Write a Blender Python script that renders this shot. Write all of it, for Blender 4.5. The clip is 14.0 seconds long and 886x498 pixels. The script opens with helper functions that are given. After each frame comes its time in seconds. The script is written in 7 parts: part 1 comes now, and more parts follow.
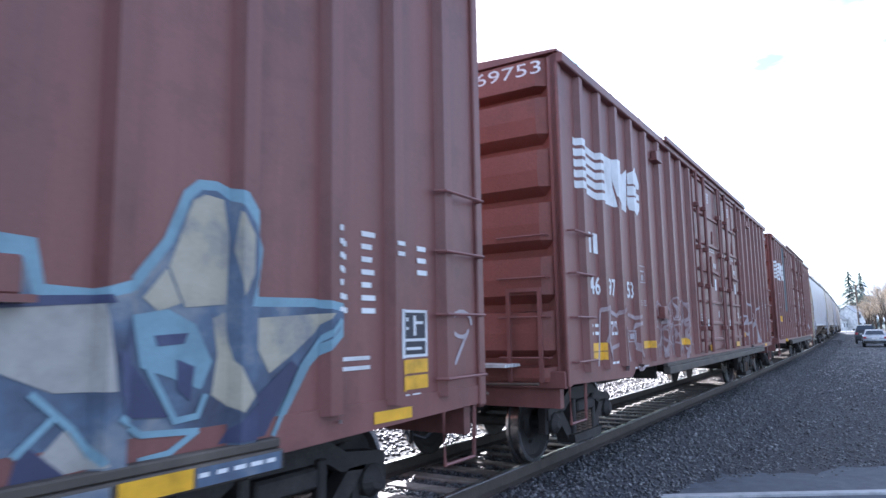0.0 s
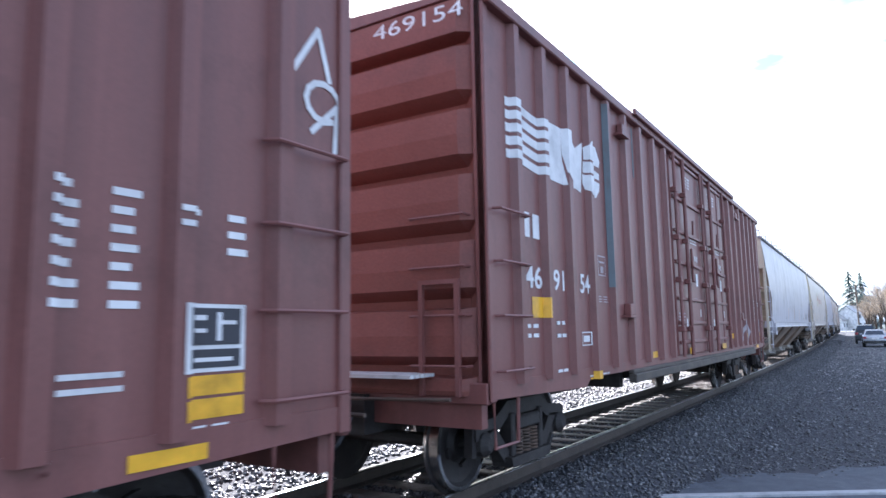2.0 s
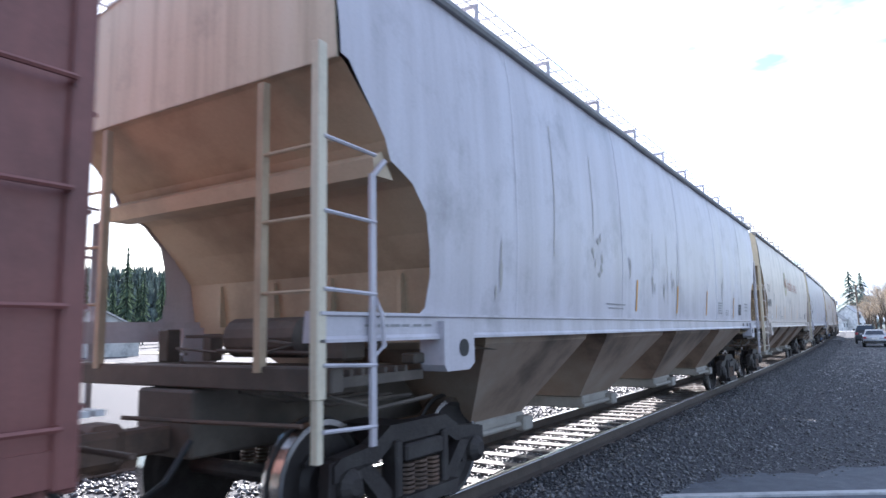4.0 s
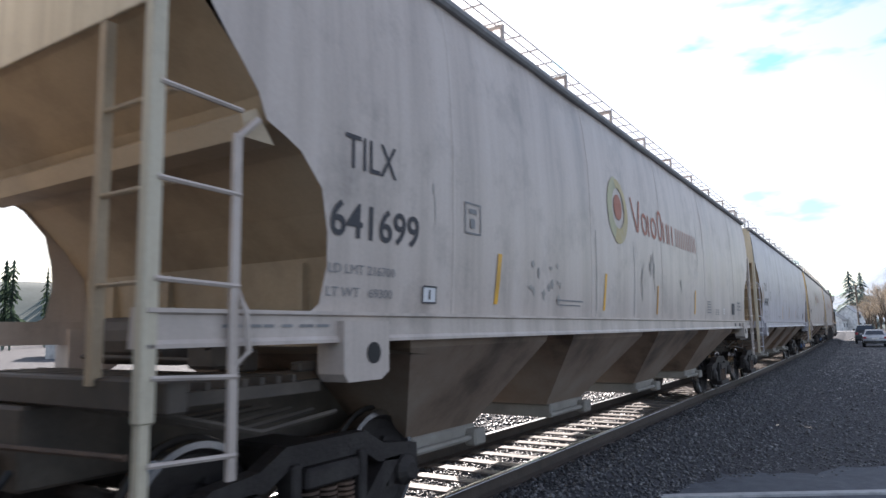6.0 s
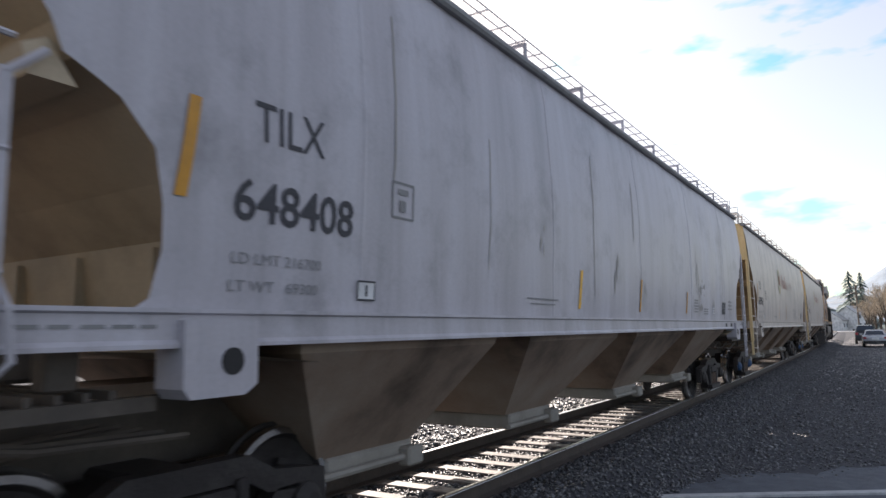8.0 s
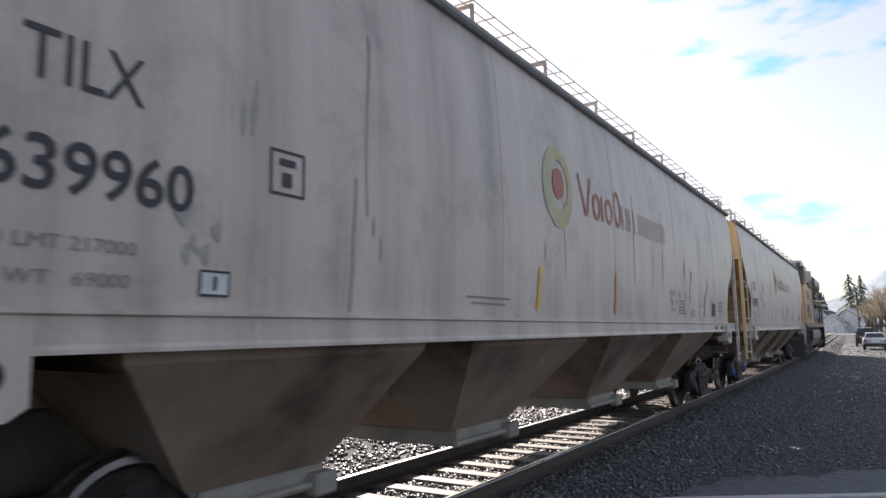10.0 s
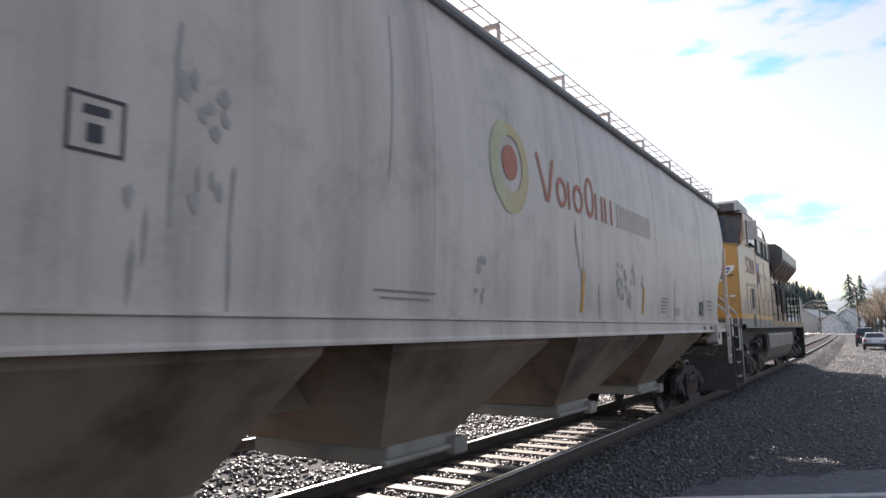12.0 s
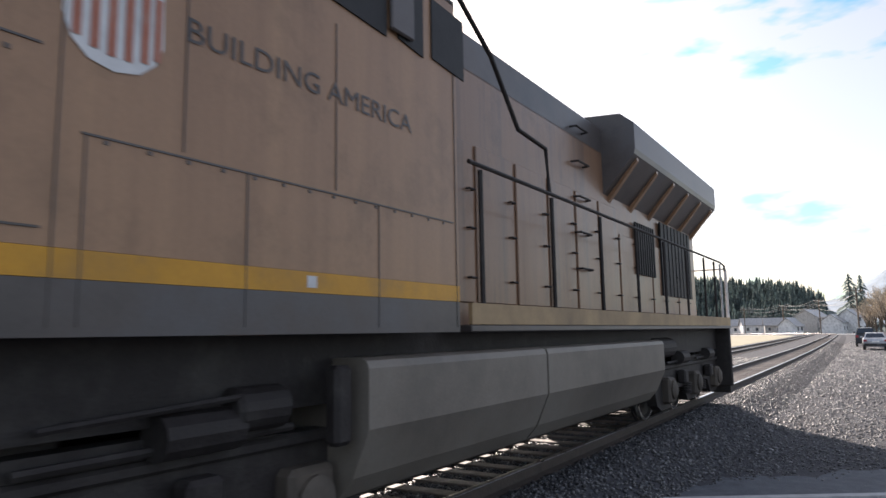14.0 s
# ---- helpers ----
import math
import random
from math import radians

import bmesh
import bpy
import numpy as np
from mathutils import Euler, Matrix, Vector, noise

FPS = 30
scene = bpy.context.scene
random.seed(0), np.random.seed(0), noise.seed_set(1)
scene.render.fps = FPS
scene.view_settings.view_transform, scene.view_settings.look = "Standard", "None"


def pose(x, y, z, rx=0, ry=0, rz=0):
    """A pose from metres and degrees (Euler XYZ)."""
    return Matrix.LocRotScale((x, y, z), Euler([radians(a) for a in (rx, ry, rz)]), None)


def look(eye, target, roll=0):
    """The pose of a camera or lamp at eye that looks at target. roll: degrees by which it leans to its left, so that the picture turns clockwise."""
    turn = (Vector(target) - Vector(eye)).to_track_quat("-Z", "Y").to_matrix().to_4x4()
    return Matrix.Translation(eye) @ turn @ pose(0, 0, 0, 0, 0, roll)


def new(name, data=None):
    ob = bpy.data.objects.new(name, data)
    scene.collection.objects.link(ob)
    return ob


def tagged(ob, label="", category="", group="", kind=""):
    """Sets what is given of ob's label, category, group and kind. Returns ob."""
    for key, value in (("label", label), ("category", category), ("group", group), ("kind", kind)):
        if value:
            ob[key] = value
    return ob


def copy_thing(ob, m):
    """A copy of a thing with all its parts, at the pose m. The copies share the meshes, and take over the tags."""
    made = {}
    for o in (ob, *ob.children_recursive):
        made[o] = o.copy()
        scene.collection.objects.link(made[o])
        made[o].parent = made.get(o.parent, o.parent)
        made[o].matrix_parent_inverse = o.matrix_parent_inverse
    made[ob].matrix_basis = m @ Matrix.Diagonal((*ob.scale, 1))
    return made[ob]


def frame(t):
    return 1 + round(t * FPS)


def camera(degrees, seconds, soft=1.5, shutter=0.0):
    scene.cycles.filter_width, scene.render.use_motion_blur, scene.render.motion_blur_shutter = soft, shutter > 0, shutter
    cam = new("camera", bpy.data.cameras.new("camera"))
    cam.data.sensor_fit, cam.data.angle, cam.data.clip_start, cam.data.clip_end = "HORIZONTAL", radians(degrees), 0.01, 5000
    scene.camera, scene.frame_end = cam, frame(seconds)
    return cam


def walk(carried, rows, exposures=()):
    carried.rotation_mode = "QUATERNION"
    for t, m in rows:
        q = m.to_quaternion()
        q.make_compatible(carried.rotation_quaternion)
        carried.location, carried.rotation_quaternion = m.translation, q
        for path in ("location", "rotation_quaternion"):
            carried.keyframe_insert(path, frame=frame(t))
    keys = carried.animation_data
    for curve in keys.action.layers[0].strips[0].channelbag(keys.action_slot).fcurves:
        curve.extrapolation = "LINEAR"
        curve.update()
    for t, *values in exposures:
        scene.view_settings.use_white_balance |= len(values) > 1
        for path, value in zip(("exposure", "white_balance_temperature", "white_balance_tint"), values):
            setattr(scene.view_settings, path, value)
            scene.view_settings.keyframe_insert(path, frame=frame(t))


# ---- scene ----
cam = camera(67.1, 14.0, soft=1.5, shutter=0.09)
PITCH, ROLL, YAW = 97.0, -0.99, 32.78
walk(cam, [(t, pose(0, 0, 1.548, 0, 0, YAW) @ pose(0, 0, 0, PITCH + up, 0, 0) @ pose(0, 0, 0, 0, 0, ROLL))
           for t, up in ((0.0, 0.0), (7.7, 0.0), (8.7, 0.12), (9.8, 0.237), (14.0, 0.237))],
     [(0.0, 1.85, 5650, 18), (2.7, 1.85, 5700, 18), (4.8, 1.48, 5900, 17), (5.1, 1.36, 5950, 17), (5.5, 1.0, 6100, 18), (5.8, 1.0, 6250, 18), (6.5, 0.9, 6650, 18), (7.2, 0.72, 6700, 18), (14.0, 0.78, 6750, 19)])

# ---------------------------------------------------------------- sky and sun
SUN_AZ, SUN_EL = 40.0, 26.0          # degrees left of the track's direction, above the horizon
world = bpy.data.worlds.new("sky")
scene.world = world
world.use_nodes = True
wn, wl = world.node_tree.nodes, world.node_tree.links
wn.clear()
sky = wn.new("ShaderNodeTexSky")
sky.sky_type = "NISHITA"
sky.sun_disc = False
sky.sun_elevation, sky.sun_rotation = radians(SUN_EL), radians(-SUN_AZ)
sky.air_density, sky.dust_density, sky.ozone_density = 1.0, 1.2, 1.0
cloud = wn.new("ShaderNodeTexNoise")
cloud.inputs["Scale"].default_value, cloud.inputs["Detail"].default_value = 4.2, 5.0
coords = wn.new("ShaderNodeTexCoord")
stretch = wn.new("ShaderNodeMapping")
stretch.inputs["Scale"].default_value = (1.0, 1.0, 3.2)
stretch.inputs["Rotation"].default_value = (0.0, 0.5, 0.3)
wl.new(coords.outputs["Generated"], stretch.inputs["Vector"])
wl.new(stretch.outputs["Vector"], cloud.inputs["Vector"])
ramp = wn.new("ShaderNodeValToRGB")
ramp.color_ramp.elements[0].position, ramp.color_ramp.elements[1].position = 0.385, 0.445
ramp.color_ramp.elements[0].color = (0.06, 0.06, 0.06, 1)
ramp.color_ramp.elements[1].color = (0.9, 0.9, 0.9, 1)
mixer = wn.new("ShaderNodeMix")
mixer.data_type = "RGBA"
wl.new(cloud.outputs["Fac"], ramp.inputs["Fac"])
wl.new(ramp.outputs["Color"], mixer.inputs["Factor"])
gaps = wn.new("ShaderNodeVectorMath")
gaps.operation = "MULTIPLY"
gaps.inputs[1].default_value = (1.05, 2.0, 2.2)
wl.new(sky.outputs["Color"], gaps.inputs[0])
wl.new(gaps.outputs["Vector"], mixer.inputs["A"])
veil = wn.new("ShaderNodeVectorMath")
veil.operation = "MULTIPLY_ADD"
veil.inputs[1].default_value, veil.inputs[2].default_value = (1.45, 1.42, 1.40), (5.2, 5.2, 5.3)
wl.new(sky.outputs["Color"], veil.inputs[0])
wl.new(veil.outputs["Vector"], mixer.inputs["B"])
back = wn.new("ShaderNodeBackground")
back.inputs["Strength"].default_value = 0.047
out = wn.new("ShaderNodeOutputWorld")
wl.new(mixer.outputs["Result"], back.inputs["Color"])
wl.new(back.outputs["Background"], out.inputs["Surface"])

sun = new("sun", bpy.data.lights.new("sun", "SUN"))
sun.data.energy, sun.data.angle, sun.data.color = 5.0, radians(0.6), (1.0, 0.93, 0.82)
sun.matrix_world = look((-60 * math.sin(radians(SUN_AZ)) * math.cos(radians(SUN_EL)),
                         60 * math.cos(radians(SUN_AZ)) * math.cos(radians(SUN_EL)),
                         60 * math.sin(radians(SUN_EL))), (0, 0, 0))


# ---------------------------------------------------------------- materials
def material(name, base, rough=0.6, metal=0.0, dark=None, light=None, scale=2.0, grain=40.0, bump=0.15, streak=False,
             contrast=0.5, island=0.0, spread=0.0, thin=0.0, coat=0.0, gloss=0.5):
    """Painted, worn or mineral surface: base colour with stains at a large scale and grain at a small one."""
    m = bpy.data.materials.new(name)
    m.use_nodes = True
    n, l = m.node_tree.nodes, m.node_tree.links
    bsdf = n["Principled BSDF"]
    tc = n.new("ShaderNodeTexCoord")
    mp = n.new("ShaderNodeMapping")
    mp.inputs["Scale"].default_value = (6.0, 6.0, 0.35) if streak else (1, 1, 1)
    l.new(tc.outputs["Object"], mp.inputs["Vector"])
    big = n.new("ShaderNodeTexNoise")
    big.inputs["Scale"].default_value, big.inputs["Detail"].default_value, big.inputs["Roughness"].default_value = scale, 6.0, 0.62
    l.new(mp.outputs["Vector"], big.inputs["Vector"])
    small = n.new("ShaderNodeTexNoise")
    small.inputs["Scale"].default_value, small.inputs["Detail"].default_value = grain, 4.0
    l.new(tc.outputs["Object"], small.inputs["Vector"])
    dark = dark or tuple(c * 0.6 for c in base)
    light = light or tuple(min(1, c * 1.25) for c in base)
    r = n.new("ShaderNodeValToRGB")
    e = r.color_ramp.elements
    e[0].position, e[1].position = 0.5 - contrast * 0.45, 0.5 + contrast * 0.45
    e[0].color, e[1].color = (*dark, 1), (*light, 1)
    mid = r.color_ramp.elements.new(0.5)
    mid.color = (*base, 1)
    l.new(big.outputs["Fac"], r.inputs["Fac"])
    mx = n.new("ShaderNodeMix")
    mx.data_type, mx.blend_type = "RGBA", "OVERLAY"
    mx.inputs["Factor"].default_value = 0.3 if bump > 0.1 else 0.15
    l.new(r.outputs["Color"], mx.inputs["A"])
    l.new(small.outputs["Color"], mx.inputs["B"])
    hs = n.new("ShaderNodeHueSaturation")
    hs.inputs["Saturation"].default_value = 1.0
    bw = n.new("ShaderNodeRGBToBW")
    l.new(small.outputs["Color"], bw.inputs["Color"])
    l.new(bw.outputs["Val"], mx.inputs["B"])
    if streak:
        # broad smudges of grime over the streaks
        blot, cut, mul = n.new("ShaderNodeTexNoise"), n.new("ShaderNodeMapRange"), n.new("ShaderNodeMix")
        blot.inputs["Scale"].default_value, blot.inputs["Detail"].default_value, blot.inputs["Roughness"].default_value = 1.3, 8.0, 0.7
        l.new(tc.outputs["Object"], blot.inputs["Vector"])
        cut.inputs["From Min"].default_value, cut.inputs["From Max"].default_value = 0.52, 0.72
        cut.inputs["To Min"].default_value, cut.inputs["To Max"].default_value = 1.0, 0.66
        l.new(blot.outputs["Fac"], cut.inputs["Value"])
        mul.data_type, mul.blend_type = "RGBA", "MULTIPLY"
        mul.inputs["Factor"].default_value = 1.0
        l.new(mx.outputs["Result"], mul.inputs["A"])
        l.new(cut.outputs["Result"], mul.inputs["B"])
        l.new(mul.outputs["Result"], hs.inputs["Color"])
    else:
        l.new(mx.outputs["Result"], hs.inputs["Color"])
    if spread:
        info = n.new("ShaderNodeNewGeometry" if island else "ShaderNodeObjectInfo")
        mr = n.new("ShaderNodeMapRange")
        mr.inputs["To Min"].default_value, mr.inputs["To Max"].default_value = 1 - spread, 1 + spread
        l.new(info.outputs["Random Per Island" if island else "Random"], mr.inputs["Value"])
        l.new(mr.outputs["Result"], hs.inputs["Value"])
    l.new(hs.outputs["Color"], bsdf.inputs["Base Color"])
    rr = n.new("ShaderNodeMapRange")
    rr.inputs["To Min"].default_value, rr.inputs["To Max"].default_value = max(0.02, rough - 0.12), min(1, rough + 0.12)
    l.new(big.outputs["Fac"], rr.inputs["Value"])
    l.new(rr.outputs["Result"], bsdf.inputs["Roughness"])
    bsdf.inputs["Metallic"].default_value = metal
    bsdf.inputs["Coat Weight"].default_value, bsdf.inputs["Coat Roughness"].default_value = coat, 0.12
    bsdf.inputs["Specular IOR Level"].default_value = gloss
    if thin:
        # light passes through leaves and needles
        tr, ms = n.new("ShaderNodeBsdfTranslucent"), n.new("ShaderNodeMixShader")
        ms.inputs["Fac"].default_value = thin
        l.new(hs.outputs["Color"], tr.inputs["Color"])
        l.new(bsdf.outputs["BSDF"], ms.inputs[1])
        l.new(tr.outputs["BSDF"], ms.inputs[2])
        l.new(ms.outputs["Shader"], n["Material Output"].inputs["Surface"])
    if bump:
        b = n.new("ShaderNodeBump")
        b.inputs["Strength"].default_value, b.inputs["Distance"].default_value = bump, 0.02
        l.new(small.outputs["Fac"], b.inputs["Height"])
        l.new(b.outputs["Normal"], bsdf.inputs["Normal"])
    return m


OXIDE = material("oxide_red_paint", (0.205, 0.077, 0.068), 0.48, dark=(0.145, 0.060, 0.056), light=(0.275, 0.118, 0.106), scale=0.45, streak=True, contrast=0.7, bump=0.06)
OXIDE_BRIGHT = material("faded_red_paint", (0.225, 0.072, 0.056), 0.65, dark=(0.12, 0.046, 0.038), light=(0.28, 0.10, 0.08), scale=1.2, contrast=0.8)
GREYHOP = material("weathered_pale_grey_paint", (0.545, 0.472, 0.425), 0.4, dark=(0.35, 0.30, 0.268), light=(0.65, 0.58, 0.535), scale=0.4, streak=True, contrast=0.55, bump=0.04)
BLUEHOP = material("weathered_blue_grey_paint", (0.465, 0.445, 0.485), 0.4, dark=(0.325, 0.31, 0.338), light=(0.57, 0.56, 0.615), scale=0.4, streak=True, contrast=0.6, bump=0.04)
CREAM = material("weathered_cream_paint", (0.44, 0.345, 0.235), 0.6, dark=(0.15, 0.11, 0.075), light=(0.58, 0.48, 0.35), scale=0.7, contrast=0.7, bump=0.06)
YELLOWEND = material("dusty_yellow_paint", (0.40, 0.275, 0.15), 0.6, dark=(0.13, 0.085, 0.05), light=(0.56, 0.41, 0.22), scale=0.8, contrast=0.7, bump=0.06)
# brighter copies of the end paints: light bounced off the next car is painted in
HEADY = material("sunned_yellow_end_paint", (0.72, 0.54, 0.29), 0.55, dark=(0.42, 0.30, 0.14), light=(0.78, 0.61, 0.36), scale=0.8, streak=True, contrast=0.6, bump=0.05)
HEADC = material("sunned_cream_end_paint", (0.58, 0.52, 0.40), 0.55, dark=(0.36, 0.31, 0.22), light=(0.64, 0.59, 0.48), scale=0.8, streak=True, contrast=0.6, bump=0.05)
HOPBOT = material("dusty_hopper_steel", (0.27, 0.195, 0.148), 0.7, dark=(0.055, 0.038, 0.028), light=(0.35, 0.285, 0.23), scale=0.9, contrast=0.5, bump=0.08)
GRIME = material("greasy_grey_brown_steel", (0.085, 0.07, 0.058), 0.7, dark=(0.032, 0.028, 0.025), light=(0.18, 0.15, 0.12), scale=2.0, contrast=0.8, bump=0.1)
GATE = material("pale_dusty_gate_steel", (0.28, 0.26, 0.23), 0.65, dark=(0.12, 0.11, 0.10), light=(0.38, 0.36, 0.33), scale=2.0, contrast=0.8, bump=0.1)
SCRAPE = material("grey_scrape", (0.37, 0.35, 0.325), 0.65, dark=(0.26, 0.245, 0.23), light=(0.46, 0.435, 0.41), scale=9.0, bump=0.02, contrast=0.9)
CAPBLUE = material("dull_blue_cap", (0.03, 0.075, 0.17), 0.6, scale=6.0)
IRON = material("sooty_cast_iron", (0.026, 0.021, 0.021), 0.65, metal=0.1, light=(0.055, 0.05, 0.047), scale=3.0, bump=0.3)
RUSTIRON = material("rusty_brown_steel", (0.09, 0.06, 0.045), 0.7, light=(0.16, 0.10, 0.07), scale=3.0, bump=0.3)
TREAD = material("polished_wheel_tread", (0.55, 0.54, 0.53), 0.22, metal=1.0, bump=0.02)
RAILHEAD = material("polished_rail_head", (0.62, 0.61, 0.60), 0.30, metal=1.0, bump=0.02, scale=4.0)
RAILSIDE = material("rusty_rail_web", (0.065, 0.05, 0.042), 0.75, scale=5.0, bump=0.3)
TIE = material("weathered_timber_tie", (0.17, 0.14, 0.12), 0.68, dark=(0.08, 0.07, 0.06), light=(0.28, 0.25, 0.22), scale=4.0, bump=0.5, spread=0.35)
GRAVEL = material("grey_gravel_ground", (0.048, 0.050, 0.060), 0.9, dark=(0.020, 0.023, 0.027), light=(0.092, 0.092, 0.098), scale=9.0, grain=60, bump=1.0, contrast=0.9)
STONE = material("crushed_basalt", (0.076, 0.077, 0.084), 0.42, dark=(0.028, 0.029, 0.032), light=(0.25, 0.25, 0.255), scale=12.0, bump=0.3, island=1, spread=0.6)
# near-white stones; the sparkle of sunlit gravel is put into their colour
PALESTONE = material("pale_crushed_stone", (0.27, 0.265, 0.26), 0.6, dark=(0.12, 0.12, 0.125), light=(0.42, 0.41, 0.40), scale=12.0, bump=0.3, island=1, spread=0.5)
ASPHALT = material("worn_asphalt", (0.085, 0.097, 0.118), 0.8, dark=(0.055, 0.062, 0.075), light=(0.125, 0.14, 0.16), scale=5.0, grain=120, bump=0.6)
LINEWHITE = material("road_marking_white", (0.42, 0.43, 0.44), 0.7, dark=(0.14, 0.15, 0.17), scale=6.0, grain=80, contrast=0.9)
WHITE = material("white_stencil_paint", (0.72, 0.72, 0.73), 0.6, scale=3.0, bump=0.03, contrast=0.7)
CHALK = material("thin_white_spray_paint", (0.44, 0.39, 0.41), 0.7, dark=(0.26, 0.17, 0.17), light=(0.58, 0.53, 0.56), scale=5.0, bump=0.0, contrast=0.8)
HAZE = material("hazy_white_spray_paint", (0.36, 0.27, 0.275), 0.7, dark=(0.235, 0.115, 0.11), light=(0.52, 0.45, 0.47), scale=3.0, bump=0.0, contrast=0.5)
BLACKP = material("black_stencil_paint", (0.045, 0.045, 0.055), 0.6, scale=6.0, bump=0.02, contrast=0.9)
GREYP = material("faded_grey_stencil_paint", (0.25, 0.25, 0.255), 0.65, scale=8.0, bump=0.02, contrast=0.9)
REFLECT = material("yellow_reflective_strip", (0.80, 0.42, 0.02), 0.4, scale=4.0, bump=0.02)
OCHRE = material("orange_reflective_strip", (0.60, 0.28, 0.03), 0.5, dark=(0.32, 0.17, 0.06), scale=5.0, bump=0.02, contrast=0.9)
REDP = material("faded_red_lettering", (0.45, 0.16, 0.105), 0.6, light=(0.53, 0.36, 0.30), scale=5.0, bump=0.02, contrast=0.9)
REDF = material("nearly_gone_red_lettering", (0.53, 0.38, 0.33), 0.6, light=(0.56, 0.48, 0.44), scale=5.0, bump=0.02, contrast=0.9)
SUNY = material("faded_yellow_emblem", (0.53, 0.44, 0.23), 0.6, light=(0.55, 0.50, 0.40), scale=3.0, bump=0.02, contrast=0.9)
SUNG = material("faded_green_emblem", (0.49, 0.48, 0.31), 0.6, scale=3.0, bump=0.02, contrast=0.9)
# number mixed towards the side paint, imitating the reflection that hides it
PINKP = material("faded_magenta_number", (0.40, 0.215, 0.15), 0.55, scale=5.0, bump=0.02, contrast=0.7)
BLUEP = material("blue_enamel", (0.035, 0.06, 0.30), 0.45, scale=5.0, bump=0.02)
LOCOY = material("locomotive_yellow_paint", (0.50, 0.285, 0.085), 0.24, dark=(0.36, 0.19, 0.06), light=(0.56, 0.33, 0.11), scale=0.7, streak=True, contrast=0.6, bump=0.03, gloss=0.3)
# dusty nose yellow, darkened and greyed further: shade and sky sheen put into the colour
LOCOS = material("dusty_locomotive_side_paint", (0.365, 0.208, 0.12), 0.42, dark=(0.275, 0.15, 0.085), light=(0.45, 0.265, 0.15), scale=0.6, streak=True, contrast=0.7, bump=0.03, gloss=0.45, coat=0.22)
# hood: a still darker copy of that yellow, its shade painted in
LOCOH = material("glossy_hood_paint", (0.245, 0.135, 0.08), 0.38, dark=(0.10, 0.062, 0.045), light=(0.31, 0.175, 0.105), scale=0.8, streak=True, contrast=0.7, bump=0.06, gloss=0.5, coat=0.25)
LOCOG = material("locomotive_grey_paint", (0.098, 0.084, 0.080), 0.35, dark=(0.04, 0.04, 0.044), light=(0.11, 0.11, 0.12), scale=1.0, bump=0.05)
LOCOTANK = material("dusty_tank_grey", (0.19, 0.165, 0.14), 0.5, dark=(0.06, 0.055, 0.05), light=(0.26, 0.24, 0.21), scale=0.9, bump=0.08, contrast=0.8)
STRIPEY = material("bright_yellow_stripe", (0.60, 0.285, 0.02), 0.4, dark=(0.36, 0.19, 0.05), scale=1.5, bump=0.03)
RAILW = material("white_handrail_paint", (0.62, 0.62, 0.62), 0.5, scale=6.0, bump=0.05, contrast=0.7)
BLACKM = material("dark_grille", (0.012, 0.012, 0.014), 0.6, scale=6.0, bump=0.1)
REDLAMP = material("red_plate_paint", (0.35, 0.03, 0.04), 0.5, scale=6.0, bump=0.02)
GLASSD = material("dark_tinted_glass", (0.02, 0.035, 0.055), 0.06, scale=2.0, bump=0.0)
LENS = material("lamp_lens", (0.75, 0.75, 0.72), 0.1, metal=0.6, bump=0.0)
BLUEG = material("graffiti_steel_blue", (0.10, 0.14, 0.21), 0.6, dark=(0.05, 0.055, 0.09), light=(0.34, 0.34, 0.32), scale=2.2, contrast=0.5, bump=0.02)
CYANG = material("graffiti_pale_blue", (0.20, 0.33, 0.40), 0.6, scale=2.0, contrast=0.7, bump=0.02)
CREAMG = material("graffiti_cream", (0.40, 0.36, 0.28), 0.6, dark=(0.10, 0.13, 0.20), light=(0.50, 0.46, 0.37), scale=2.6, contrast=0.55, bump=0.02)
NAVYG = material("graffiti_dark_blue", (0.05, 0.055, 0.12), 0.6, dark=(0.03, 0.03, 0.05), light=(0.16, 0.18, 0.28), scale=1.2, contrast=0.8, bump=0.02)
TEALP = material("dull_teal_primer", (0.13, 0.155, 0.17), 0.65, dark=(0.11, 0.08, 0.08), scale=3.0, contrast=0.8, bump=0.02)
CONIFER = material("conifer_needles", (0.055, 0.085, 0.055), 0.8, dark=(0.035, 0.055, 0.04), light=(0.085, 0.115, 0.075), scale=0.5, island=1, spread=0.5, thin=0.4)
# distance haze is painted in: needles far paler and bluer than their own green
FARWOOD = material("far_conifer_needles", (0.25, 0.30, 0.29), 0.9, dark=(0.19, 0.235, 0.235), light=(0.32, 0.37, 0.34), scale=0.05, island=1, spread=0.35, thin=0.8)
BARK = material("grey_brown_bark", (0.14, 0.11, 0.085), 0.9, scale=4.0, bump=0.6)
TWIG = material("bare_twigs", (0.58, 0.52, 0.44), 0.9, scale=3.0, island=1, spread=0.4, thin=0.5)
HILLM = material("far_forest_slope", (0.08, 0.11, 0.10), 0.95, dark=(0.05, 0.075, 0.065), light=(0.12, 0.15, 0.13), scale=0.08, grain=0.6, bump=1.0, contrast=0.8)
# the horizon hill also carries its haze in this pale blue
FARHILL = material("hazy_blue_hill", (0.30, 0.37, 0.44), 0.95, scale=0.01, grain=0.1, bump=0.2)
GRASS = material("dry_winter_grass", (0.40, 0.36, 0.25), 0.95, dark=(0.25, 0.22, 0.13), light=(0.50, 0.45, 0.33), scale=0.4, grain=9, bump=0.8, contrast=0.9)
HOUSEW = material("white_clapboard", (0.80, 0.79, 0.77), 0.7, scale=1.5)
HOUSEG = material("grey_siding", (0.46, 0.45, 0.43), 0.7, scale=1.5)
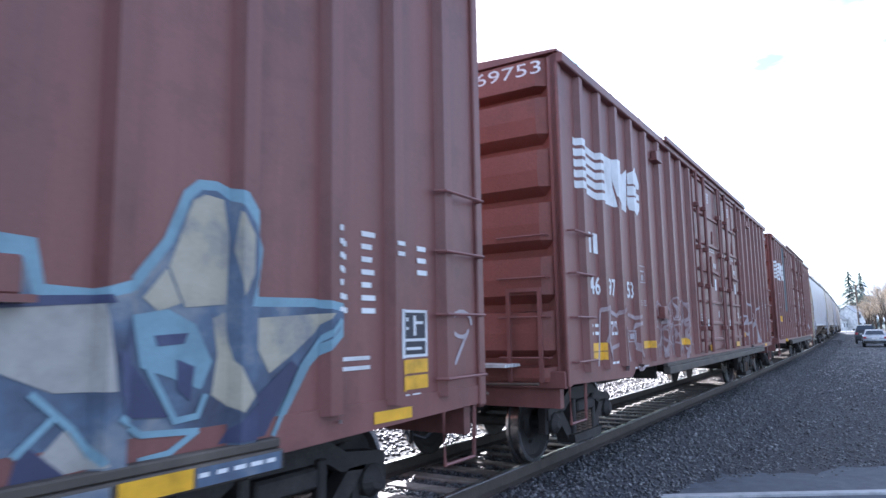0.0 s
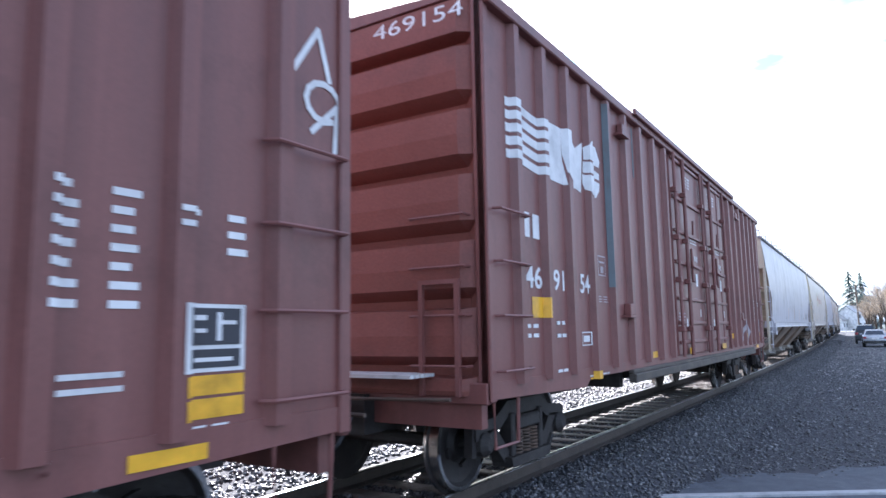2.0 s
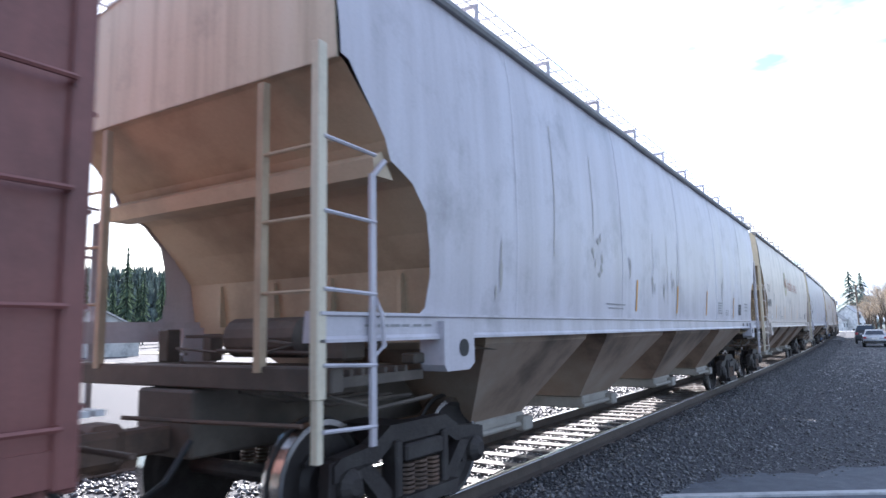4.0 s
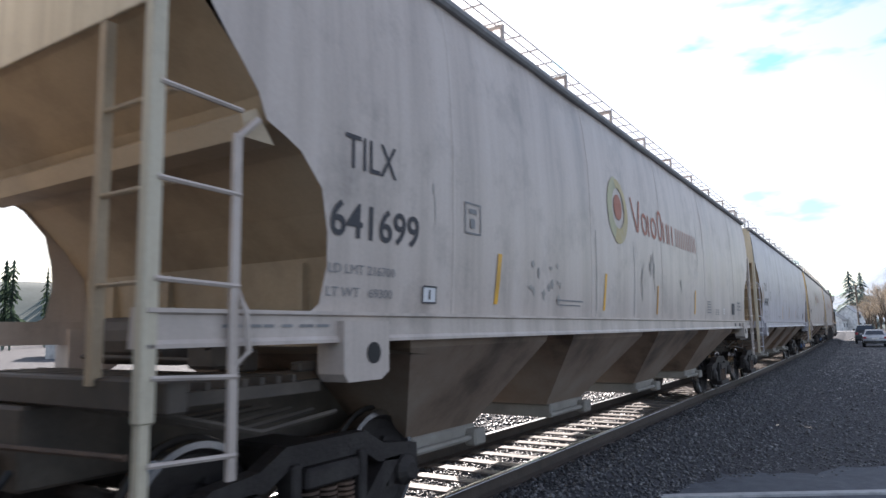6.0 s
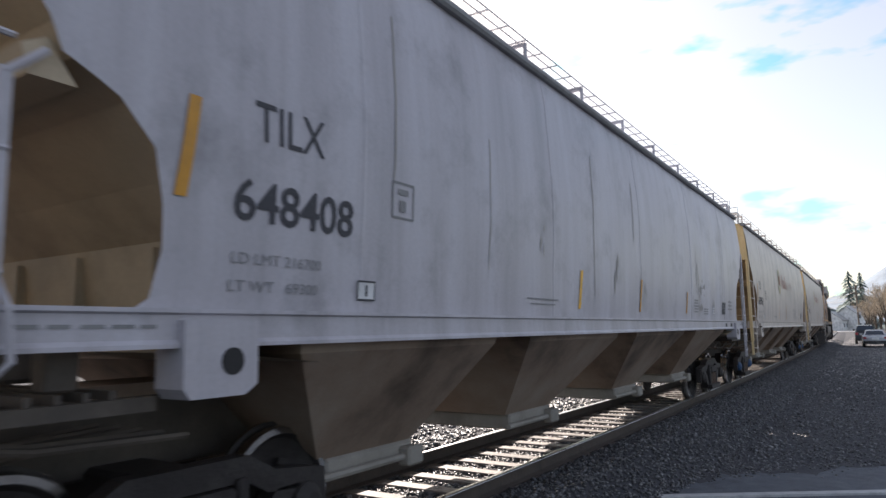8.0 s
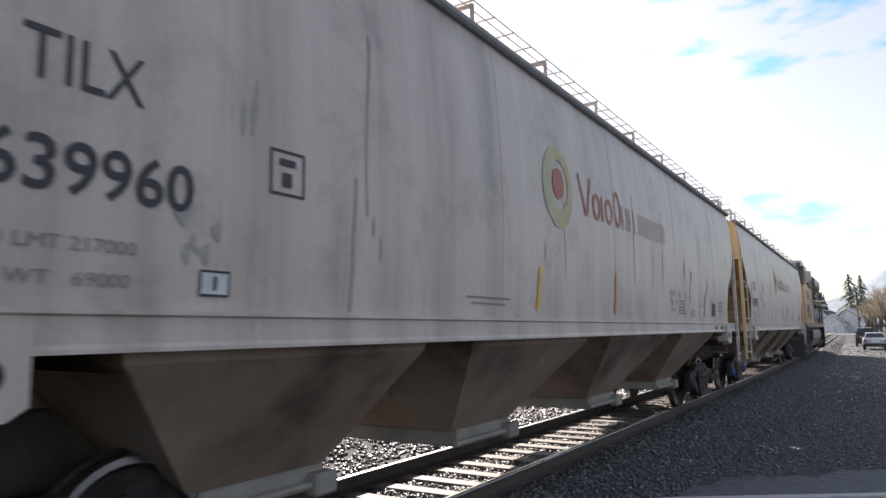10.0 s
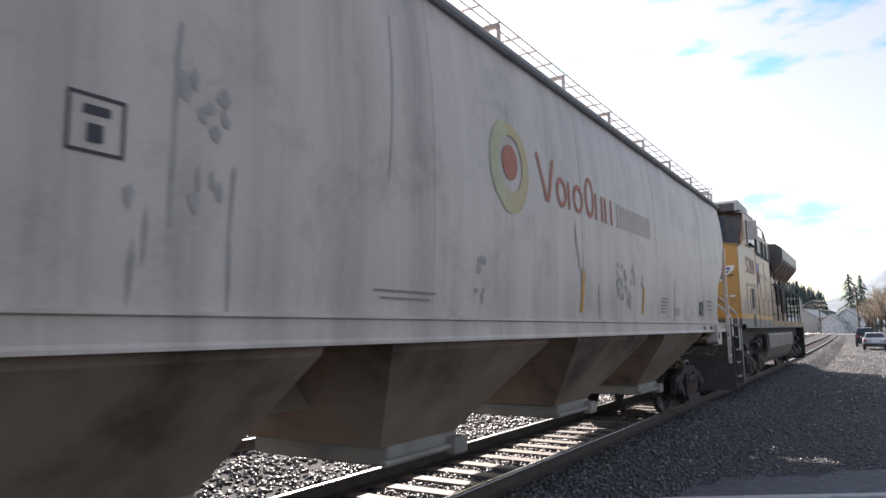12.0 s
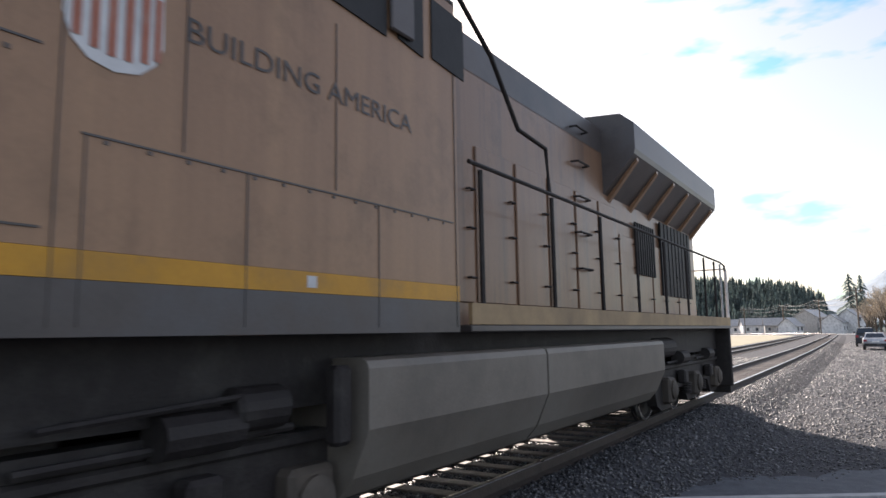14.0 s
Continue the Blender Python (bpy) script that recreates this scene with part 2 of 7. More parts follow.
ROOFM = material("grey_shingle", (0.40, 0.39, 0.38), 0.4, scale=2.0, bump=0.5)
POLEM = material("utility_pole_timber", (0.17, 0.13, 0.10), 0.9, scale=4.0)
CARW = material("silver_car_paint", (0.52, 0.53, 0.56), 0.25, scale=1.0, bump=0.0, contrast=0.3)
CARD = material("dark_car_paint", (0.03, 0.033, 0.04), 0.25, scale=1.0, bump=0.0, contrast=0.3)
TYRE = material("tyre_rubber", (0.02, 0.02, 0.02), 0.85, scale=5.0)


# ---------------------------------------------------------------- mesh tools
def part(name, bm, mat, parent=None, label="", smooth=False):
    me = bpy.data.meshes.new(name)
    bmesh.ops.recalc_face_normals(bm, faces=bm.faces)
    bm.to_mesh(me)
    bm.free()
    me.materials.append(mat)
    if smooth:
        me.shade_smooth()
    ob = new(name, me)
    ob.parent = parent
    if label:
        tagged(ob, label)
    return ob


def again(ob, m, parent=None):
    """Another object on the same mesh."""
    o = new(ob.name, ob.data)
    o.parent = parent or ob.parent
    o.matrix_basis = m
    return o


def box(bm, x0, x1, y0, y1, z0, z1, bev=0.0):
    """A box, its edges chamfered by bev."""
    if bev <= 0:
        v = [bm.verts.new((x, y, z)) for x in (x0, x1) for y in (y0, y1) for z in (z0, z1)]
        for f in ((0, 1, 3, 2), (4, 6, 7, 5), (0, 4, 5, 1), (2, 3, 7, 6), (0, 2, 6, 4), (1, 5, 7, 3)):
            bm.faces.new([v[i] for i in f])
        return
    tmp = bmesh.new()
    box(tmp, x0, x1, y0, y1, z0, z1)
    bmesh.ops.bevel(tmp, geom=list(tmp.edges), offset=bev, segments=1, affect="EDGES")
    merge(bm, tmp)


def merge(bm, other, m=None):
    if m:
        bmesh.ops.transform(other, matrix=m, verts=other.verts)
    keep = {v: bm.verts.new(v.co) for v in other.verts}
    for f in other.faces:
        bm.faces.new([keep[v] for v in f.verts])
    other.free()


def tube(bm, pts, r, seg=6):
    """A round bar along pts."""
    rings = []
    pts = [Vector(p) for p in pts]
    for i, p in enumerate(pts):
        d = (pts[min(i + 1, len(pts) - 1)] - pts[max(i - 1, 0)]).normalized()
        a = d.orthogonal().normalized() if abs(d.z) > 0.95 else d.cross(Vector((0, 0, 1))).normalized()
        b = d.cross(a)
        rings.append([bm.verts.new(p + r * (math.cos(k * math.tau / seg) * a + math.sin(k * math.tau / seg) * b)) for k in range(seg)])
    for u, w in zip(rings, rings[1:]):
        for k in range(seg):
            bm.faces.new((u[k], u[(k + 1) % seg], w[(k + 1) % seg], w[k]))
    bm.faces.new(rings[0])
    bm.faces.new(rings[-1][::-1])


def prism(bm, poly, x0, x1):
    """A polygon in (y, z) drawn out from x0 to x1."""
    a = [bm.verts.new((x0, y, z)) for y, z in poly]
    b = [bm.verts.new((x1, y, z)) for y, z in poly]
    bm.faces.new(a)
    bm.faces.new(b[::-1])
    for i in range(len(poly)):
        j = (i + 1) % len(poly)
        bm.faces.new((a[i], b[i], b[j], a[j]))


def prism_y(bm, poly, y0, y1):
    """A polygon in (x, z) drawn out from y0 to y1."""
    a = [bm.verts.new((x, y0, z)) for x, z in poly]
    b = [bm.verts.new((x, y1, z)) for x, z in poly]
    bm.faces.new(a)
    bm.faces.new(b[::-1])
    for i in range(len(poly)):
        j = (i + 1) % len(poly)
        bm.faces.new((a[i], b[i], b[j], a[j]))


def lathe(bm, profile, seg=28):
    """A profile of (x, radius) turned about the x axis."""
    rings = [[bm.verts.new((x, r * math.cos(k * math.tau / seg), r * math.sin(k * math.tau / seg))) for k in range(seg)] for x, r in profile]
    for u, w in zip(rings, rings[1:]):
        for k in range(seg):
            bm.faces.new((u[k], u[(k + 1) % seg], w[(k + 1) % seg], w[k]))
    bm.faces.new(rings[0])
    bm.faces.new(rings[-1][::-1])


def quad(bm, *pts):
    bm.faces.new([bm.verts.new(p) for p in pts])


def clip_strip(poly, lo, hi):
    """The piece of a (y, z) polygon between y = lo and y = hi."""
    for edge, keep in ((lo, 1), (hi, -1)):
        res = []
        for i, p in enumerate(poly):
            q = poly[i - 1]
            pin, qin = (p[0] - edge) * keep >= 0, (q[0] - edge) * keep >= 0
            if pin != qin:
                f = (edge - q[0]) / (p[0] - q[0])
                res.append((edge, q[1] + f * (p[1] - q[1])))
            if pin:
                res.append(p)
        poly = res
        if len(poly) < 3:
            return []
    return poly


class Skin:
    """Paint on a side: knots along y where the surface folds, and its x at (y, z)."""
    def __init__(self, depth, knots=(), zknots=(), lift=0.005):
        self.depth, self.knots, self.zknots, self.lift, self.layer = depth, sorted(knots), zknots, lift, 0

    def paint(self, bm, poly, lift=None):
        # each coat lies a hair above the one before
        self.layer += 1
        lift = (self.lift if lift is None else lift) + 0.00006 * (self.layer % 40)
        ks = [-99.0, *self.knots, 99.0]
        for lo, hi in zip(ks, ks[1:]):
            piece = clip_strip(poly, lo, hi)
            if len(piece) < 3:
                continue
            for a, b in zip((-99.0, *self.zknots), (*self.zknots, 99.0)):
                bit = [(y, z) for z, y in clip_strip([(z, y) for y, z in piece], a, b)]
                if len(bit) >= 3:
                    my = min(max(sum(p[0] for p in bit) / len(bit), lo + 1e-5), hi - 1e-5)
                    vs = [bm.verts.new((self.depth(y + (my - y) * 1e-4, z) + lift, y, z)) for y, z in bit]
                    bm.faces.new(vs)

    def stroke(self, bm, pts, w, lift=None):
        for (y0, z0), (y1, z1) in zip(pts, pts[1:]):
            d = math.hypot(y1 - y0, z1 - z0) or 1
            ny, nz = -(z1 - z0) / d * w / 2, (y1 - y0) / d * w / 2
            ey, ez = (y1 - y0) / d * w * 0.3, (z1 - z0) / d * w * 0.3
            self.paint(bm, [(y0 + ny - ey, z0 + nz - ez), (y0 - ny - ey, z0 - nz - ez), (y1 - ny + ey, z1 - nz + ez), (y1 + ny + ey, z1 + nz + ez)], lift)


def rect(y0, y1, z0, z1):
    return [(y0, z0), (y1, z0), (y1, z1), (y0, z1)]


def arc(cy, cz, ry, rz, a0, a1, n=12):
    return [(cy + ry * math.cos(radians(a0 + (a1 - a0) * i / n)), cz + rz * math.sin(radians(a0 + (a1 - a0) * i / n))) for i in range(n + 1)]


def lettering(text, y0, y1, z0, z1, bold=0.0):
    """Letters as triangles in (y, z), fitted into a field."""
    cu = bpy.data.curves.new("letters", "FONT")
    cu.body, cu.resolution_u, cu.offset = text, 3, bold
    ob = bpy.data.objects.new("letters", cu)
    me = bpy.data.meshes.new_from_object(ob)
    pts = [v.co.copy() for v in me.vertices]
    lo, hi = [min(p[i] for p in pts) for i in (0, 1)], [max(p[i] for p in pts) for i in (0, 1)]
    fit = [(y0 + (p.x - lo[0]) / (hi[0] - lo[0]) * (y1 - y0), z0 + (p.y - lo[1]) / (hi[1] - lo[1]) * (z1 - z0)) for p in pts]
    faces = [[fit[i] for i in f.vertices] for f in me.polygons]
    bpy.data.meshes.remove(me)
    bpy.data.objects.remove(ob)
    return faces


def written(skin, name, text, field, mat, parent, lift=None, bold=0.0):
    bm = bmesh.new()
    for f in lettering(text, *field, bold=bold):
        skin.paint(bm, f, lift)
    return part(name, bm, mat, parent)


def painted(skin, name, polys, mat, parent, lift=None, label=""):
    if name in ("notice", "worn_stencil", "sill_plate", "sticker", "mark_block") and len(polys) > 1:
        return [painted(skin, name, [p], mat, parent, lift, label) for p in polys]
    bm = bmesh.new()
    for p in polys:
        skin.paint(bm, p, lift)
    return part(name, bm, mat, parent, label)


def bars(y0, y1, z0, z1, rows, seed, words=3):
    """Lines of writing too small to read."""
    rnd, res = random.Random(seed), []
    h = (z1 - z0) / (rows * 2.4)
    for i in range(rows):
        z, y = z1 - i * h * 2.4, y0
        for w in range(words):
            wide = (y1 - y0) / words * rnd.uniform(0.55, 0.9)
            res.append(rect(y, y + wide, z - h, z))
            y += (y1 - y0) / words
    return res


# ---------------------------------------------------------------- the line of the track
RAIL_X = -4.33


def bend(s):
    """Curvature of the line, to the left, at s metres along it."""
    if s < 10:
        return 0.0
    if s < 75:
        return 0.00042
    if s < 165:
        return 0.0001
    return 0.0001 + min(s - 165, 25) / 25 * 0.0135


LINE = [(RAIL_X, -60.0, 0.0)]
for i in range(1600):
    x, y, h = LINE[-1]
    s = -60 + i * 0.25
    LINE.append((x - 0.25 * math.sin(h), y + 0.25 * math.cos(h), h + 0.25 * bend(s)))


def on_line(s, side=0.0, z=0.0):
    f = (s + 60) / 0.25
    i = min(max(int(f), 0), len(LINE) - 2)
    f -= i
    x, y, h = [a + f * (b - a) for a, b in zip(LINE[i], LINE[i + 1])]
    return Vector((x + side * math.cos(h), y + side * math.sin(h), z)), h


def sweep(bm, profile, s0, s1, step, side=0.0):
    """A profile of (offset, z) drawn along the line."""
    rings = []
    n = max(1, round((s1 - s0) / step))
    for i in range(n + 1):
        s = s0 + (s1 - s0) * i / n
        rings.append([bm.verts.new(on_line(s, side + o, z)[0]) for o, z in profile])
    for u, w in zip(rings, rings[1:]):
        for k in range(len(profile) - 1):
            bm.faces.new((u[k], u[k + 1], w[k + 1], w[k]))


def ground_height(x, y):
    """The lot lies below the ballast, which slopes up to the ties."""
    return -0.42 + 0.03 * noise.noise((x * 0.25, y * 0.25, 0.0))


# ---------------------------------------------------------------- ground and track
def build_ground():
    xs = [-900, -400, -200, -100, -60, -40, -30, -24, -18] + [-14 + i * 1.0 for i in range(27)] + [16, 20, 30, 50, 100, 200, 400, 900]
    ys = [-400, -150, -60, -30, -20] + [-14 + i * 1.0 for i in range(60)] + [50, 58, 70, 90, 120, 160, 200, 300, 400, 600, 1000, 2500]
    bm = bmesh.new()
    grid = [[bm.verts.new((x, y, ground_height(x, y) if abs(x) < 30 else -0.42)) for x in xs] for y in ys]
    for a, b in zip(grid, grid[1:]):
        for k in range(len(xs) - 1):
            bm.faces.new((a[k], a[k + 1], b[k + 1], b[k]))
    tagged(part("ground", bm, GRAVEL, None, smooth=True), "grey gravel lot reaching into the distance", "ground", kind="structure")
    bm = bmesh.new()
    sweep(bm, [(-7.9, -0.5), (-6.9, -0.19), (-2.9, -0.19), (-2.3, -0.26), (-1.55, -0.17), (-0.9, -0.19), (-0.62, -0.205), (0.62, -0.205), (0.85, -0.175), (1.0, -0.135), (1.5, -0.14), (2.4, -0.50)], -40, 330, 1.0)
    tagged(part("ballast_bed", bm, GRAVEL, None, smooth=True), "raised bed of crushed grey ballast under the tracks", "ballast", kind="structure")
    bm = bmesh.new()
    sweep(bm, [(-70, -0.36), (-9.5, -0.36), (-8.2, -0.40)], 45, 320, 5.0)
    tagged(part("grass_verge", bm, GRASS, None), "dry winter grass beyond the second track", "grass", kind="stuff")


def scatter(name, label, count, seed, place, size, flat=0.7, mat=None):
    """Loose angular stones, each its own shape."""
    rnd = np.random.RandomState(seed)
    pos = place(rnd, count)
    count = len(pos)
    base = np.array([(1, 0, 0), (-1, 0, 0), (0, 1, 0), (0, -1, 0), (0, 0, 1), (0, 0, -1)], float)
    tri = np.array([(0, 2, 4), (2, 1, 4), (1, 3, 4), (3, 0, 4), (2, 0, 5), (1, 2, 5), (3, 1, 5), (0, 3, 5)])
    v = base[None] * rnd.uniform(0.6, 1.25, (count, 6, 1)) + rnd.uniform(-0.25, 0.25, (count, 6, 3))
    ang = rnd.uniform(0, 6.283, count)
    c, s = np.cos(ang), np.sin(ang)
    x, y = v[..., 0].copy(), v[..., 1].copy()
    v[..., 0], v[..., 1] = c[:, None] * x - s[:, None] * y, s[:, None] * x + c[:, None] * y
    tilt = rnd.uniform(-0.6, 0.6, count)
    c, s = np.cos(tilt), np.sin(tilt)
    x, z = v[..., 0].copy(), v[..., 2].copy()
    v[..., 0], v[..., 2] = c[:, None] * x - s[:, None] * z, s[:, None] * x + c[:, None] * z
    v *= (rnd.uniform(size[0], size[1], count) * rnd.uniform(0.7, 1.3, count))[:, None, None]
    v[..., 2] *= flat
    v += pos[:, None, :]
    f = (tri[None] + 6 * np.arange(count)[:, None, None]).reshape(-1, 3)
    me = bpy.data.meshes.new(name)
    me.vertices.add(count * 6)
    me.vertices.foreach_set("co", v.reshape(-1))
    me.loops.add(len(f) * 3)
    me.loops.foreach_set("vertex_index", f.reshape(-1).astype(np.int32))
    me.polygons.add(len(f))
    me.polygons.foreach_set("loop_start", np.arange(0, len(f) * 3, 3, dtype=np.int32))
    me.update(calc_edges=True)
    me.validate()
    me.materials.append(mat or STONE)
    return tagged(new(name, me), label, "gravel", kind="stuff")


def build_stones():
    def lot(rnd, n):
        y = 6 + 68 * rnd.uniform(0, 1, n) ** 2.0
        x = rnd.uniform(-2.3, 2.6, n)
        edge = 8.3 + (x + 3.4) * 1.13
        keep = (y > edge + np.abs(rnd.normal(0, 0.5, n)) * -1.0) & (x < y * 0.03 + 0.6)
        x, y = x[keep], y[keep]
        return np.stack([x, y, np.array([ground_height(a, b) for a, b in zip(x, y)]) + 0.004], 1)

    def bed(lo, hi, s0, s1, power):
        def place(rnd, n):
            s = s0 + (s1 - s0) * rnd.uniform(0, 1, n) ** power
            o = rnd.uniform(lo, hi, n)
            z = np.interp(o, [-7.9, -6.9, -2.9, -2.3, -1.55, -0.9, -0.62, 0.62, 0.85, 1.0, 1.5, 2.4], [-.5, -.19, -.19, -.26, -.17, -.19, -.205, -.205, -.175, -.135, -.14, -.5])
            res = []
            for a, b, c in zip(s, o, z):
                p, h = on_line(a, b, c + 0.01)
                res.append(p[:])
            return np.array(res)
        return place
    scatter("loose_gravel", "loose grey gravel strewn over the lot", 52000, 3, lot, (0.010, 0.030))
    def far_lot(rnd, n):
        y = 9 + 110 * rnd.uniform(0, 1, n) ** 1.25
        x = rnd.uniform(-3.2, 4.5, n)
        keep = (y > 9.2 + (x + 3.4) * 1.13) & (rnd.uniform(0, 1, n) < (y - 5) / 30)
        x, y = x[keep], y[keep]
        return np.stack([x, y, np.array([ground_height(a, b) for a, b in zip(x, y)]) + 0.006], 1)
    scatter("coarse_gravel", "coarse grey stones strewn over the far lot", 26000, 8, far_lot, (0.022, 0.055))
    # stones coloured as sunlit thin out towards the near, shaded ground
    def open_lot(rnd, n):
        pos = far_lot(rnd, n)
        return pos[rnd.uniform(0, 1, len(pos)) < (pos[:, 1] - 17) / 22]
    scatter("pale_gravel", "pale stones, brightened as if sunlit, strewn among the grey gravel", 22000, 9, open_lot, (0.018, 0.05), mat=PALESTONE)
    scatter("shoulder_ballast", "coarse crushed ballast on the track shoulder", 34000, 4, bed(0.85, 2.6, 3, 90, 2.0), (0.013, 0.032))
    scatter("crib_ballast", "coarse crushed ballast between the ties", 21000, 5, bed(-0.72, 0.72, 2, 46, 1.6), (0.016, 0.036))
    scatter("far_ballast", "coarse crushed ballast beyond the main track", 22000, 6, bed(-7.4, -0.85, 1, 45, 1.4), (0.028, 0.06))


RAIL = [(-0.075, -0.17), (-0.075, -0.155), (-0.012, -0.135), (-0.012, -0.04), (-0.036, -0.028), (-0.036, -0.012)]
HEAD = [(-0.036, -0.012), (-0.030, -0.003), (-0.015, 0.0), (0.015, 0.0), (0.030, -0.003), (0.036, -0.012)]


def build_track(offset, s0, s1, label):
    track = tagged(new("track"), label, "railway track")
    for side in (-0.745, 0.745):
        bm = bmesh.new()
        sweep(bm, RAIL, s0, s1, 1.5, offset + side)
        sweep(bm, [(-o, z) for o, z in RAIL], s0, s1, 1.5, offset + side)
        rail = part("rail", bm, RAILSIDE, track, "rusty rail web and foot")
        bm = bmesh.new()
        sweep(bm, HEAD, s0, s1, 1.5, offset + side)
        part("rail_head", bm, RAILHEAD, rail, "polished running surface", smooth=True)
    return track


def build_ties(track, offset, s0, s1, near):
    bm = bmesh.new()
    box(bm, -1.28, 1.28, -0.11, 0.11, -0.36, -0.165, 0.012)
    first = None
    joined = bmesh.new()
    rnd = random.Random(7)
    s = s0
    while s < s1:
        p, h = on_line(s, offset)
        m = Matrix.Translation(p) @ Matrix.Rotation(h + rnd.uniform(-0.02, 0.02), 4, "Z")
        if s < near:
            if first is None:
                first = part("tie", bm, TIE, track)
                first.matrix_basis = m
            else:
                again(first, m)
        else:
            t = bmesh.new()
            box(t, -1.28, 1.28, -0.11, 0.11, -0.36, -0.165)
            merge(joined, t, m)
        s += 0.54 + rnd.uniform(-0.03, 0.03)
    if first is None:
        bm.free()
    tagged(part("far_ties", joined, TIE, track, "row of weathered timber ties"), kind="stuff")


build_ground()
main_track = build_track(0.0, -40, 330, "main railway track with polished rails on timber ties")
side_track = build_track(-4.7, -40, 330, "second railway track beside the main line")


def build_road():
    bm = bmesh.new()
    # the road's far edge runs askew to the track
    a, b = Vector((-3.45, 8.15)), Vector((14.0, 27.9))
    n = 150
    rings = []
    rnd = random.Random(5)
    for i in range(n + 1):
        p = a.lerp(b, i / n) + Vector((0.35 * noise.noise((i * 0.11, 3.0, 0.0)) + rnd.uniform(-0.1, 0.1), 0.5 * noise.noise((i * 0.13, 0.0, 5.0)) + rnd.uniform(-0.16, 0.16)))
        q = a.lerp(b, i / n) + Vector((6.5, -8.5))
        q.x = max(q.x, -3.2)
        rings.append([bm.verts.new((*c, z)) for c, z in ((p, -0.47), (p, -0.428), (p.lerp(q, 0.12), -0.39), (p.lerp(q, 0.5), -0.37), (q, -0.37))])
    for u, w in zip(rings, rings[1:]):
        for k in range(4):
            bm.faces.new((u[k], u[k + 1], w[k + 1], w[k]))
    tagged(part("road", bm, ASPHALT), "worn grey asphalt road edge beside the gravel", "road", kind="structure")
    bm = bmesh.new()
    d = Vector((3.43, 2.28)).normalized()
    o = Vector((d.y, -d.x))
    p0 = Vector((-3.62, 7.16))
    c = [p0, p0 + d * 8, p0 + d * 8 + o * 0.13, p0 + o * 0.13]
    t = [bm.verts.new((v.x, v.y, -0.362)) for v in c]
    u = [bm.verts.new((v.x, v.y, -0.41)) for v in c]
    bm.faces.new(t)
    for i in range(4):
        bm.faces.new((t[i], t[(i + 1) % 4], u[(i + 1) % 4], u[i]))
    tagged(part("road_marking", bm, LINEWHITE), "worn white painted line on the asphalt", "road marking", kind="structure")


build_road()


# ---------------------------------------------------------------- rolling stock: running gear
MOVING = []      # (thing, distance of its middle behind the reference joint, truck spacing)
ROLLING = []     # (wheelset, place in its truck, radius)


def wheelset_mesh(r):
    bm = bmesh.new()
    for s in (-1, 1):
        prof = [(0.66, 0.10), (0.66, r - 0.10), (0.675, r - 0.06), (0.68, r + 0.026), (0.705, r + 0.028), (0.715, r)]
        prof2 = [(0.81, r - 0.006), (0.815, r - 0.05), (0.775, r - 0.08), (0.745, 0.19), (0.80, 0.14), (0.80, 0.05)]
        lathe(bm, [(s * x, q) for x, q in prof + prof2])
    lathe(bm, [(-1.0, 0.07), (1.0, 0.07)], 12)
    # cast lugs on the plates so that the turning shows
    for s in (-1, 1):
        for k in range(4):
            a = k * math.tau / 4
            t = bmesh.new()
            box(t, s * 0.76 - 0.03, s * 0.76 + 0.03, 0.20, 0.24, -0.05, 0.05)
            merge(bm, t, Matrix.Rotation(a, 4, "X"))
    return bm


def add_treads(bm, r):
    """Polished bands on the running faces, in the second material."""
    for s in (-1, 1):
        seg = 32
        for (xa, ra), (xb, rb) in (((0.712, r + 0.004), (0.812, r - 0.001)), ((0.675, r + 0.029), (0.708, r + 0.030)), ((0.8165, r - 0.004), (0.8165, r - 0.045))):
            a = [bm.verts.new((s * xa, ra * math.cos(k * math.tau / seg), ra * math.sin(k * math.tau / seg))) for k in range(seg)]
            b = [bm.verts.new((s * xb, rb * math.cos(k * math.tau / seg), rb * math.sin(k * math.tau / seg))) for k in range(seg)]
            for k in range(seg):
                bm.faces.new((a[k], a[(k + 1) % seg], b[(k + 1) % seg], b[k])).material_index = 1
    return bm


WHEEL_CACHE = {}


def add_wheelset(truck, y, r):
    if r not in WHEEL_CACHE:
        w = part("wheelset", add_treads(wheelset_mesh(r), r), IRON, truck, "dark steel wheels with polished treads on an axle")
        w.data.materials.append(TREAD)
        WHEEL_CACHE[r] = w.data
    else:
        w = new("wheelset", WHEEL_CACHE[r])
        w.parent = truck
        tagged(w, "dark steel wheels with polished treads on an axle")
    w.matrix_basis = pose(0, y, r)
    ROLLING.append((w, y, r))
    return w


TRUCK_CACHE = {}


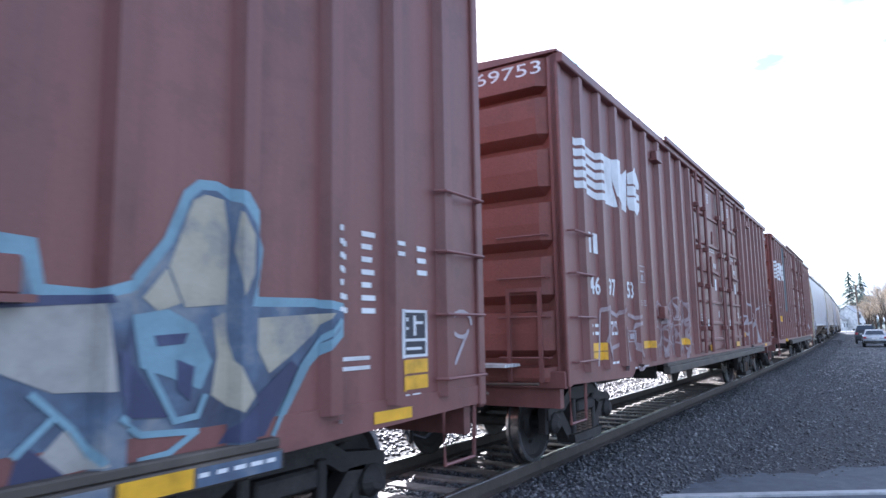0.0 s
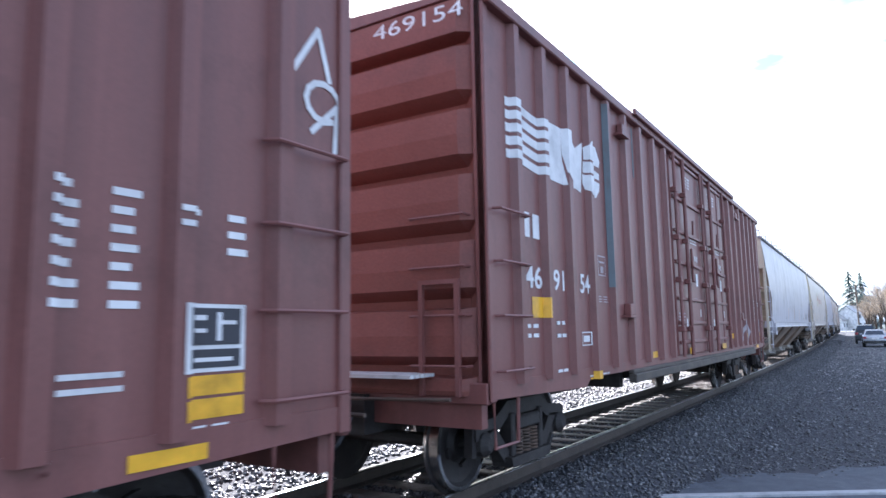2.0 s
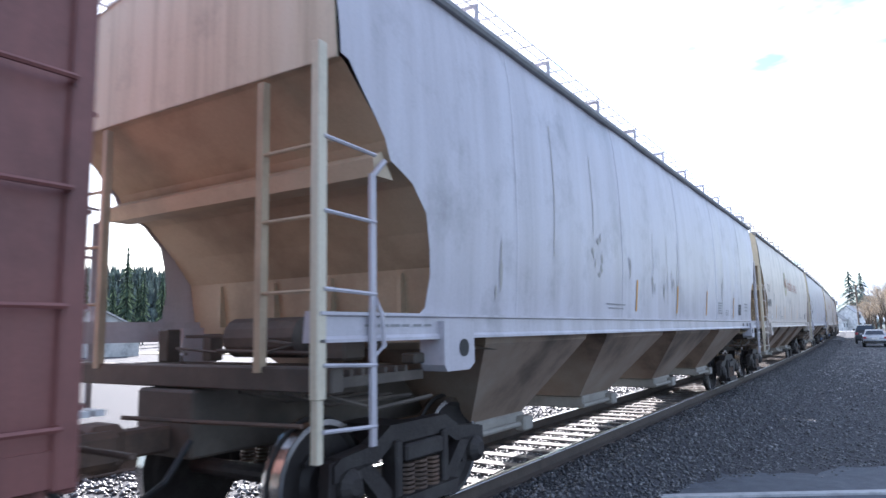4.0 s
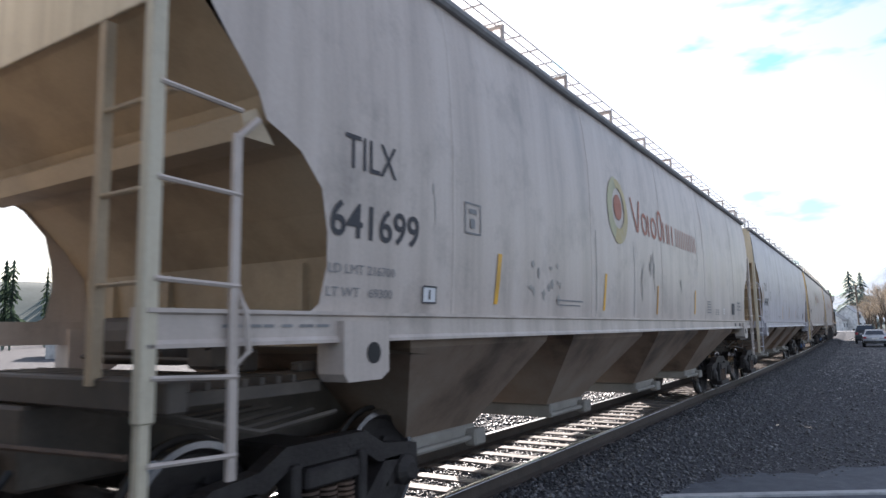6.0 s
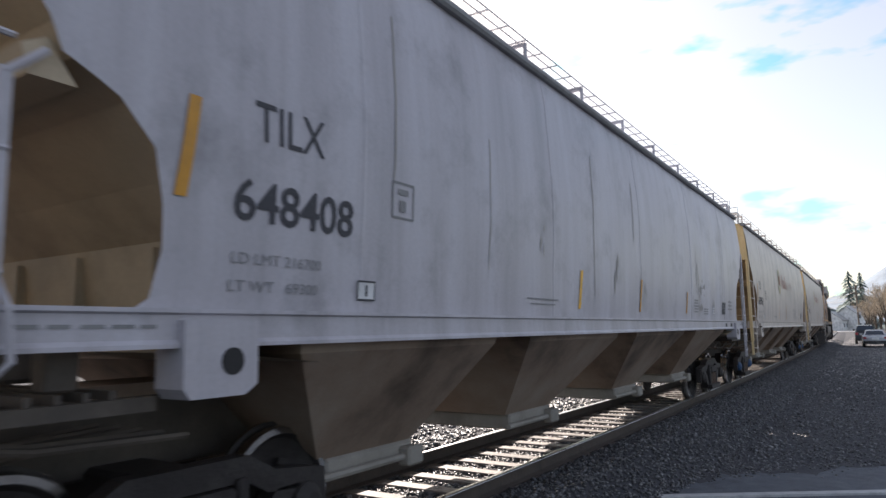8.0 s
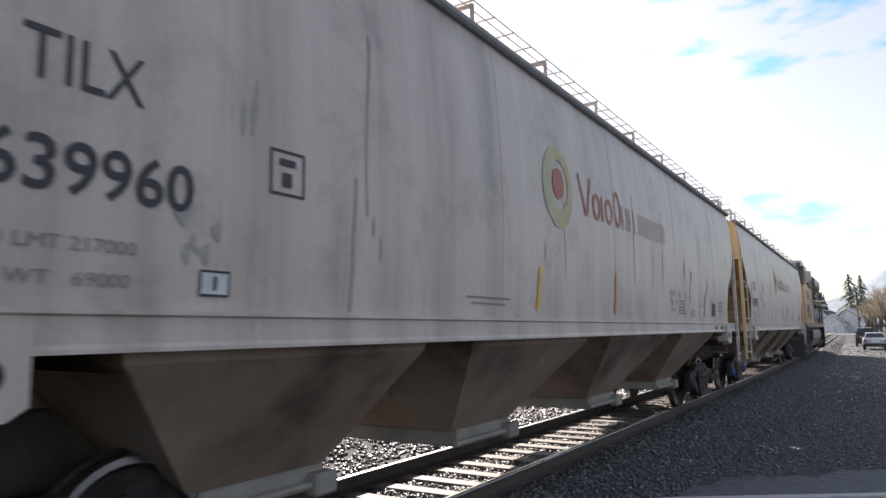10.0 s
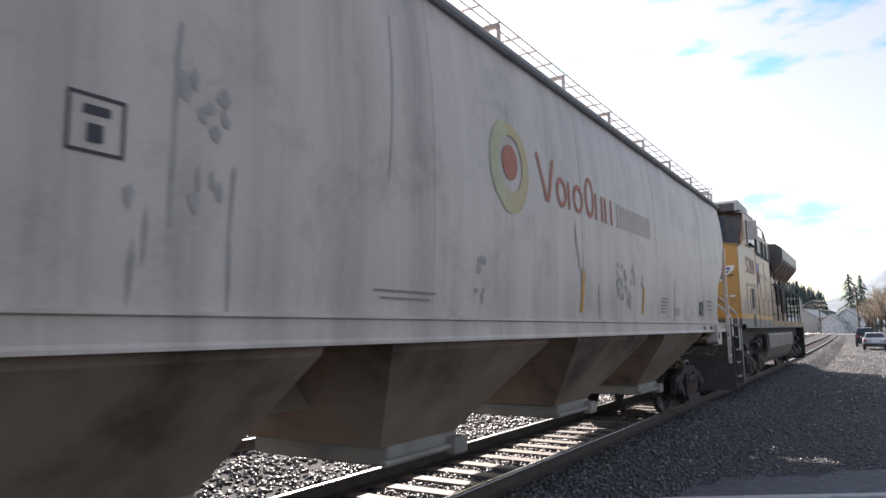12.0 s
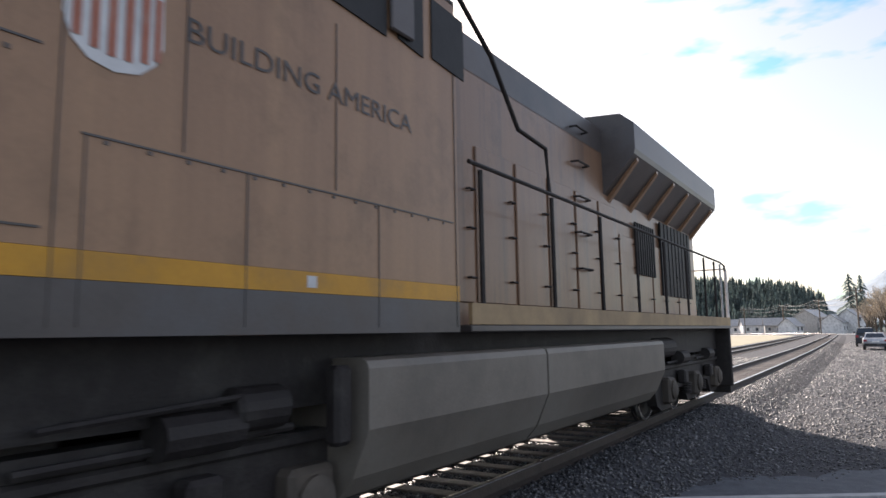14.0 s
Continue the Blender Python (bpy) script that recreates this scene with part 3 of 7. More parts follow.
def add_truck(car, y, cap_paint=None):
    """A two-axle freight truck: side frames with windows, spring nests, bolster, bearings."""
    fresh = "f" not in TRUCK_CACHE
    if fresh:
        bm = bmesh.new()
        box(bm, -0.92, 0.92, -0.20, 0.20, 0.50, 0.78, 0.03)
        f = part("truck", bm, IRON, car, "sooty two-axle truck with cast side frames")
        pieces = []
        for k in (-0.68, 0.68):
            bm = bmesh.new()
            box(bm, -0.7, 0.7, k - 0.04, k + 0.04, 0.36, 0.46)
            pieces.append(part("brake_beam", bm, IRON, f))
        for s in (-1, 1):
            bm = bmesh.new()
            x0, x1 = sorted((s * 0.93, s * 1.06))
            prism(bm, [(-1.05, 0.50), (-1.05, 0.62), (-0.98, 0.66), (-0.62, 0.70), (-0.40, 0.82), (0.40, 0.82), (0.62, 0.70), (0.98, 0.66), (1.05, 0.62), (1.05, 0.50),
                       (0.86, 0.50), (0.80, 0.55), (0.56, 0.57), (0.38, 0.67), (-0.38, 0.67), (-0.56, 0.57), (-0.80, 0.55), (-0.86, 0.50)], x0, x1)
            prism(bm, [(-0.44, 0.17), (0.44, 0.17), (0.48, 0.27), (-0.48, 0.27)], *sorted((s * 0.90, s * 1.14)))
            for k in (-1, 1):
                prism(bm, [(k * 0.84, 0.58), (k * 0.64, 0.58), (k * 0.36, 0.30), (k * 0.40, 0.20), (k * 0.48, 0.22)], x0, x1)
                box(bm, *sorted((s * 0.94, s * 1.10)), *sorted((k * 0.29, k * 0.38)), 0.26, 0.70, 0.015)
                prism(bm, [(k * 0.74, 0.66), (k * 1.08, 0.64), (k * 1.10, 0.36), (k * 1.02, 0.34), (k * 1.0, 0.52), (k * 0.80, 0.52), (k * 0.78, 0.34), (k * 0.70, 0.36)], *sorted((s * 0.95, s * 1.04)))
            box(bm, *sorted((s * 0.96, s * 1.12)), -0.27, 0.27, 0.52, 0.66, 0.02)
            pieces.append(part("side_frame", bm, IRON, f, "cast side frame"))
            for k in (-0.18, 0.0, 0.18):
                bm = bmesh.new()
                for j in range(7):
                    lathe_z(bm, s * 1.03, k, 0.272 + j * 0.035, 0.08, 0.02)
                pieces.append(part("spring", bm, RUSTIRON, f, "coil spring"))
        caps = bmesh.new()
        lathe(caps, [(0.96, 0.12), (1.08, 0.12), (1.10, 0.10), (1.13, 0.06)], 14)
        cap = part("bearing_cap", caps, IRON, f)
        TRUCK_CACHE["f"] = (f.data, [(p.name.split(".")[0], p.data) for p in pieces], None, cap.data)
        bpy.data.objects.remove(cap)
    else:
        f = new("truck", TRUCK_CACHE["f"][0])
        f.parent = car
        tagged(f, "sooty two-axle truck with cast side frames")
        for nm, data in TRUCK_CACHE["f"][1]:
            new(nm, data).parent = f
    f.matrix_basis = pose(0, y, 0)
    for k in (-0.89, 0.89):
        for turn in (0, 180):
            data = TRUCK_CACHE["f"][3]
            if cap_paint:
                data = TRUCK_CACHE.setdefault(cap_paint.name, data.copy())
                data.materials[0] = cap_paint
            o = new("bearing_cap", data)
            o.parent = f
            o.matrix_basis = pose(0, k, 0.457, 0, 0, turn)
        add_wheelset(f, k, 0.457)
    return f


def lathe_z(bm, x, y, z, r, h, seg=10):
    rings = [[bm.verts.new((x + q * math.cos(k * math.tau / seg), y + q * math.sin(k * math.tau / seg), zz)) for k in range(seg)] for q, zz in ((r, z), (r, z + h))]
    for k in range(seg):
        bm.faces.new((rings[0][k], rings[0][(k + 1) % seg], rings[1][(k + 1) % seg], rings[1][k]))
    bm.faces.new(rings[0])
    bm.faces.new(rings[1])


def add_coupler(car, y, way):
    """Drawbar and knuckle; way is -1 or 1 along the car."""
    bm = bmesh.new()
    box(bm, -0.09, 0.09, *sorted((y - way * 0.75, y - way * 0.16)), 0.74, 0.92, 0.02)
    box(bm, -0.20, 0.14, *sorted((y - way * 0.24, y + way * 0.02)), 0.68, 0.98, 0.05)
    box(bm, 0.06, 0.20, *sorted((y - way * 0.16, y + way * 0.10)), 0.72, 0.95, 0.04)
    c = part("coupler", bm, RUSTIRON, car, "rusty knuckle coupler")
    bm = bmesh.new()
    tube(bm, [(0.42, y - way * 0.5, 0.85), (0.44, y - way * 0.30, 0.62), (0.30, y - way * 0.12, 0.45), (0.14, y + way * 0.02, 0.52)], 0.022)
    part("air_hose", bm, BLACKM, c, "black rubber brake hose")
    bm = bmesh.new()
    tube(bm, [(1.42, y - way * 0.52, 1.0), (0.3, y - way * 0.45, 0.98), (0.1, y - way * 0.2, 1.02)], 0.016)
    part("uncoupling_lever", bm, RUSTIRON, c)


# ---------------------------------------------------------------- boxcar
BOX_L = 17.86


def boxcar(label, number, group="", variant=0):
    car = tagged(new("boxcar"), label, "boxcar", "boxcars in the train")
    L = BOX_L
    off = -L / 2
    e0, e1 = 0.87 + off, L - 0.87 + off
    W, RIBD = 1.575, 0.07
    zb, zt = 0.97, 4.55
    ribs = [1.46, 2.09, 2.72, 3.38, 4.08, 4.78, 5.48, 6.18, 6.86]
    ribs = [r + off for r in ribs] + [L - r + off for r in reversed(ribs)]
    for s in (-1, 1):
        bm = bmesh.new()
        box(bm, *sorted((s * (W - 0.06), s * W)), e0, e1, zb + 0.12, zt)
        part("side_wall", bm, OXIDE, car)
        # shaped sill
        bm = bmesh.new()
        prism(bm, [(e0, zb), (e0 + 2.2, zb - 0.06), (e0 + 2.35, zb + 0.03), (e0 + 4.1, zb + 0.03), (e1 - 4.1, zb + 0.03), (e1 - 2.35, zb + 0.03), (e1 - 2.2, zb - 0.06), (e1, zb), (e1, zb + 0.14), (e0, zb + 0.14)],
              *sorted((s * (W - 0.04), s * (W + 0.012))))
        part("side_sill", bm, OXIDE, car)
        bm = bmesh.new()
        box(bm, *sorted((s * (W + 0.014), s * (W + 0.115))), e0 + 3.7, e1 - 2.3, zb - 0.12, zb - 0.01, 0.012)
        box(bm, *sorted((s * (W + 0.014), s * (W + 0.085))), e0 + 3.7, e1 - 2.3, zb - 0.008, zb + 0.04, 0.008)
        part("door_track", bm, GRIME, car, "long steel door track along the sill")
        bm = bmesh.new()
        prism(bm, [(e0 + 4.6, zb + 0.02), (e0 + 5.5, 0.83), (e1 - 4.3, 0.83), (e1 - 3.3, zb + 0.02)], *sorted((s * (W - 0.03), s * (W - 0.005))))
        part("fishbelly_sill", bm, OXIDE, car)
        bm = bmesh.new()
        box(bm, *sorted((s * (W - 0.03), s * (W + RIBD + 0.02))), e0, e1, zt - 0.10, zt + 0.02, 0.012)
        part("top_plate", bm, OXIDE, car)
        bm = bmesh.new()
        box(bm, *sorted((s * (W + RIBD + 0.022), s * (W + RIBD + 0.07))), e0 + 4.2, e1 - 4.2, zt - 0.02, zt + 0.07, 0.01)
        part("upper_door_rail", bm, OXIDE, car)
        post = None
        for r in ribs:
            if post is None:
                bm = bmesh.new()
                v = [(-0.085, 0), (-0.05, RIBD), (0.05, RIBD), (0.085, 0)]
                a = [bm.verts.new((s * (W + d), y, zb + 0.10)) for y, d in v]
                b = [bm.verts.new((s * (W + d), y, zt - 0.10)) for y, d in v]
                for i in range(3):
                    bm.faces.new((a[i], a[i + 1], b[i + 1], b[i]))
                bm.faces.new(a)
                post = part("side_post", bm, OXIDE, car)
                post.matrix_basis = pose(0, r, 0)
            else:
                again(post, pose(0, r, 0))
        # corner posts
        for y in (e0, e1):
            bm = bmesh.new()
            box(bm, *sorted((s * (W - 0.10), s * (W + 0.03))), min(y, y + (0.10 if y < 0 else -0.10)) , max(y, y + (0.10 if y < 0 else -0.10)), zb - 0.02, zt, 0.01)
            part("corner_post", bm, OXIDE, car)
        # double plug doors
        for d0, d1 in ((7.12, 9.24), (9.30, 11.42)):
            d0, d1 = d0 + off, d1 + off
            bm = bmesh.new()
            box(bm, *sorted((s * (W + 0.002), s * (W + 0.05))), d0, d1, zb + 0.12, zt - 0.14, 0.01)
            door = part("plug_door", bm, OXIDE, car, "double plug door with lock rods")
            bm = bmesh.new()
            for z, h in ((zb + 0.3, 0.06), (zb + 0.62, 0.06), (zb + 1.02, 0.05), (zb + 1.62, 0.06), (zb + 2.15, 0.05), (zb + 2.72, 0.06), (zt - 0.2, 0.06)):
                box(bm, *sorted((s * (W + 0.052), s * (W + 0.085))), d0 + 0.03, d1 - 0.03, z, z + h, 0.008)
            part("door_rib", bm, OXIDE, door)
            for f in (0.0, 0.33, 0.97):
                y = d0 + (d1 - d0) * f + (0.05 if f == 0 else -0.02)
                bm = bmesh.new()
                tube(bm, [(s * (W + 0.115), y, zb + 0.1), (s * (W + 0.115), y, zt - 0.1)], 0.026 if f != 0.33 else 0.032, 8)
                for z in (zb + 0.5, zb + 1.3, zb + 2.0, zb + 2.8):
                    box(bm, *sorted((s * (W + 0.052), s * (W + 0.15))), y - 0.05, y + 0.05, z, z + 0.09, 0.01)
                part("lock_rod", bm, OXIDE, door)
            bm = bmesh.new()
            y = d0 + (d1 - d0) * 0.52
            box(bm, *sorted((s * (W + 0.086), s * (W + 0.13))), y - 0.10, y + 0.16, zb + 1.35, zb + 1.95, 0.015)
            tube(bm, [(s * (W + 0.16), y - 0.28, zb + 1.62), (s * (W + 0.17), y + 0.32, zb + 1.58)], 0.018)
            tube(bm, [(s * (W + 0.12), y + 0.05, zb + 2.2), (s * (W + 0.13), y + 0.05, zb + 2.45)], 0.02)
            part("lock_gear", bm, OXIDE, door, "door lock gearbox and handle")
            if s > 0:
                sk = Skin(lambda yy, zz: W + 0.05)
                painted(sk, "stencil", bars(d0 + 0.8, d0 + 1.45, 4.0, 4.22, 4, 11), WHITE, door)
                painted(sk, "notice", [rect(y - 0.02, y + 0.12, zb + 1.28, zb + 1.5)], WHITE, door, 0.09)
                painted(sk, "small_stencil", bars(d0 + 1.2, d0 + 1.7, 3.0, 3.15, 3, 12), WHITE, door)
                painted(sk, "notice", [rect(y - 0.02, y + 0.05, 2.70, 2.78), rect(y + 0.12, y + 0.18, 2.68, 2.78), rect(y + 0.20, y + 0.25, 1.72, 1.85), rect(d0 + 0.25, d0 + 0.32, 1.55, 1.68)], WHITE, door, 0.087)
                painted(sk, "worn_stencil", bars(d0 + 0.1, d0 + 0.55, 1.62, 1.78, 3, 14, 2) + bars(d0 + 1.3, d0 + 1.55, 1.95, 2.05, 2, 15, 1), CHALK, door, 0.004)
        # grab irons and ladder rungs at both ends
        for way, y0 in ((1, e0), (-1, e1)):
            for z in (1.20, 1.67, 2.14, 2.60):
                bm = bmesh.new()
                tube(bm, [(s * (W + 0.02), y0 + way * 0.10, z), (s * (W + 0.10), y0 + way * 0.12, z), (s * (W + 0.10), y0 + way * 0.68, z), (s * (W + 0.02), y0 + way * 0.72, z)], 0.013)
                part("ladder_rung", bm, OXIDE, car)
            bm = bmesh.new()
            tube(bm, [(s * (W - 0.02), y0 + way * 0.12, zb), (s * (W - 0.02), y0 + way * 0.14, 0.56), (s * (W - 0.02), y0 + way * 0.56, 0.56), (s * (W - 0.02), y0 + way * 0.58, zb)], 0.018)
            part("stirrup_step", bm, OXIDE, car)
    # roof with a shallow ridge and cross seams
    bm = bmesh.new()
    prism_y(bm, [(-W - 0.04, zt + 0.022), (-W - 0.04, zt + 0.05), (0, zt + 0.16), (W + 0.04, zt + 0.05), (W + 0.04, zt + 0.022)], e0 - 0.03, e1 + 0.03)
    for i in range(13):
        y = e0 + 0.6 + i * (e1 - e0 - 1.2) / 12
        prism_y(bm, [(-W - 0.03, zt + 0.052), (-W - 0.03, zt + 0.085), (0, zt + 0.19), (W + 0.03, zt + 0.085), (W + 0.03, zt + 0.052), (0, zt + 0.15)], y - 0.04, y + 0.04)
    part("roof", bm, OXIDE, car)
    # corrugated ends
    for way, y0 in ((1, e0), (-1, e1)):
        bm = bmesh.new()
        prof = [(0.0, zb)]
        for k in range(6):
            z = 1.14 + k * 0.588
            prof += [(-0.09, z - (0.14 if k == 0 else 0.40)), (-0.105, z - (0.10 if k == 0 else 0.22)), (-0.09, z), (0.08, z + 0.02), (0.08, z + 0.10)]
        prof += [(-0.09, 4.22), (-0.09, zt - 0.02), (0.0, zt)]
        rows = []
        for x in (-W + 0.10, -W + 0.22, W - 0.22, W - 0.10):
            f = 0.0 if abs(x) > W - 0.15 else 1.0
            rows.append([bm.verts.new((x, y0 + way * (0.04 + d * f), z)) for d, z in prof])
        for a, b in zip(rows, rows[1:]):
            for i in range(len(prof) - 1):
                bm.faces.new((a[i], a[i + 1], b[i + 1], b[i]))
        end = part("end_wall", bm, OXIDE_BRIGHT, car, "faded red corrugated end")
        bm = bmesh.new()
        box(bm, -W + 0.1, W - 0.1, y0 + way * 0.10 - 0.05, y0 + way * 0.10 + 0.05, zb - 0.25, zb + 0.02)
        box(bm, -W, W, *sorted((y0 - way * 0.02, y0 + way * 0.05)), zb - 0.04, zb + 0.14, 0.01)
        part("end_sill", bm, OXIDE, car)
        bm = bmesh.new()
        for i in range(5):
            box(bm, -W + 0.3, W - 0.5, *sorted((y0 - way * (0.06 + i * 0.075), y0 - way * (0.115 + i * 0.075))), 1.16, 1.19)
        part("crossover_platform", bm, RAILW, car, "pale grating platform across the end")
        for z in (1.25, 1.68, 2.10, 2.55):
            bm = bmesh.new()
            tube(bm, [(W - 0.15, y0 - way * 0.0, z), (W - 0.15, y0 - way * 0.10, z), (W - 0.72, y0 - way * 0.10, z), (W - 0.72, y0, z)], 0.012)
            part("end_rung", bm, OXIDE, car)
        bm = bmesh.new()
        box(bm, W - 0.62, W - 0.58, *sorted((y0 - way * 0.12, y0 - way * 0.08)), 1.0, 1.95)
        box(bm, W - 0.25, W - 0.21, *sorted((y0 - way * 0.12, y0 - way * 0.08)), 1.0, 1.95)
        box(bm, W - 0.62, W - 0.21, *sorted((y0 - way * 0.12, y0 - way * 0.08)), 1.95, 1.99)
        part("end_gate", bm, OXIDE, car)
        fb = bmesh.new()
        for f in lettering(number, 0, 1, 0, 1):
            if way > 0:
                fb.faces.new([fb.verts.new((W - 1.16 + u * 1.02, y0 - 0.052, 4.36 + v * 0.145)) for u, v in f])
        if way > 0:
            part("end_number", fb, WHITE, car, "white stencilled number")
            fb = bmesh.new()
            for (za, zc), sd in (((3.42, 3.62), 5), ((2.92, 3.02), 7), ((2.42, 2.62), 9), ((1.60, 1.72), 10)):
                for p in bars(-0.9, -0.3, za, zc, 3, sd, 2):
                    fb.faces.new([fb.verts.new((u, y0 - 0.052, v)) for u, v in p])
            part("end_stencil", fb, WHITE, car, "small white stencilled notes")
        else:
            fb.free()
        add_coupler(car, y0 - way * 0.87, -way)
    # underframe
    bm = bmesh.new()
    box(bm, -0.33, 0.33, e0 - 0.1, e1 + 0.1, 0.62, 0.98)
    for y in np.linspace(e0 + 3.8, e1 - 3.8, 6):
        box(bm, -1.45, 1.45, y - 0.06, y + 0.06, 0.78, 0.99)
    box(bm, -1.5, 1.5, e0 + 0.1, e1 - 0.1, 0.985, 1.05)
    part("underframe", bm, IRON, car, "sooty centre sill and cross bearers")
    for y in (-6.35, 6.35):
        add_truck(car, y)
    knots = sorted(k for r in ribs for k in (r - 0.085, r - 0.05, r + 0.05, r + 0.085))

    def depth(y, z):
        for r in ribs:
            d = abs(y - r)
            if d < 0.05:
                return W + RIBD
            if d < 0.085:
                return W + RIBD * (0.085 - d) / 0.035
        return W
    skin = Skin(depth, knots)
    # herald: a mane of wavy stripes and two slanted block shapes
    if variant != 2:
        o = off
        polys = []
        for i in range(5):
            z = 3.70 - i * 0.125
            y1 = 2.30 + 0.02 * i
            ys = [1.30 + j * (y1 - 1.30) / 10 for j in range(11)]
            top = [(y + o, z + 0.02 * math.sin((y - 1.16) * 5.5)) for y in ys]
            polys.append(top + [(y, zz - 0.085) for y, zz in reversed(top)])
        for shape in ([(2.26, 3.72), (2.60, 3.73), (2.66, 3.10), (2.30, 3.10)], [(2.60, 3.73), (2.84, 3.73), (3.02, 3.60), (3.02, 3.12), (2.82, 3.12), (2.66, 3.24)],
                      [(3.02, 3.60), (3.26, 3.72), (3.16, 3.10), (3.02, 3.12)],
                      [(3.28, 3.66), (3.40, 3.76), (3.70, 3.76), (3.84, 3.60), (3.80, 3.52), (3.28, 3.52)], [(3.26, 3.50), (3.80, 3.44), (3.80, 3.36), (3.24, 3.36)], [(3.22, 3.34), (3.80, 3.32), (3.78, 3.22), (3.66, 3.12), (3.38, 3.10), (3.22, 3.22)]):
            polys.append([(y + o, z) for y, z in shape])
        painted(skin, "herald", polys, WHITE, car, label="white wavy-striped herald")
        o = off
        painted(skin, "mark_block", [rect(1.62 + o, 1.75 + o, 2.43, 2.67), rect(1.82 + o, 1.97 + o, 2.43, 2.67)], WHITE, car)
        for (a, b), t in zip(((1.62, 2.0), (2.28, 2.56), (3.02, 3.30)), (number[:2], number[2:4], number[4:])):
            written(skin, "number", t, (a + o, b + o, 1.94, 2.16), WHITE, car, bold=0.02)
        painted(skin, "stencil_frame", [rect(3.62 + o, 3.88 + o, 2.405, 2.42), rect(3.62 + o, 3.88 + o, 2.175, 2.19), rect(3.62 + o, 3.635 + o, 2.175, 2.42), rect(3.865 + o, 3.88 + o, 2.175, 2.42), rect(3.70 + o, 3.80 + o, 2.21, 2.29), rect(3.66 + o, 3.84 + o, 2.33, 2.35)], CHALK, car)
        for k, (a, b, c, d, n) in enumerate(((1.61, 1.92, 1.42, 1.60, 2), (2.33, 2.59, 1.54, 1.63, 1), (2.33, 2.59, 1.41, 1.50, 1), (2.32, 2.60, 0.99, 1.14, 2), (3.54, 3.98, 1.84, 1.93, 3))):
            painted(skin, "load_stencil", bars(a + o, b + o, c, d, n, 3 + k, 2), WHITE if k < 4 else CHALK, car)
        painted(skin, "number_frame", [rect(3.01 + o, 3.30 + o, 1.50, 1.512), rect(3.01 + o, 3.30 + o, 1.36, 1.372), rect(3.01 + o, 3.022 + o, 1.36, 1.51), rect(3.288 + o, 3.30 + o, 1.36, 1.51), rect(3.06 + o, 3.25 + o, 1.40, 1.47)], WHITE if variant == 1 else CHALK, car)
        painted(Skin(lambda y, z: W + 0.014), "sill_stencil", bars(3.17 + o, 3.88 + o, 0.985, 1.03, 1, 9, 5), WHITE, car)
        if variant == 1:
            painted(skin, "primer_streak", [rect(3.985 + o, 4.035 + o, 2.05, 4.4)], TEALP, car, label="bare teal primer down a post")
            painted(skin, "primer_streak", [rect(5.23 + o, 5.29 + o, 3.67, 4.4)], TEALP, car, label="bare teal primer down a post")
    # yellow reflective strips
    ys = [(1.76, 2.07, 1.66, 1.86), (3.22, 3.62, 0.98, 1.07)] if variant == 1 else [(1.62, 2.03, 1.18, 1.275), (1.62, 2.03, 1.285, 1.38), (3.67, 4.06, 1.26, 1.36)]
    ys += [(5.58, 6.0, 1.07, 1.20) if variant == 1 else (5.77, 6.13, 1.25, 1.36), (11.9, 12.3, 1.27, 1.38), (13.95, 14.3, 1.27, 1.36), (10.5, 10.9, 1.10, 1.20), (7.67, 8.05, 1.10, 1.20)]
    if variant == 2:
        ys += [(13.77, 14.13, 0.865, 0.955)]
    painted(Skin(lambda y, z: W + 0.014), "reflector", [rect(15.55 + off, 15.96 + off, 0.965, 1.04)], REFLECT, car, label="yellow reflective strip")
    for a, b, c, d in ys:
        painted(Skin(lambda y, z: W + 0.117) if d < 1.05 and 5 < a < 14.8 else skin if b < 6.9 or a > 11.5 else Skin(lambda y, z: W + 0.088), "reflector", [rect(a + off, b + off, c, d)], REFLECT, car, label="yellow reflective strip")
    # stencilled panel and notes near the far end
    o = L + off
    painted(skin, "stencil_panel", [rect(-2.08 + o, -1.68 + o, 1.37, 1.70)], WHITE, car)
    painted(skin, "panel_field", [rect(-2.05 + o, -1.71 + o, 1.50, 1.68), rect(-2.05 + o, -1.71 + o, 1.39, 1.48)], BLACKP, car, 0.008)
    painted(skin, "panel_mark", [rect(-2.02 + o, -1.92 + o, 1.62, 1.645), rect(-2.02 + o, -1.92 + o, 1.56, 1.58), rect(-1.86 + o, -1.74 + o, 1.60, 1.62), rect(-1.86 + o, -1.83 + o, 1.52, 1.66), rect(-2.0 + o, -1.76 + o, 1.42, 1.44)], WHITE, car, 0.011)
    for z in (1.15, 1.26):
        painted(skin, "panel_reflector", [rect(-2.06 + o, -1.68 + o, z, z + 0.095)], REFLECT, car, label="yellow reflective strip")
    painted(skin, "data_stencil", bars(-2.70 + o, -2.53 + o, 1.62, 2.20, 7, 21, 1) + bars(-2.42 + o, -2.25 + o, 1.62, 2.20, 7, 26, 1) + bars(-2.12 + o, -1.95 + o, 2.02, 2.16, 2, 22, 1) + bars(-1.80 + o, -1.66 + o, 1.90, 2.16, 3, 27, 1) + bars(-2.62 + o, -2.30 + o, 1.28, 1.40, 2, 23, 1)
            + bars(-2.66 + o, -2.36 + o, 0.99, 1.08, 2, 24, 2) + bars(-1.98 + o, -1.76 + o, 1.04, 1.12, 1, 25, 2), WHITE, car)
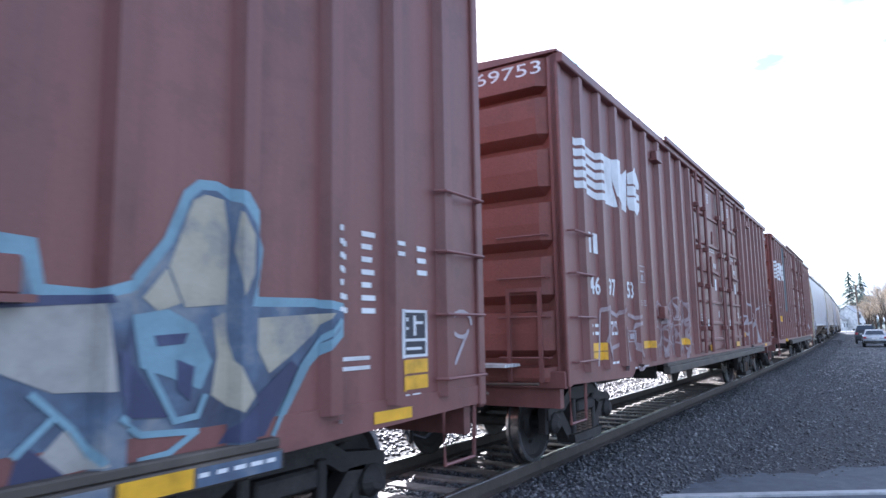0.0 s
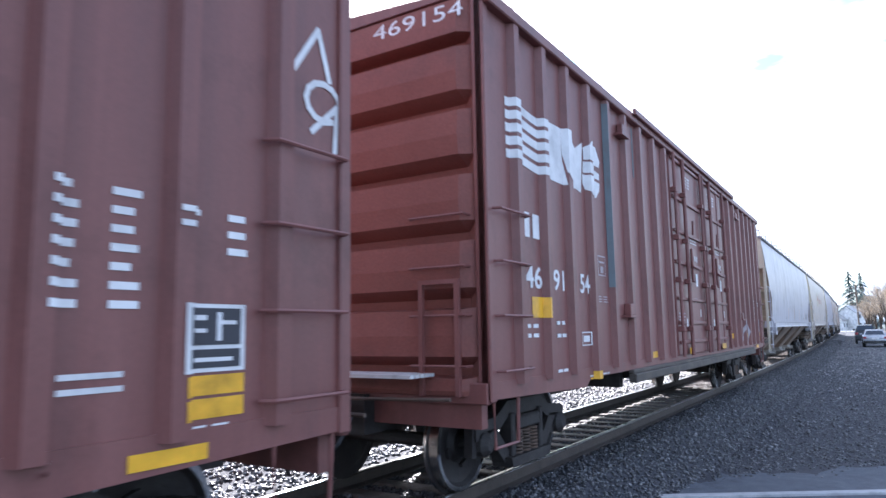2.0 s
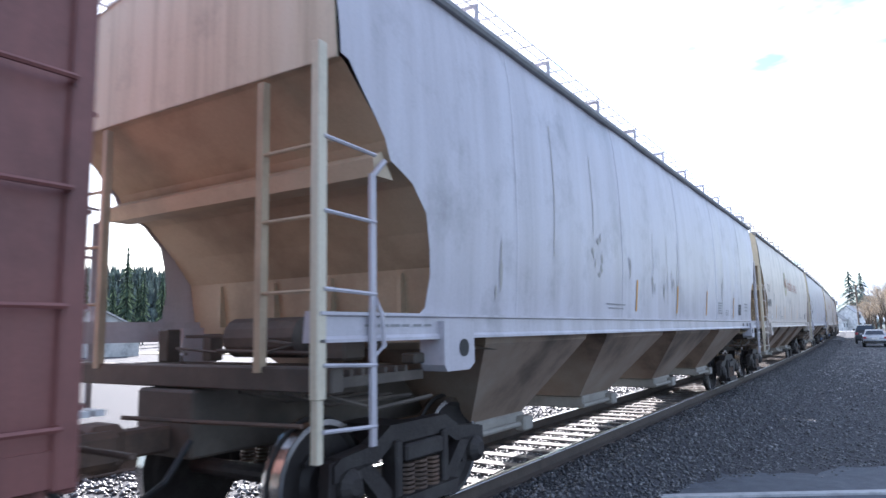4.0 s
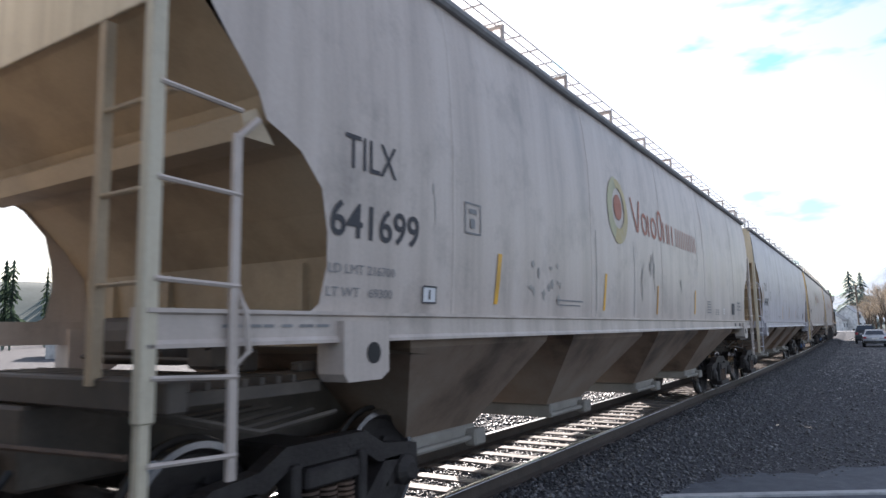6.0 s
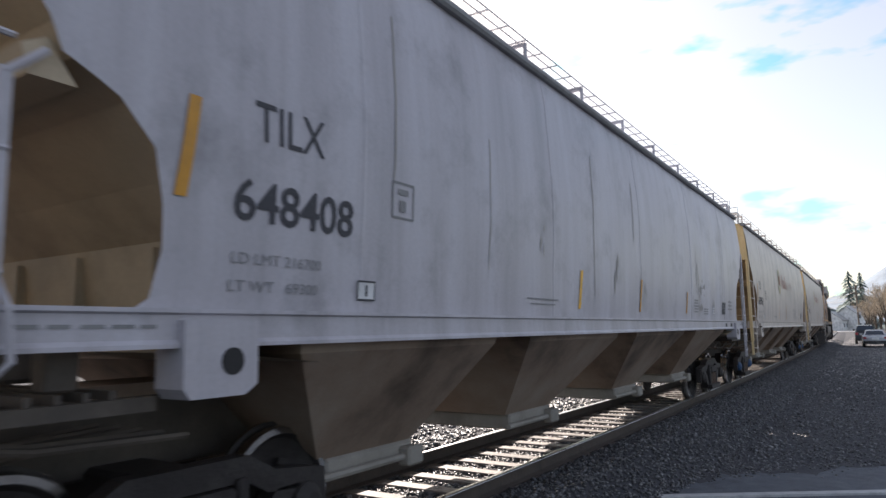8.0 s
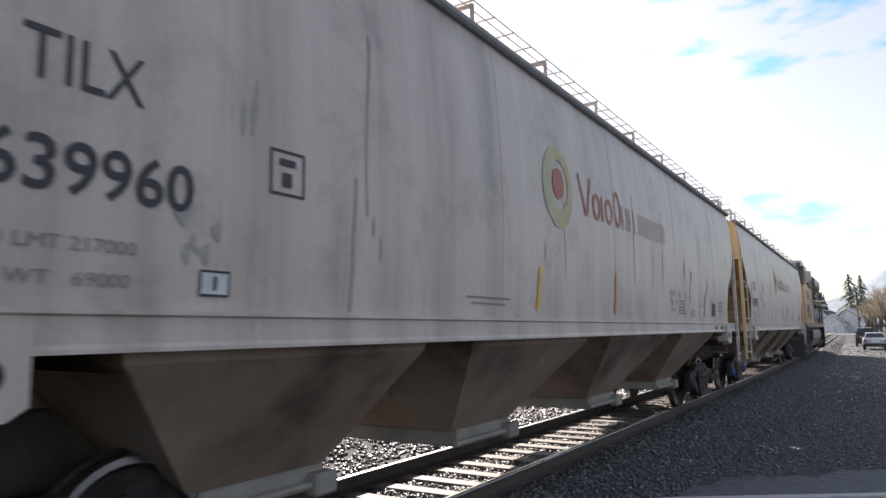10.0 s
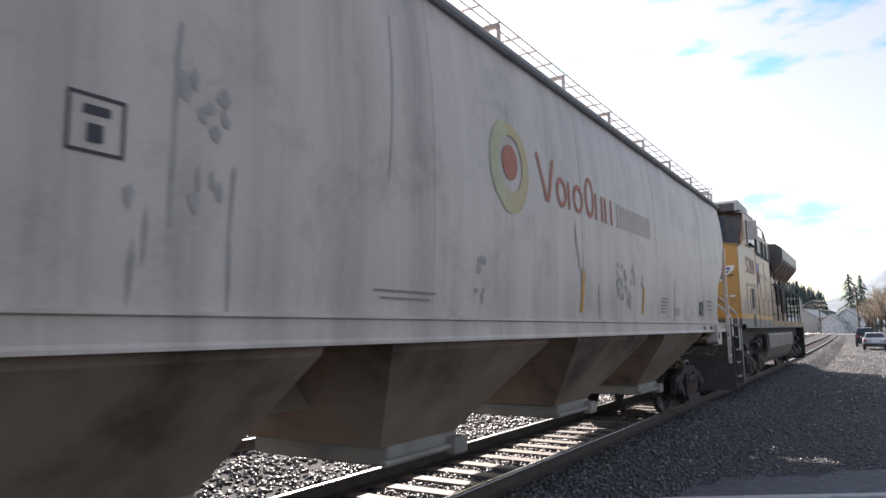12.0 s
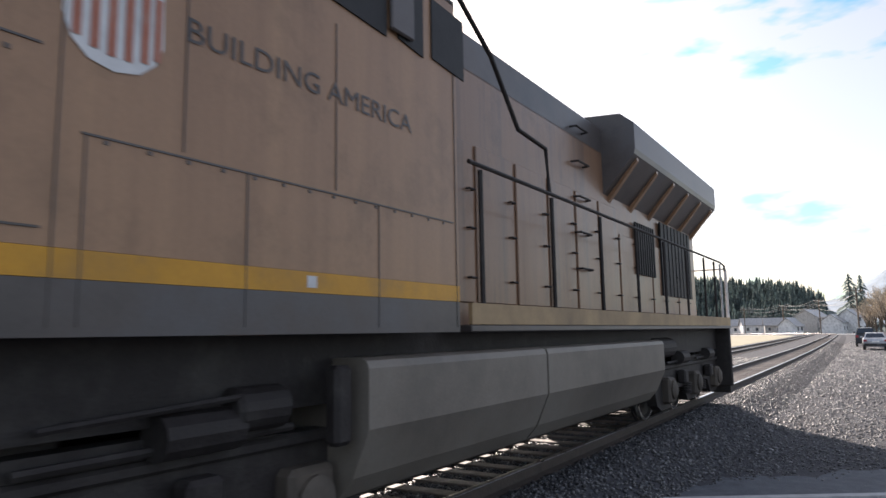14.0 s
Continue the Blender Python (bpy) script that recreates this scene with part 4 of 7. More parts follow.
    # brackets on the side
    for y, z in ((4.6, 1.70), (4.62, 4.12), (L - 4.6, 1.70), (L - 4.62, 4.12)):
        bm = bmesh.new()
        box(bm, W + 0.002, W + 0.12, y + off - 0.16, y + off + 0.16, z - 0.02, z + 0.01)
        box(bm, W + 0.002, W + 0.09, y + off - 0.05, y + off + 0.12, z + 0.01, z + 0.16, 0.01)
        part("bracket", bm, OXIDE, car)
    return car, skin, off


def scrawl(skin, car, name, mat, shapes, w, label=""):
    bm = bmesh.new()
    for s in shapes:
        skin.stroke(bm, s, w)
    return part(name, bm, mat, car, label)


def graffiti_car_b(car, skin, off):
    """White spray-painted outlines of loose block and bubble shapes."""
    L, o = BOX_L, off
    sh = []
    sh += [[(1.82 + o, 1.02), (1.95 + o, 1.75), (2.12 + o, 1.80), (2.05 + o, 1.40), (2.22 + o, 1.05)], [(2.20 + o, 1.78), (2.55 + o, 1.70), (2.78 + o, 1.80)],
           arc(2.45 + o, 1.30, 0.16, 0.30, 40, 320, 12), [(2.30 + o, 1.30), (2.60 + o, 1.34)], [(2.75 + o, 1.55), (2.80 + o, 1.02), (2.95 + o, 1.30), (3.10 + o, 1.02)],
           [(3.02 + o, 1.72), (3.30 + o, 1.68), (3.62 + o, 1.74)], arc(3.40 + o, 1.45, 0.17, 0.16, -60, 250, 12), [(3.30 + o, 1.28), (3.55 + o, 1.05), (3.32 + o, 1.0)], [(3.60 + o, 1.70), (3.58 + o, 1.15)]]
    scrawl(skin, car, "graffiti", HAZE, sh, 0.05, "thin white spray-painted scrawl")
    rnd = random.Random(12)
    sh = []
    for k in range(17):
        y = 4.35 + k * 0.13
        top = float(np.interp(y, [4.3, 5.2, 5.6, 6.0, 6.6], [1.95, 1.92, 2.07, 1.99, 1.86]))
        for z in (top - 0.2, top - rnd.uniform(0.4, 0.6)):
            a0 = rnd.uniform(0, 360)
            sh.append(arc(y + rnd.uniform(-0.08, 0.08) + o, z, rnd.uniform(0.09, 0.2), rnd.uniform(0.12, 0.2), a0, a0 + rnd.uniform(200, 350), 14))
    for k in range(12):
        y = 4.3 + k * 0.2 + o
        z = rnd.uniform(1.02, 1.2)
        sh.append([(y, z), (y + rnd.uniform(-0.05, 0.08), z + rnd.uniform(0.2, 0.35)), (y + rnd.uniform(0.1, 0.2), z + rnd.uniform(0.15, 0.4)), (y + rnd.uniform(0.1, 0.25), z + rnd.uniform(-0.02, 0.08))])
    scrawl(skin, car, "graffiti", HAZE, sh, 0.027, "hazy white spray-painted bubbles")
    e = L + o
    sh = [[(-6.0 + e, 1.2), (-6.42 + e, 1.72), (-6.0 + e, 1.80), (-5.85 + e, 1.30)], [(-5.95 + e, 1.84), (-5.5 + e, 1.78), (-5.55 + e, 1.60), (-5.75 + e, 1.55), (-5.3 + e, 1.1)],
          [(-5.85 + e, 0.98), (-5.8 + e, 1.15), (-5.6 + e, 1.15), (-5.6 + e, 0.98)], [(-5.35 + e, 1.0), (-5.2 + e, 1.7), (-4.95 + e, 1.7), (-4.9 + e, 1.0)], [(-5.3 + e, 1.35), (-4.9 + e, 1.38)],
          arc(-5.0 + e, 1.85, 0.28, 0.28, 0, 360, 18), [(-4.7 + e, 1.0), (-4.6 + e, 1.65), (-4.3 + e, 1.2), (-4.1 + e, 1.72)], [(-4.65 + e, 2.05), (-4.3 + e, 2.0), (-4.25 + e, 1.75)],
          arc(-3.75 + e, 1.72, 0.25, 0.33, 30, 330, 14), [(-3.9 + e, 1.05), (-3.8 + e, 1.6), (-3.5 + e, 1.55), (-3.45 + e, 1.1)], arc(-3.35 + e, 1.75, 0.2, 0.3, -90, 180, 10), [(-3.2 + e, 1.95), (-3.0 + e, 1.5), (-3.3 + e, 1.2)], [(-3.6 + e, 1.12), (-3.3 + e, 1.15), (-3.2 + e, 1.02)]]
    scrawl(skin, car, "graffiti", CHALK, sh, 0.05, "white spray-painted block letters")
    sh = [[(-1.35 + e, 3.1), (-1.15 + e, 3.4), (-1.05 + e, 3.1)], arc(-1.1 + e, 2.95, 0.15, 0.12, 0, 300, 10), [(-1.2 + e, 2.75), (-0.98 + e, 2.95), (-1.0 + e, 2.65)]]
    scrawl(skin, car, "graffiti", WHITE, sh, 0.04, "small white tag")


def graffiti_car_a(car, skin, off):
    """A large mural of blue and cream shapes."""
    e = BOX_L + off

    def lay(name, polys, mat, lift, label):
        for p in polys:
            painted(skin, name, [[(y + off, z) for y, z in p]], mat, car, lift, label)
    outer = [(10.3, 1.0), (10.4, 1.9), (11.0, 2.1), (11.4, 1.75), (12.0, 2.05), (12.5, 1.80), (12.9, 1.95), (13.30, 1.95), (13.46, 1.94), (13.50, 1.76), (13.70, 1.75), (13.86, 1.80), (14.02, 2.0), (14.12, 2.24), (14.20, 2.31), (14.31, 2.32),
             (14.46, 2.28), (14.57, 2.14), (14.62, 2.0), (14.60, 1.85), (14.58, 1.745), (15.01, 1.75), (15.28, 1.71), (15.22, 1.55), (14.98, 1.36), (14.77, 1.07), (14.72, 1.0)]
    lay("mural_edge", [outer], CYANG, 0.005, "pale blue edge of a spray-painted mural")
    field = [(10.35, 1.0), (10.45, 1.84), (11.0, 2.03), (11.4, 1.69), (12.0, 1.98), (12.5, 1.74), (12.9, 1.88), (13.30, 1.88), (13.42, 1.84), (13.46, 1.70), (13.72, 1.71), (13.89, 1.75), (14.07, 1.98), (14.16, 2.20), (14.22, 2.26),
             (14.31, 2.27), (14.42, 2.22), (14.51, 2.12), (14.55, 2.0), (14.53, 1.85), (14.49, 1.69), (15.01, 1.70), (15.21, 1.67), (15.15, 1.56), (14.92, 1.38), (14.70, 1.08), (14.67, 1.0)]
    lay("mural_field", [field], BLUEG, 0.008, "steel blue field of a spray-painted mural")
    rail = Skin(lambda y, z: 1.575 + 0.1155)
    painted(rail, "mural_field", [rect(10.3 + off, 13.74 + off, 0.862, 0.95), rect(14.15 + off, 14.66 + off, 0.862, 0.95)], BLUEG, car, 0.002, "mural paint over the door track")
    painted(rail, "track_stencil", bars(14.16 + off, 14.66 + off, 0.875, 0.925, 1, 31, 5), WHITE, car, 0.004)
    lay("mural_cream", [[(14.17, 2.20), (14.24, 2.24), (14.35, 2.23), (14.39, 2.04), (14.38, 1.70), (14.14, 1.68), (14.05, 1.87)], [(14.42, 2.18), (14.50, 2.06), (14.50, 1.86), (14.44, 1.74), (14.405, 1.98)],
                        [(14.30, 1.63), (14.37, 1.66), (14.41, 1.42), (14.52, 1.24), (14.45, 1.16), (14.30, 1.26), (14.33, 1.45)], [(14.53, 1.63), (15.12, 1.665), (15.01, 1.55), (14.83, 1.43), (14.67, 1.34), (14.57, 1.50)],
                        [(13.92, 1.72), (14.04, 1.86), (14.12, 1.70), (14.00, 1.66)], [(12.3, 1.15), (12.4, 1.7), (12.9, 1.65), (13.0, 1.2)], [(11.0, 1.2), (11.2, 1.8), (11.7, 1.7), (11.8, 1.1)]], CREAMG, 0.011, "cream shapes in the mural")
    lay("mural_tan", [[(13.1, 1.62), (13.34, 1.66), (13.72, 1.69), (13.76, 1.46), (13.78, 1.32), (13.55, 1.33), (13.35, 1.42), (13.1, 1.38)], [(13.42, 1.0), (13.62, 1.20), (13.76, 1.02)]], SCRAPE, 0.0115, "dull grey-tan panel in the mural")
    lay("mural_haze", [[(13.87, 1.64), (14.05, 1.67), (14.20, 1.60), (14.30, 1.42), (14.24, 1.29), (14.06, 1.36), (13.92, 1.41)]], CYANG, 0.012, "pale hazy oval in the mural")
    lay("mural_shadow", [[(13.1, 1.67), (13.36, 1.71), (13.74, 1.725), (13.76, 1.69), (13.36, 1.665), (13.1, 1.63)], [(13.78, 1.50), (13.89, 1.42), (14.07, 1.18), (13.82, 1.20)], [(14.44, 1.13), (14.83, 1.40), (14.88, 1.36), (14.64, 1.02), (14.34, 1.02)],
                         [(13.98, 1.55), (14.16, 1.56), (14.14, 1.51), (14.0, 1.50)], [(14.10, 1.44), (14.20, 1.40), (14.18, 1.24), (14.11, 1.30)], [(13.40, 1.0), (13.44, 1.16), (13.62, 1.0)], [(13.79, 1.30), (13.83, 1.66), (13.86, 1.30)]], NAVYG, 0.014, "dark blue shapes in the mural")
    bm = bmesh.new()
    for line in ([(13.80, 1.21), (13.93, 1.12), (14.22, 1.10), (14.07, 1.02), (13.93, 1.01)], [(13.96, 1.40), (14.10, 1.16), (14.22, 1.17), (14.26, 1.26)], [(13.42, 1.11), (13.55, 1.23)], [(13.47, 1.33), (13.63, 1.18), (13.73, 1.04)], [(15.16, 1.62), (14.90, 1.36), (14.70, 1.02)]):
        skin.stroke(bm, [(y + off, z) for y, z in line], 0.03, 0.017)
    part("mural_line", bm, CYANG, car, "pale highlights in the mural")
    scrawl(skin, car, "graffiti", CHALK, [arc(-1.2 + e, 1.6, 0.15, 0.1, 0, 300), [(-1.3 + e, 1.3), (-1.1 + e, 1.55)]], 0.03)


JOINT = {"AB": -17.86, "BC": 0.0, "CD": 17.91, "DE": 36.34, "EF": 54.77, "FG": 73.2, "GH": 91.63, "HL": 110.06}
a_car, a_skin, a_off = boxcar("oxide brown boxcar with a blue and cream sprayed mural", "469105", variant=2)
graffiti_car_a(a_car, a_skin, a_off)
b_car, b_skin, b_off = boxcar("oxide brown steel boxcar with a white herald and white scrawled graffiti", "469753")
graffiti_car_b(b_car, b_skin, b_off)
c_car, c_skin, c_off = boxcar("oxide brown steel boxcar with a white herald and a yellow square", "469154", variant=1)
scrawl(c_skin, c_car, "graffiti", CHALK, [[(13.2 + c_off, 1.1), (13.3 + c_off, 1.8), (13.6 + c_off, 1.2), (13.8 + c_off, 1.7)], arc(14.2 + c_off, 1.4, 0.2, 0.3, 0, 360)], 0.05, "white spray-painted scrawl")
MOVING += [(a_car, JOINT["AB"] - BOX_L / 2, 12.7), (b_car, JOINT["BC"] - BOX_L / 2, 12.7), (c_car, JOINT["BC"] + BOX_L / 2 + 0.02, 12.7)]


# ---------------------------------------------------------------- covered hopper
HOP_L = 18.43
HOP_PROFILE = [(1.64, 1.555), (1.9, 1.575), (2.4, 1.60), (3.0, 1.605), (3.5, 1.585), (3.9, 1.55), (4.245, 1.495)]
HOP_EDGE = [(1.64, 1.50), (1.72, 1.62), (1.95, 1.67), (2.15, 1.66), (2.41, 1.60), (2.60, 1.42), (2.66, 1.30), (2.72, 1.16), (2.86, 1.10), (3.12, 0.88), (3.30, 0.74), (3.32, 0.66), (4.245, 0.64)]


def hop_x(z):
    return float(np.interp(z, [p[0] for p in HOP_PROFILE], [p[1] for p in HOP_PROFILE]))


def hopper(label, number, paint, end_paint, seed, brand=True, marks=True):
    car = tagged(new("covered_hopper"), label, "hopper car", "covered hoppers in the train")
    L, off = HOP_L, -HOP_L / 2
    rnd = random.Random(seed)
    zs = sorted(set([1.64, 1.72, 1.95, 2.15, 2.41, 2.60, 2.66, 2.72, 2.86, 3.0, 3.12, 3.30, 3.32, 3.5, 3.7, 3.9, 4.08, 4.245]))
    # head sheet and near ladder posts wear the copy with bounced light in it
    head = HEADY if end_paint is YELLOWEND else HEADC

    def dent(y, z, s):
        return 0.012 * noise.noise((y * 0.9, z * 1.2, seed * 7.3 + s)) + 0.006 * noise.noise((y * 2.5, z * 2.0, seed * 3.1 + s))
    for s in (-1, 1):
        bm = bmesh.new()
        rows = []
        for z in zs:
            e = float(np.interp(z, [p[0] for p in HOP_EDGE], [p[1] for p in HOP_EDGE]))
            row = []
            for i in range(61):
                y = e + (L - 2 * e) * i / 60
                row.append(bm.verts.new((s * (hop_x(z) + dent(y, z, s)), y + off, z)))
            rows.append(row)
        for a, b in zip(rows, rows[1:]):
            for i in range(60):
                bm.faces.new((a[i], a[i + 1], b[i + 1], b[i]))
        part("side_sheet", bm, paint, car, smooth=True)
        # weld seams
        for k in (3.1, 6.15, 9.2, 12.25, 15.3):
            bm = bmesh.new()
            prev = None
            for z in zs:
                p = [bm.verts.new((s * (hop_x(z) + d + dent(k + w, z, s)), k + off + w, z)) for w, d in ((-0.022, 0.001), (-0.009, 0.0045), (0.009, 0.0045), (0.022, 0.001))]
                if prev:
                    for i in range(3):
                        bm.faces.new((prev[i], prev[i + 1], p[i + 1], p[i]))
                prev = p
            part("weld_seam", bm, paint, car)
        # side sill
        bm = bmesh.new()
        prism_y(bm, [(s * 1.46, 1.49), (s * 1.60, 1.49), (s * 1.60, 1.51), (s * 1.585, 1.53), (s * 1.585, 1.645), (s * 1.61, 1.655), (s * 1.61, 1.675), (s * 1.48, 1.68)], 0.48 + off, L - 0.64 + off)
        part("side_sill", bm, paint, car, "flanged side sill")
        # eave
        bm = bmesh.new()
        prism_y(bm, [(s * 1.46, 4.215), (s * 1.54, 4.215), (s * 1.56, 4.24), (s * 1.56, 4.275), (s * 1.48, 4.31), (s * 1.42, 4.30)], 0.60 + off, L - 0.60 + off)
        part("eave_rail", bm, HOPBOT if s < 0 else GREYP, car, "dirty roof edge rail")
        for way, y0 in ((1, off), (-1, L + off)):
            # jacking bracket
            bm = bmesh.new()
            prism(bm, [(y0 + way * 1.76, 1.62), (y0 + way * 2.20, 1.62), (y0 + way * 2.20, 1.30), (y0 + way * 2.12, 1.25), (y0 + way * 1.80, 1.25), (y0 + way * 1.76, 1.30)], *sorted((s * 1.42, s * 1.635)))
            br = part("jacking_bracket", bm, paint, car)
            bm = bmesh.new()
            t = bmesh.new()
            lathe(t, [(1.636, 0.068), (1.642, 0.068)], 14)
            merge(bm, t, pose(0, y0 + way * 2.04, 1.42, 0, 0, 0 if s > 0 else 180) if s > 0 else pose(0, y0 + way * 2.04, 1.42, 0, 0, 180))
            part("bracket_hole", bm, BLACKM, br)
            # corner ladder, nearer the end at the lettered end
            dy = -0.09 if way > 0 else 0.0
            bm = bmesh.new()
            box(bm, *sorted((s * 1.53, s * 1.60)), *sorted((y0 + way * (0.55 + dy), y0 + way * (0.63 + dy))), 1.16, 3.34, 0.008)
            box(bm, *sorted((s * 1.54, s * 1.59)), *sorted((y0 + way * (0.56 + dy), y0 + way * (0.61 + dy))), 0.80, 1.16)
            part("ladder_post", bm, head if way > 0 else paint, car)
            bm = bmesh.new()
            box(bm, *sorted((s * 1.605, s * 1.63)), *sorted((y0 + way * (1.01 + dy), y0 + way * (1.06 + dy))), 0.84, 2.58)
            tube(bm, [(s * 1.615, y0 + way * (1.035 + dy), 2.56), (s * 1.60, y0 + way * 1.10, 2.70)], 0.02)
            part("ladder_post", bm, paint, car)
            for z in (2.74, 2.28, 1.81, 1.36, 0.98):
                bm = bmesh.new()
                tube(bm, [(s * 1.60, y0 + way * (0.60 + dy), z), (s * 1.625, y0 + way * (1.06 + dy), z - (0.02 if z < 2.7 else 0.03))], 0.014)
                part("ladder_rung", bm, paint, car)
            bm = bmesh.new()
            box(bm, *sorted((s * 0.90, s * 0.96)), *sorted((y0 + way * 0.60, y0 + way * 0.66)), 1.30, 3.25)
            for z in (2.74, 2.28, 1.81):
                tube(bm, [(s * 0.93, y0 + way * 0.62, z), (s * 1.56, y0 + way * 0.62, z)], 0.014)
            part("end_ladder", bm, end_paint, car, "ladder across the end")
            bm = bmesh.new()
            tube(bm, [(s * 1.61, y0 + way * (1.04 + dy), 1.82), (s * 1.66, y0 + way * (1.08 + dy), 1.66), (s * 1.66, y0 + way * (1.10 + dy), 1.46), (s * 1.61, y0 + way * (1.04 + dy), 1.38)], 0.016)
            part("grab_iron", bm, paint, car)
    # ends: head sheet, slope sheet, cross beam, platform
    for way, y0 in ((1, off), (-1, L + off)):
        bm = bmesh.new()
        top = [(x, 4.25 + 0.24 * (1 - (x / 1.5) ** 2)) for x in np.linspace(-1.5, 1.5, 13)]
        poly = [(-1.55, 3.72), (-1.575, 3.30), (1.575, 3.30), (1.55, 3.72)]
        vs = [bm.verts.new((x, y0 + way * 0.645, z)) for x, z in poly + [(x, z) for x, z in reversed(top)]]
        bm.faces.new(vs)
        vs2 = [bm.verts.new((x, y0 + way * 0.66, z)) for x, z in poly + [(x, z) for x, z in reversed(top)]]
        bm.faces.new(vs2[::-1])
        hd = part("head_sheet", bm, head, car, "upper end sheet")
        bm = bmesh.new()
        xs = np.linspace(-1.0, 1.0, 9)
        prof = [(0.66, 3.30), (0.70, 3.28), (1.14, 2.86), (1.22, 2.72), (1.47, 2.60), (1.76, 2.30), (1.95, 2.05), (2.0, 1.62), (2.02, 1.46), (2.76, 1.38)]
        rows = [[bm.verts.new((float(x) * (hop_x(z) - 0.004), y0 + way * y, z)) for x in xs] for y, z in prof]
        for a, b in zip(rows, rows[1:]):
            for i in range(8):
                bm.faces.new((a[i], a[i + 1], b[i + 1], b[i]))
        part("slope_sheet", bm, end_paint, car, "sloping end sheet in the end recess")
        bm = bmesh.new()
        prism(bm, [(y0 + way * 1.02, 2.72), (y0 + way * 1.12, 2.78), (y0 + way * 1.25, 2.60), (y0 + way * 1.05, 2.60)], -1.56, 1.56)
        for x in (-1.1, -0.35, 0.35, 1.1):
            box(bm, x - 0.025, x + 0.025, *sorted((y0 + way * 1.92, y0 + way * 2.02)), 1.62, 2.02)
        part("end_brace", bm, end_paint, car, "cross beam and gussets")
        bm = bmesh.new()
        box(bm, -1.56, 1.56, *sorted((y0 + way * 0.62, y0 + way * 0.74)), 1.18, 1.34, 0.012)
        part("end_sill", bm, GRIME, car, "grimy end sill")
        for k in range(7):
            bm = bmesh.new()
            box(bm, -1.45, 1.45, *sorted((y0 + way * (0.80 + k * 0.12), y0 + way * (0.83 + k * 0.12))), 1.27, 1.31)
            part("platform_bar", bm, GRIME, car)
        bm = bmesh.new()
        box(bm, -0.32, 0.32, *sorted((y0 + way * 0.58, y0 + way * 4.0)), 0.70, 1.17, 0.02)
        part("draft_sill", bm, GRIME, car, "grimy draft sill")
        for x in (-1.42, -0.7, 0.7, 1.42):
            bm = bmesh.new()
            box(bm, x - 0.03, x + 0.03, *sorted((y0 + way * 0.75, y0 + way * 1.75)), 1.20, 1.268)
            part("platform_bearer", bm, GRIME, car)
        bm = bmesh.new()
        t = bmesh.new()
        lathe(t, [(-0.5, 0.10), (-0.48, 0.16), (0.3, 0.16), (0.32, 0.10)], 14)
        merge(bm, t, pose(0.35, y0 + way * 1.35, 1.52))
        box(bm, 0.9, 1.15, *sorted((y0 + way * 1.2, y0 + way * 1.45)), 1.35, 1.60, 0.02)
        tube(bm, [(-0.2, y0 + way * 1.2, 1.42), (0.9, y0 + way * 1.25, 1.40), (1.2, y0 + way * 1.5, 1.62)], 0.018)
        part("brake_reservoir", bm, GRIME, car, "brake reservoir and piping")
        if way < 0:
            bm = bmesh.new()
            t = bmesh.new()
            ring = [(0.26 * math.cos(k * math.tau / 16), 0, 0.26 * math.sin(k * math.tau / 16)) for k in range(17)]
            tube(t, ring, 0.018)
            for k in range(4):
                tube(t, [(0, 0, 0), ring[k * 4]], 0.014)
            merge(bm, t, pose(-0.75, y0 + way * 0.52, 2.25))
            box(bm, -0.85, -0.65, *sorted((y0 + way * 0.55, y0 + way * 0.66)), 1.3, 2.5)
            part("brake_wheel", bm, YELLOWEND, car, "hand brake wheel on its stand")
        bm = bmesh.new()
        for k in range(9):
            x, yy, z = rnd.uniform(-1.3, 1.35), rnd.uniform(0.9, 1.75), rnd.uniform(1.36, 1.62)
            if k % 3 == 0:
                box(bm, x, x + rnd.uniform(0.08, 0.22), *sorted((y0 + way * yy, y0 + way * (yy + 0.15))), 1.312, z, 0.012)
            else:
                tube(bm, [(x, y0 + way * yy, z - 0.05), (x + rnd.uniform(-0.3, 0.3), y0 + way * (yy + 0.1), z), (x + rnd.uniform(-0.6, 0.6), y0 + way * (yy + rnd.uniform(-0.2, 0.3)), z + rnd.uniform(-0.2, 0.05))], rnd.uniform(0.010, 0.02), 5)
        for k in range(5):
            x = 0.55 + k * 0.2
            tube(bm, [(x, y0 + way * 0.8, 1.15), (x + rnd.uniform(-0.1, 0.1), y0 + way * 1.3, 0.98 + 0.1 * rnd.random()), (x, y0 + way * 2.0, 1.05)], 0.016, 5)
        tagged(part("brake_rigging", bm, GRIME, car, "grimy brake pipes and levers"), kind="stuff")
        add_coupler(car, y0, -way)
    # roof shell, hatch trough
    bm = bmesh.new()
    arcp = [(x, 4.26 + 0.21 * (1 - (x / 1.5) ** 2)) for x in np.linspace(-1.5, 1.5, 13)]
    rows = [[bm.verts.new((float(x), y, float(z))) for x, z in arcp] for y in np.linspace(0.63 + off, L - 0.63 + off, 12)]
    for a, b in zip(rows, rows[1:]):
        for i in range(12):
            bm.faces.new((a[i], a[i + 1], b[i + 1], b[i]))
    part("roof", bm, paint, car, "curved roof sheet", smooth=True)
    bm = bmesh.new()
    box(bm, -0.35, 0.35, 1.4 + off, L - 1.4 + off, 4.42, 4.57, 0.02)
    part("hatch_cover", bm, paint, car, "long hatch cover along the roof")
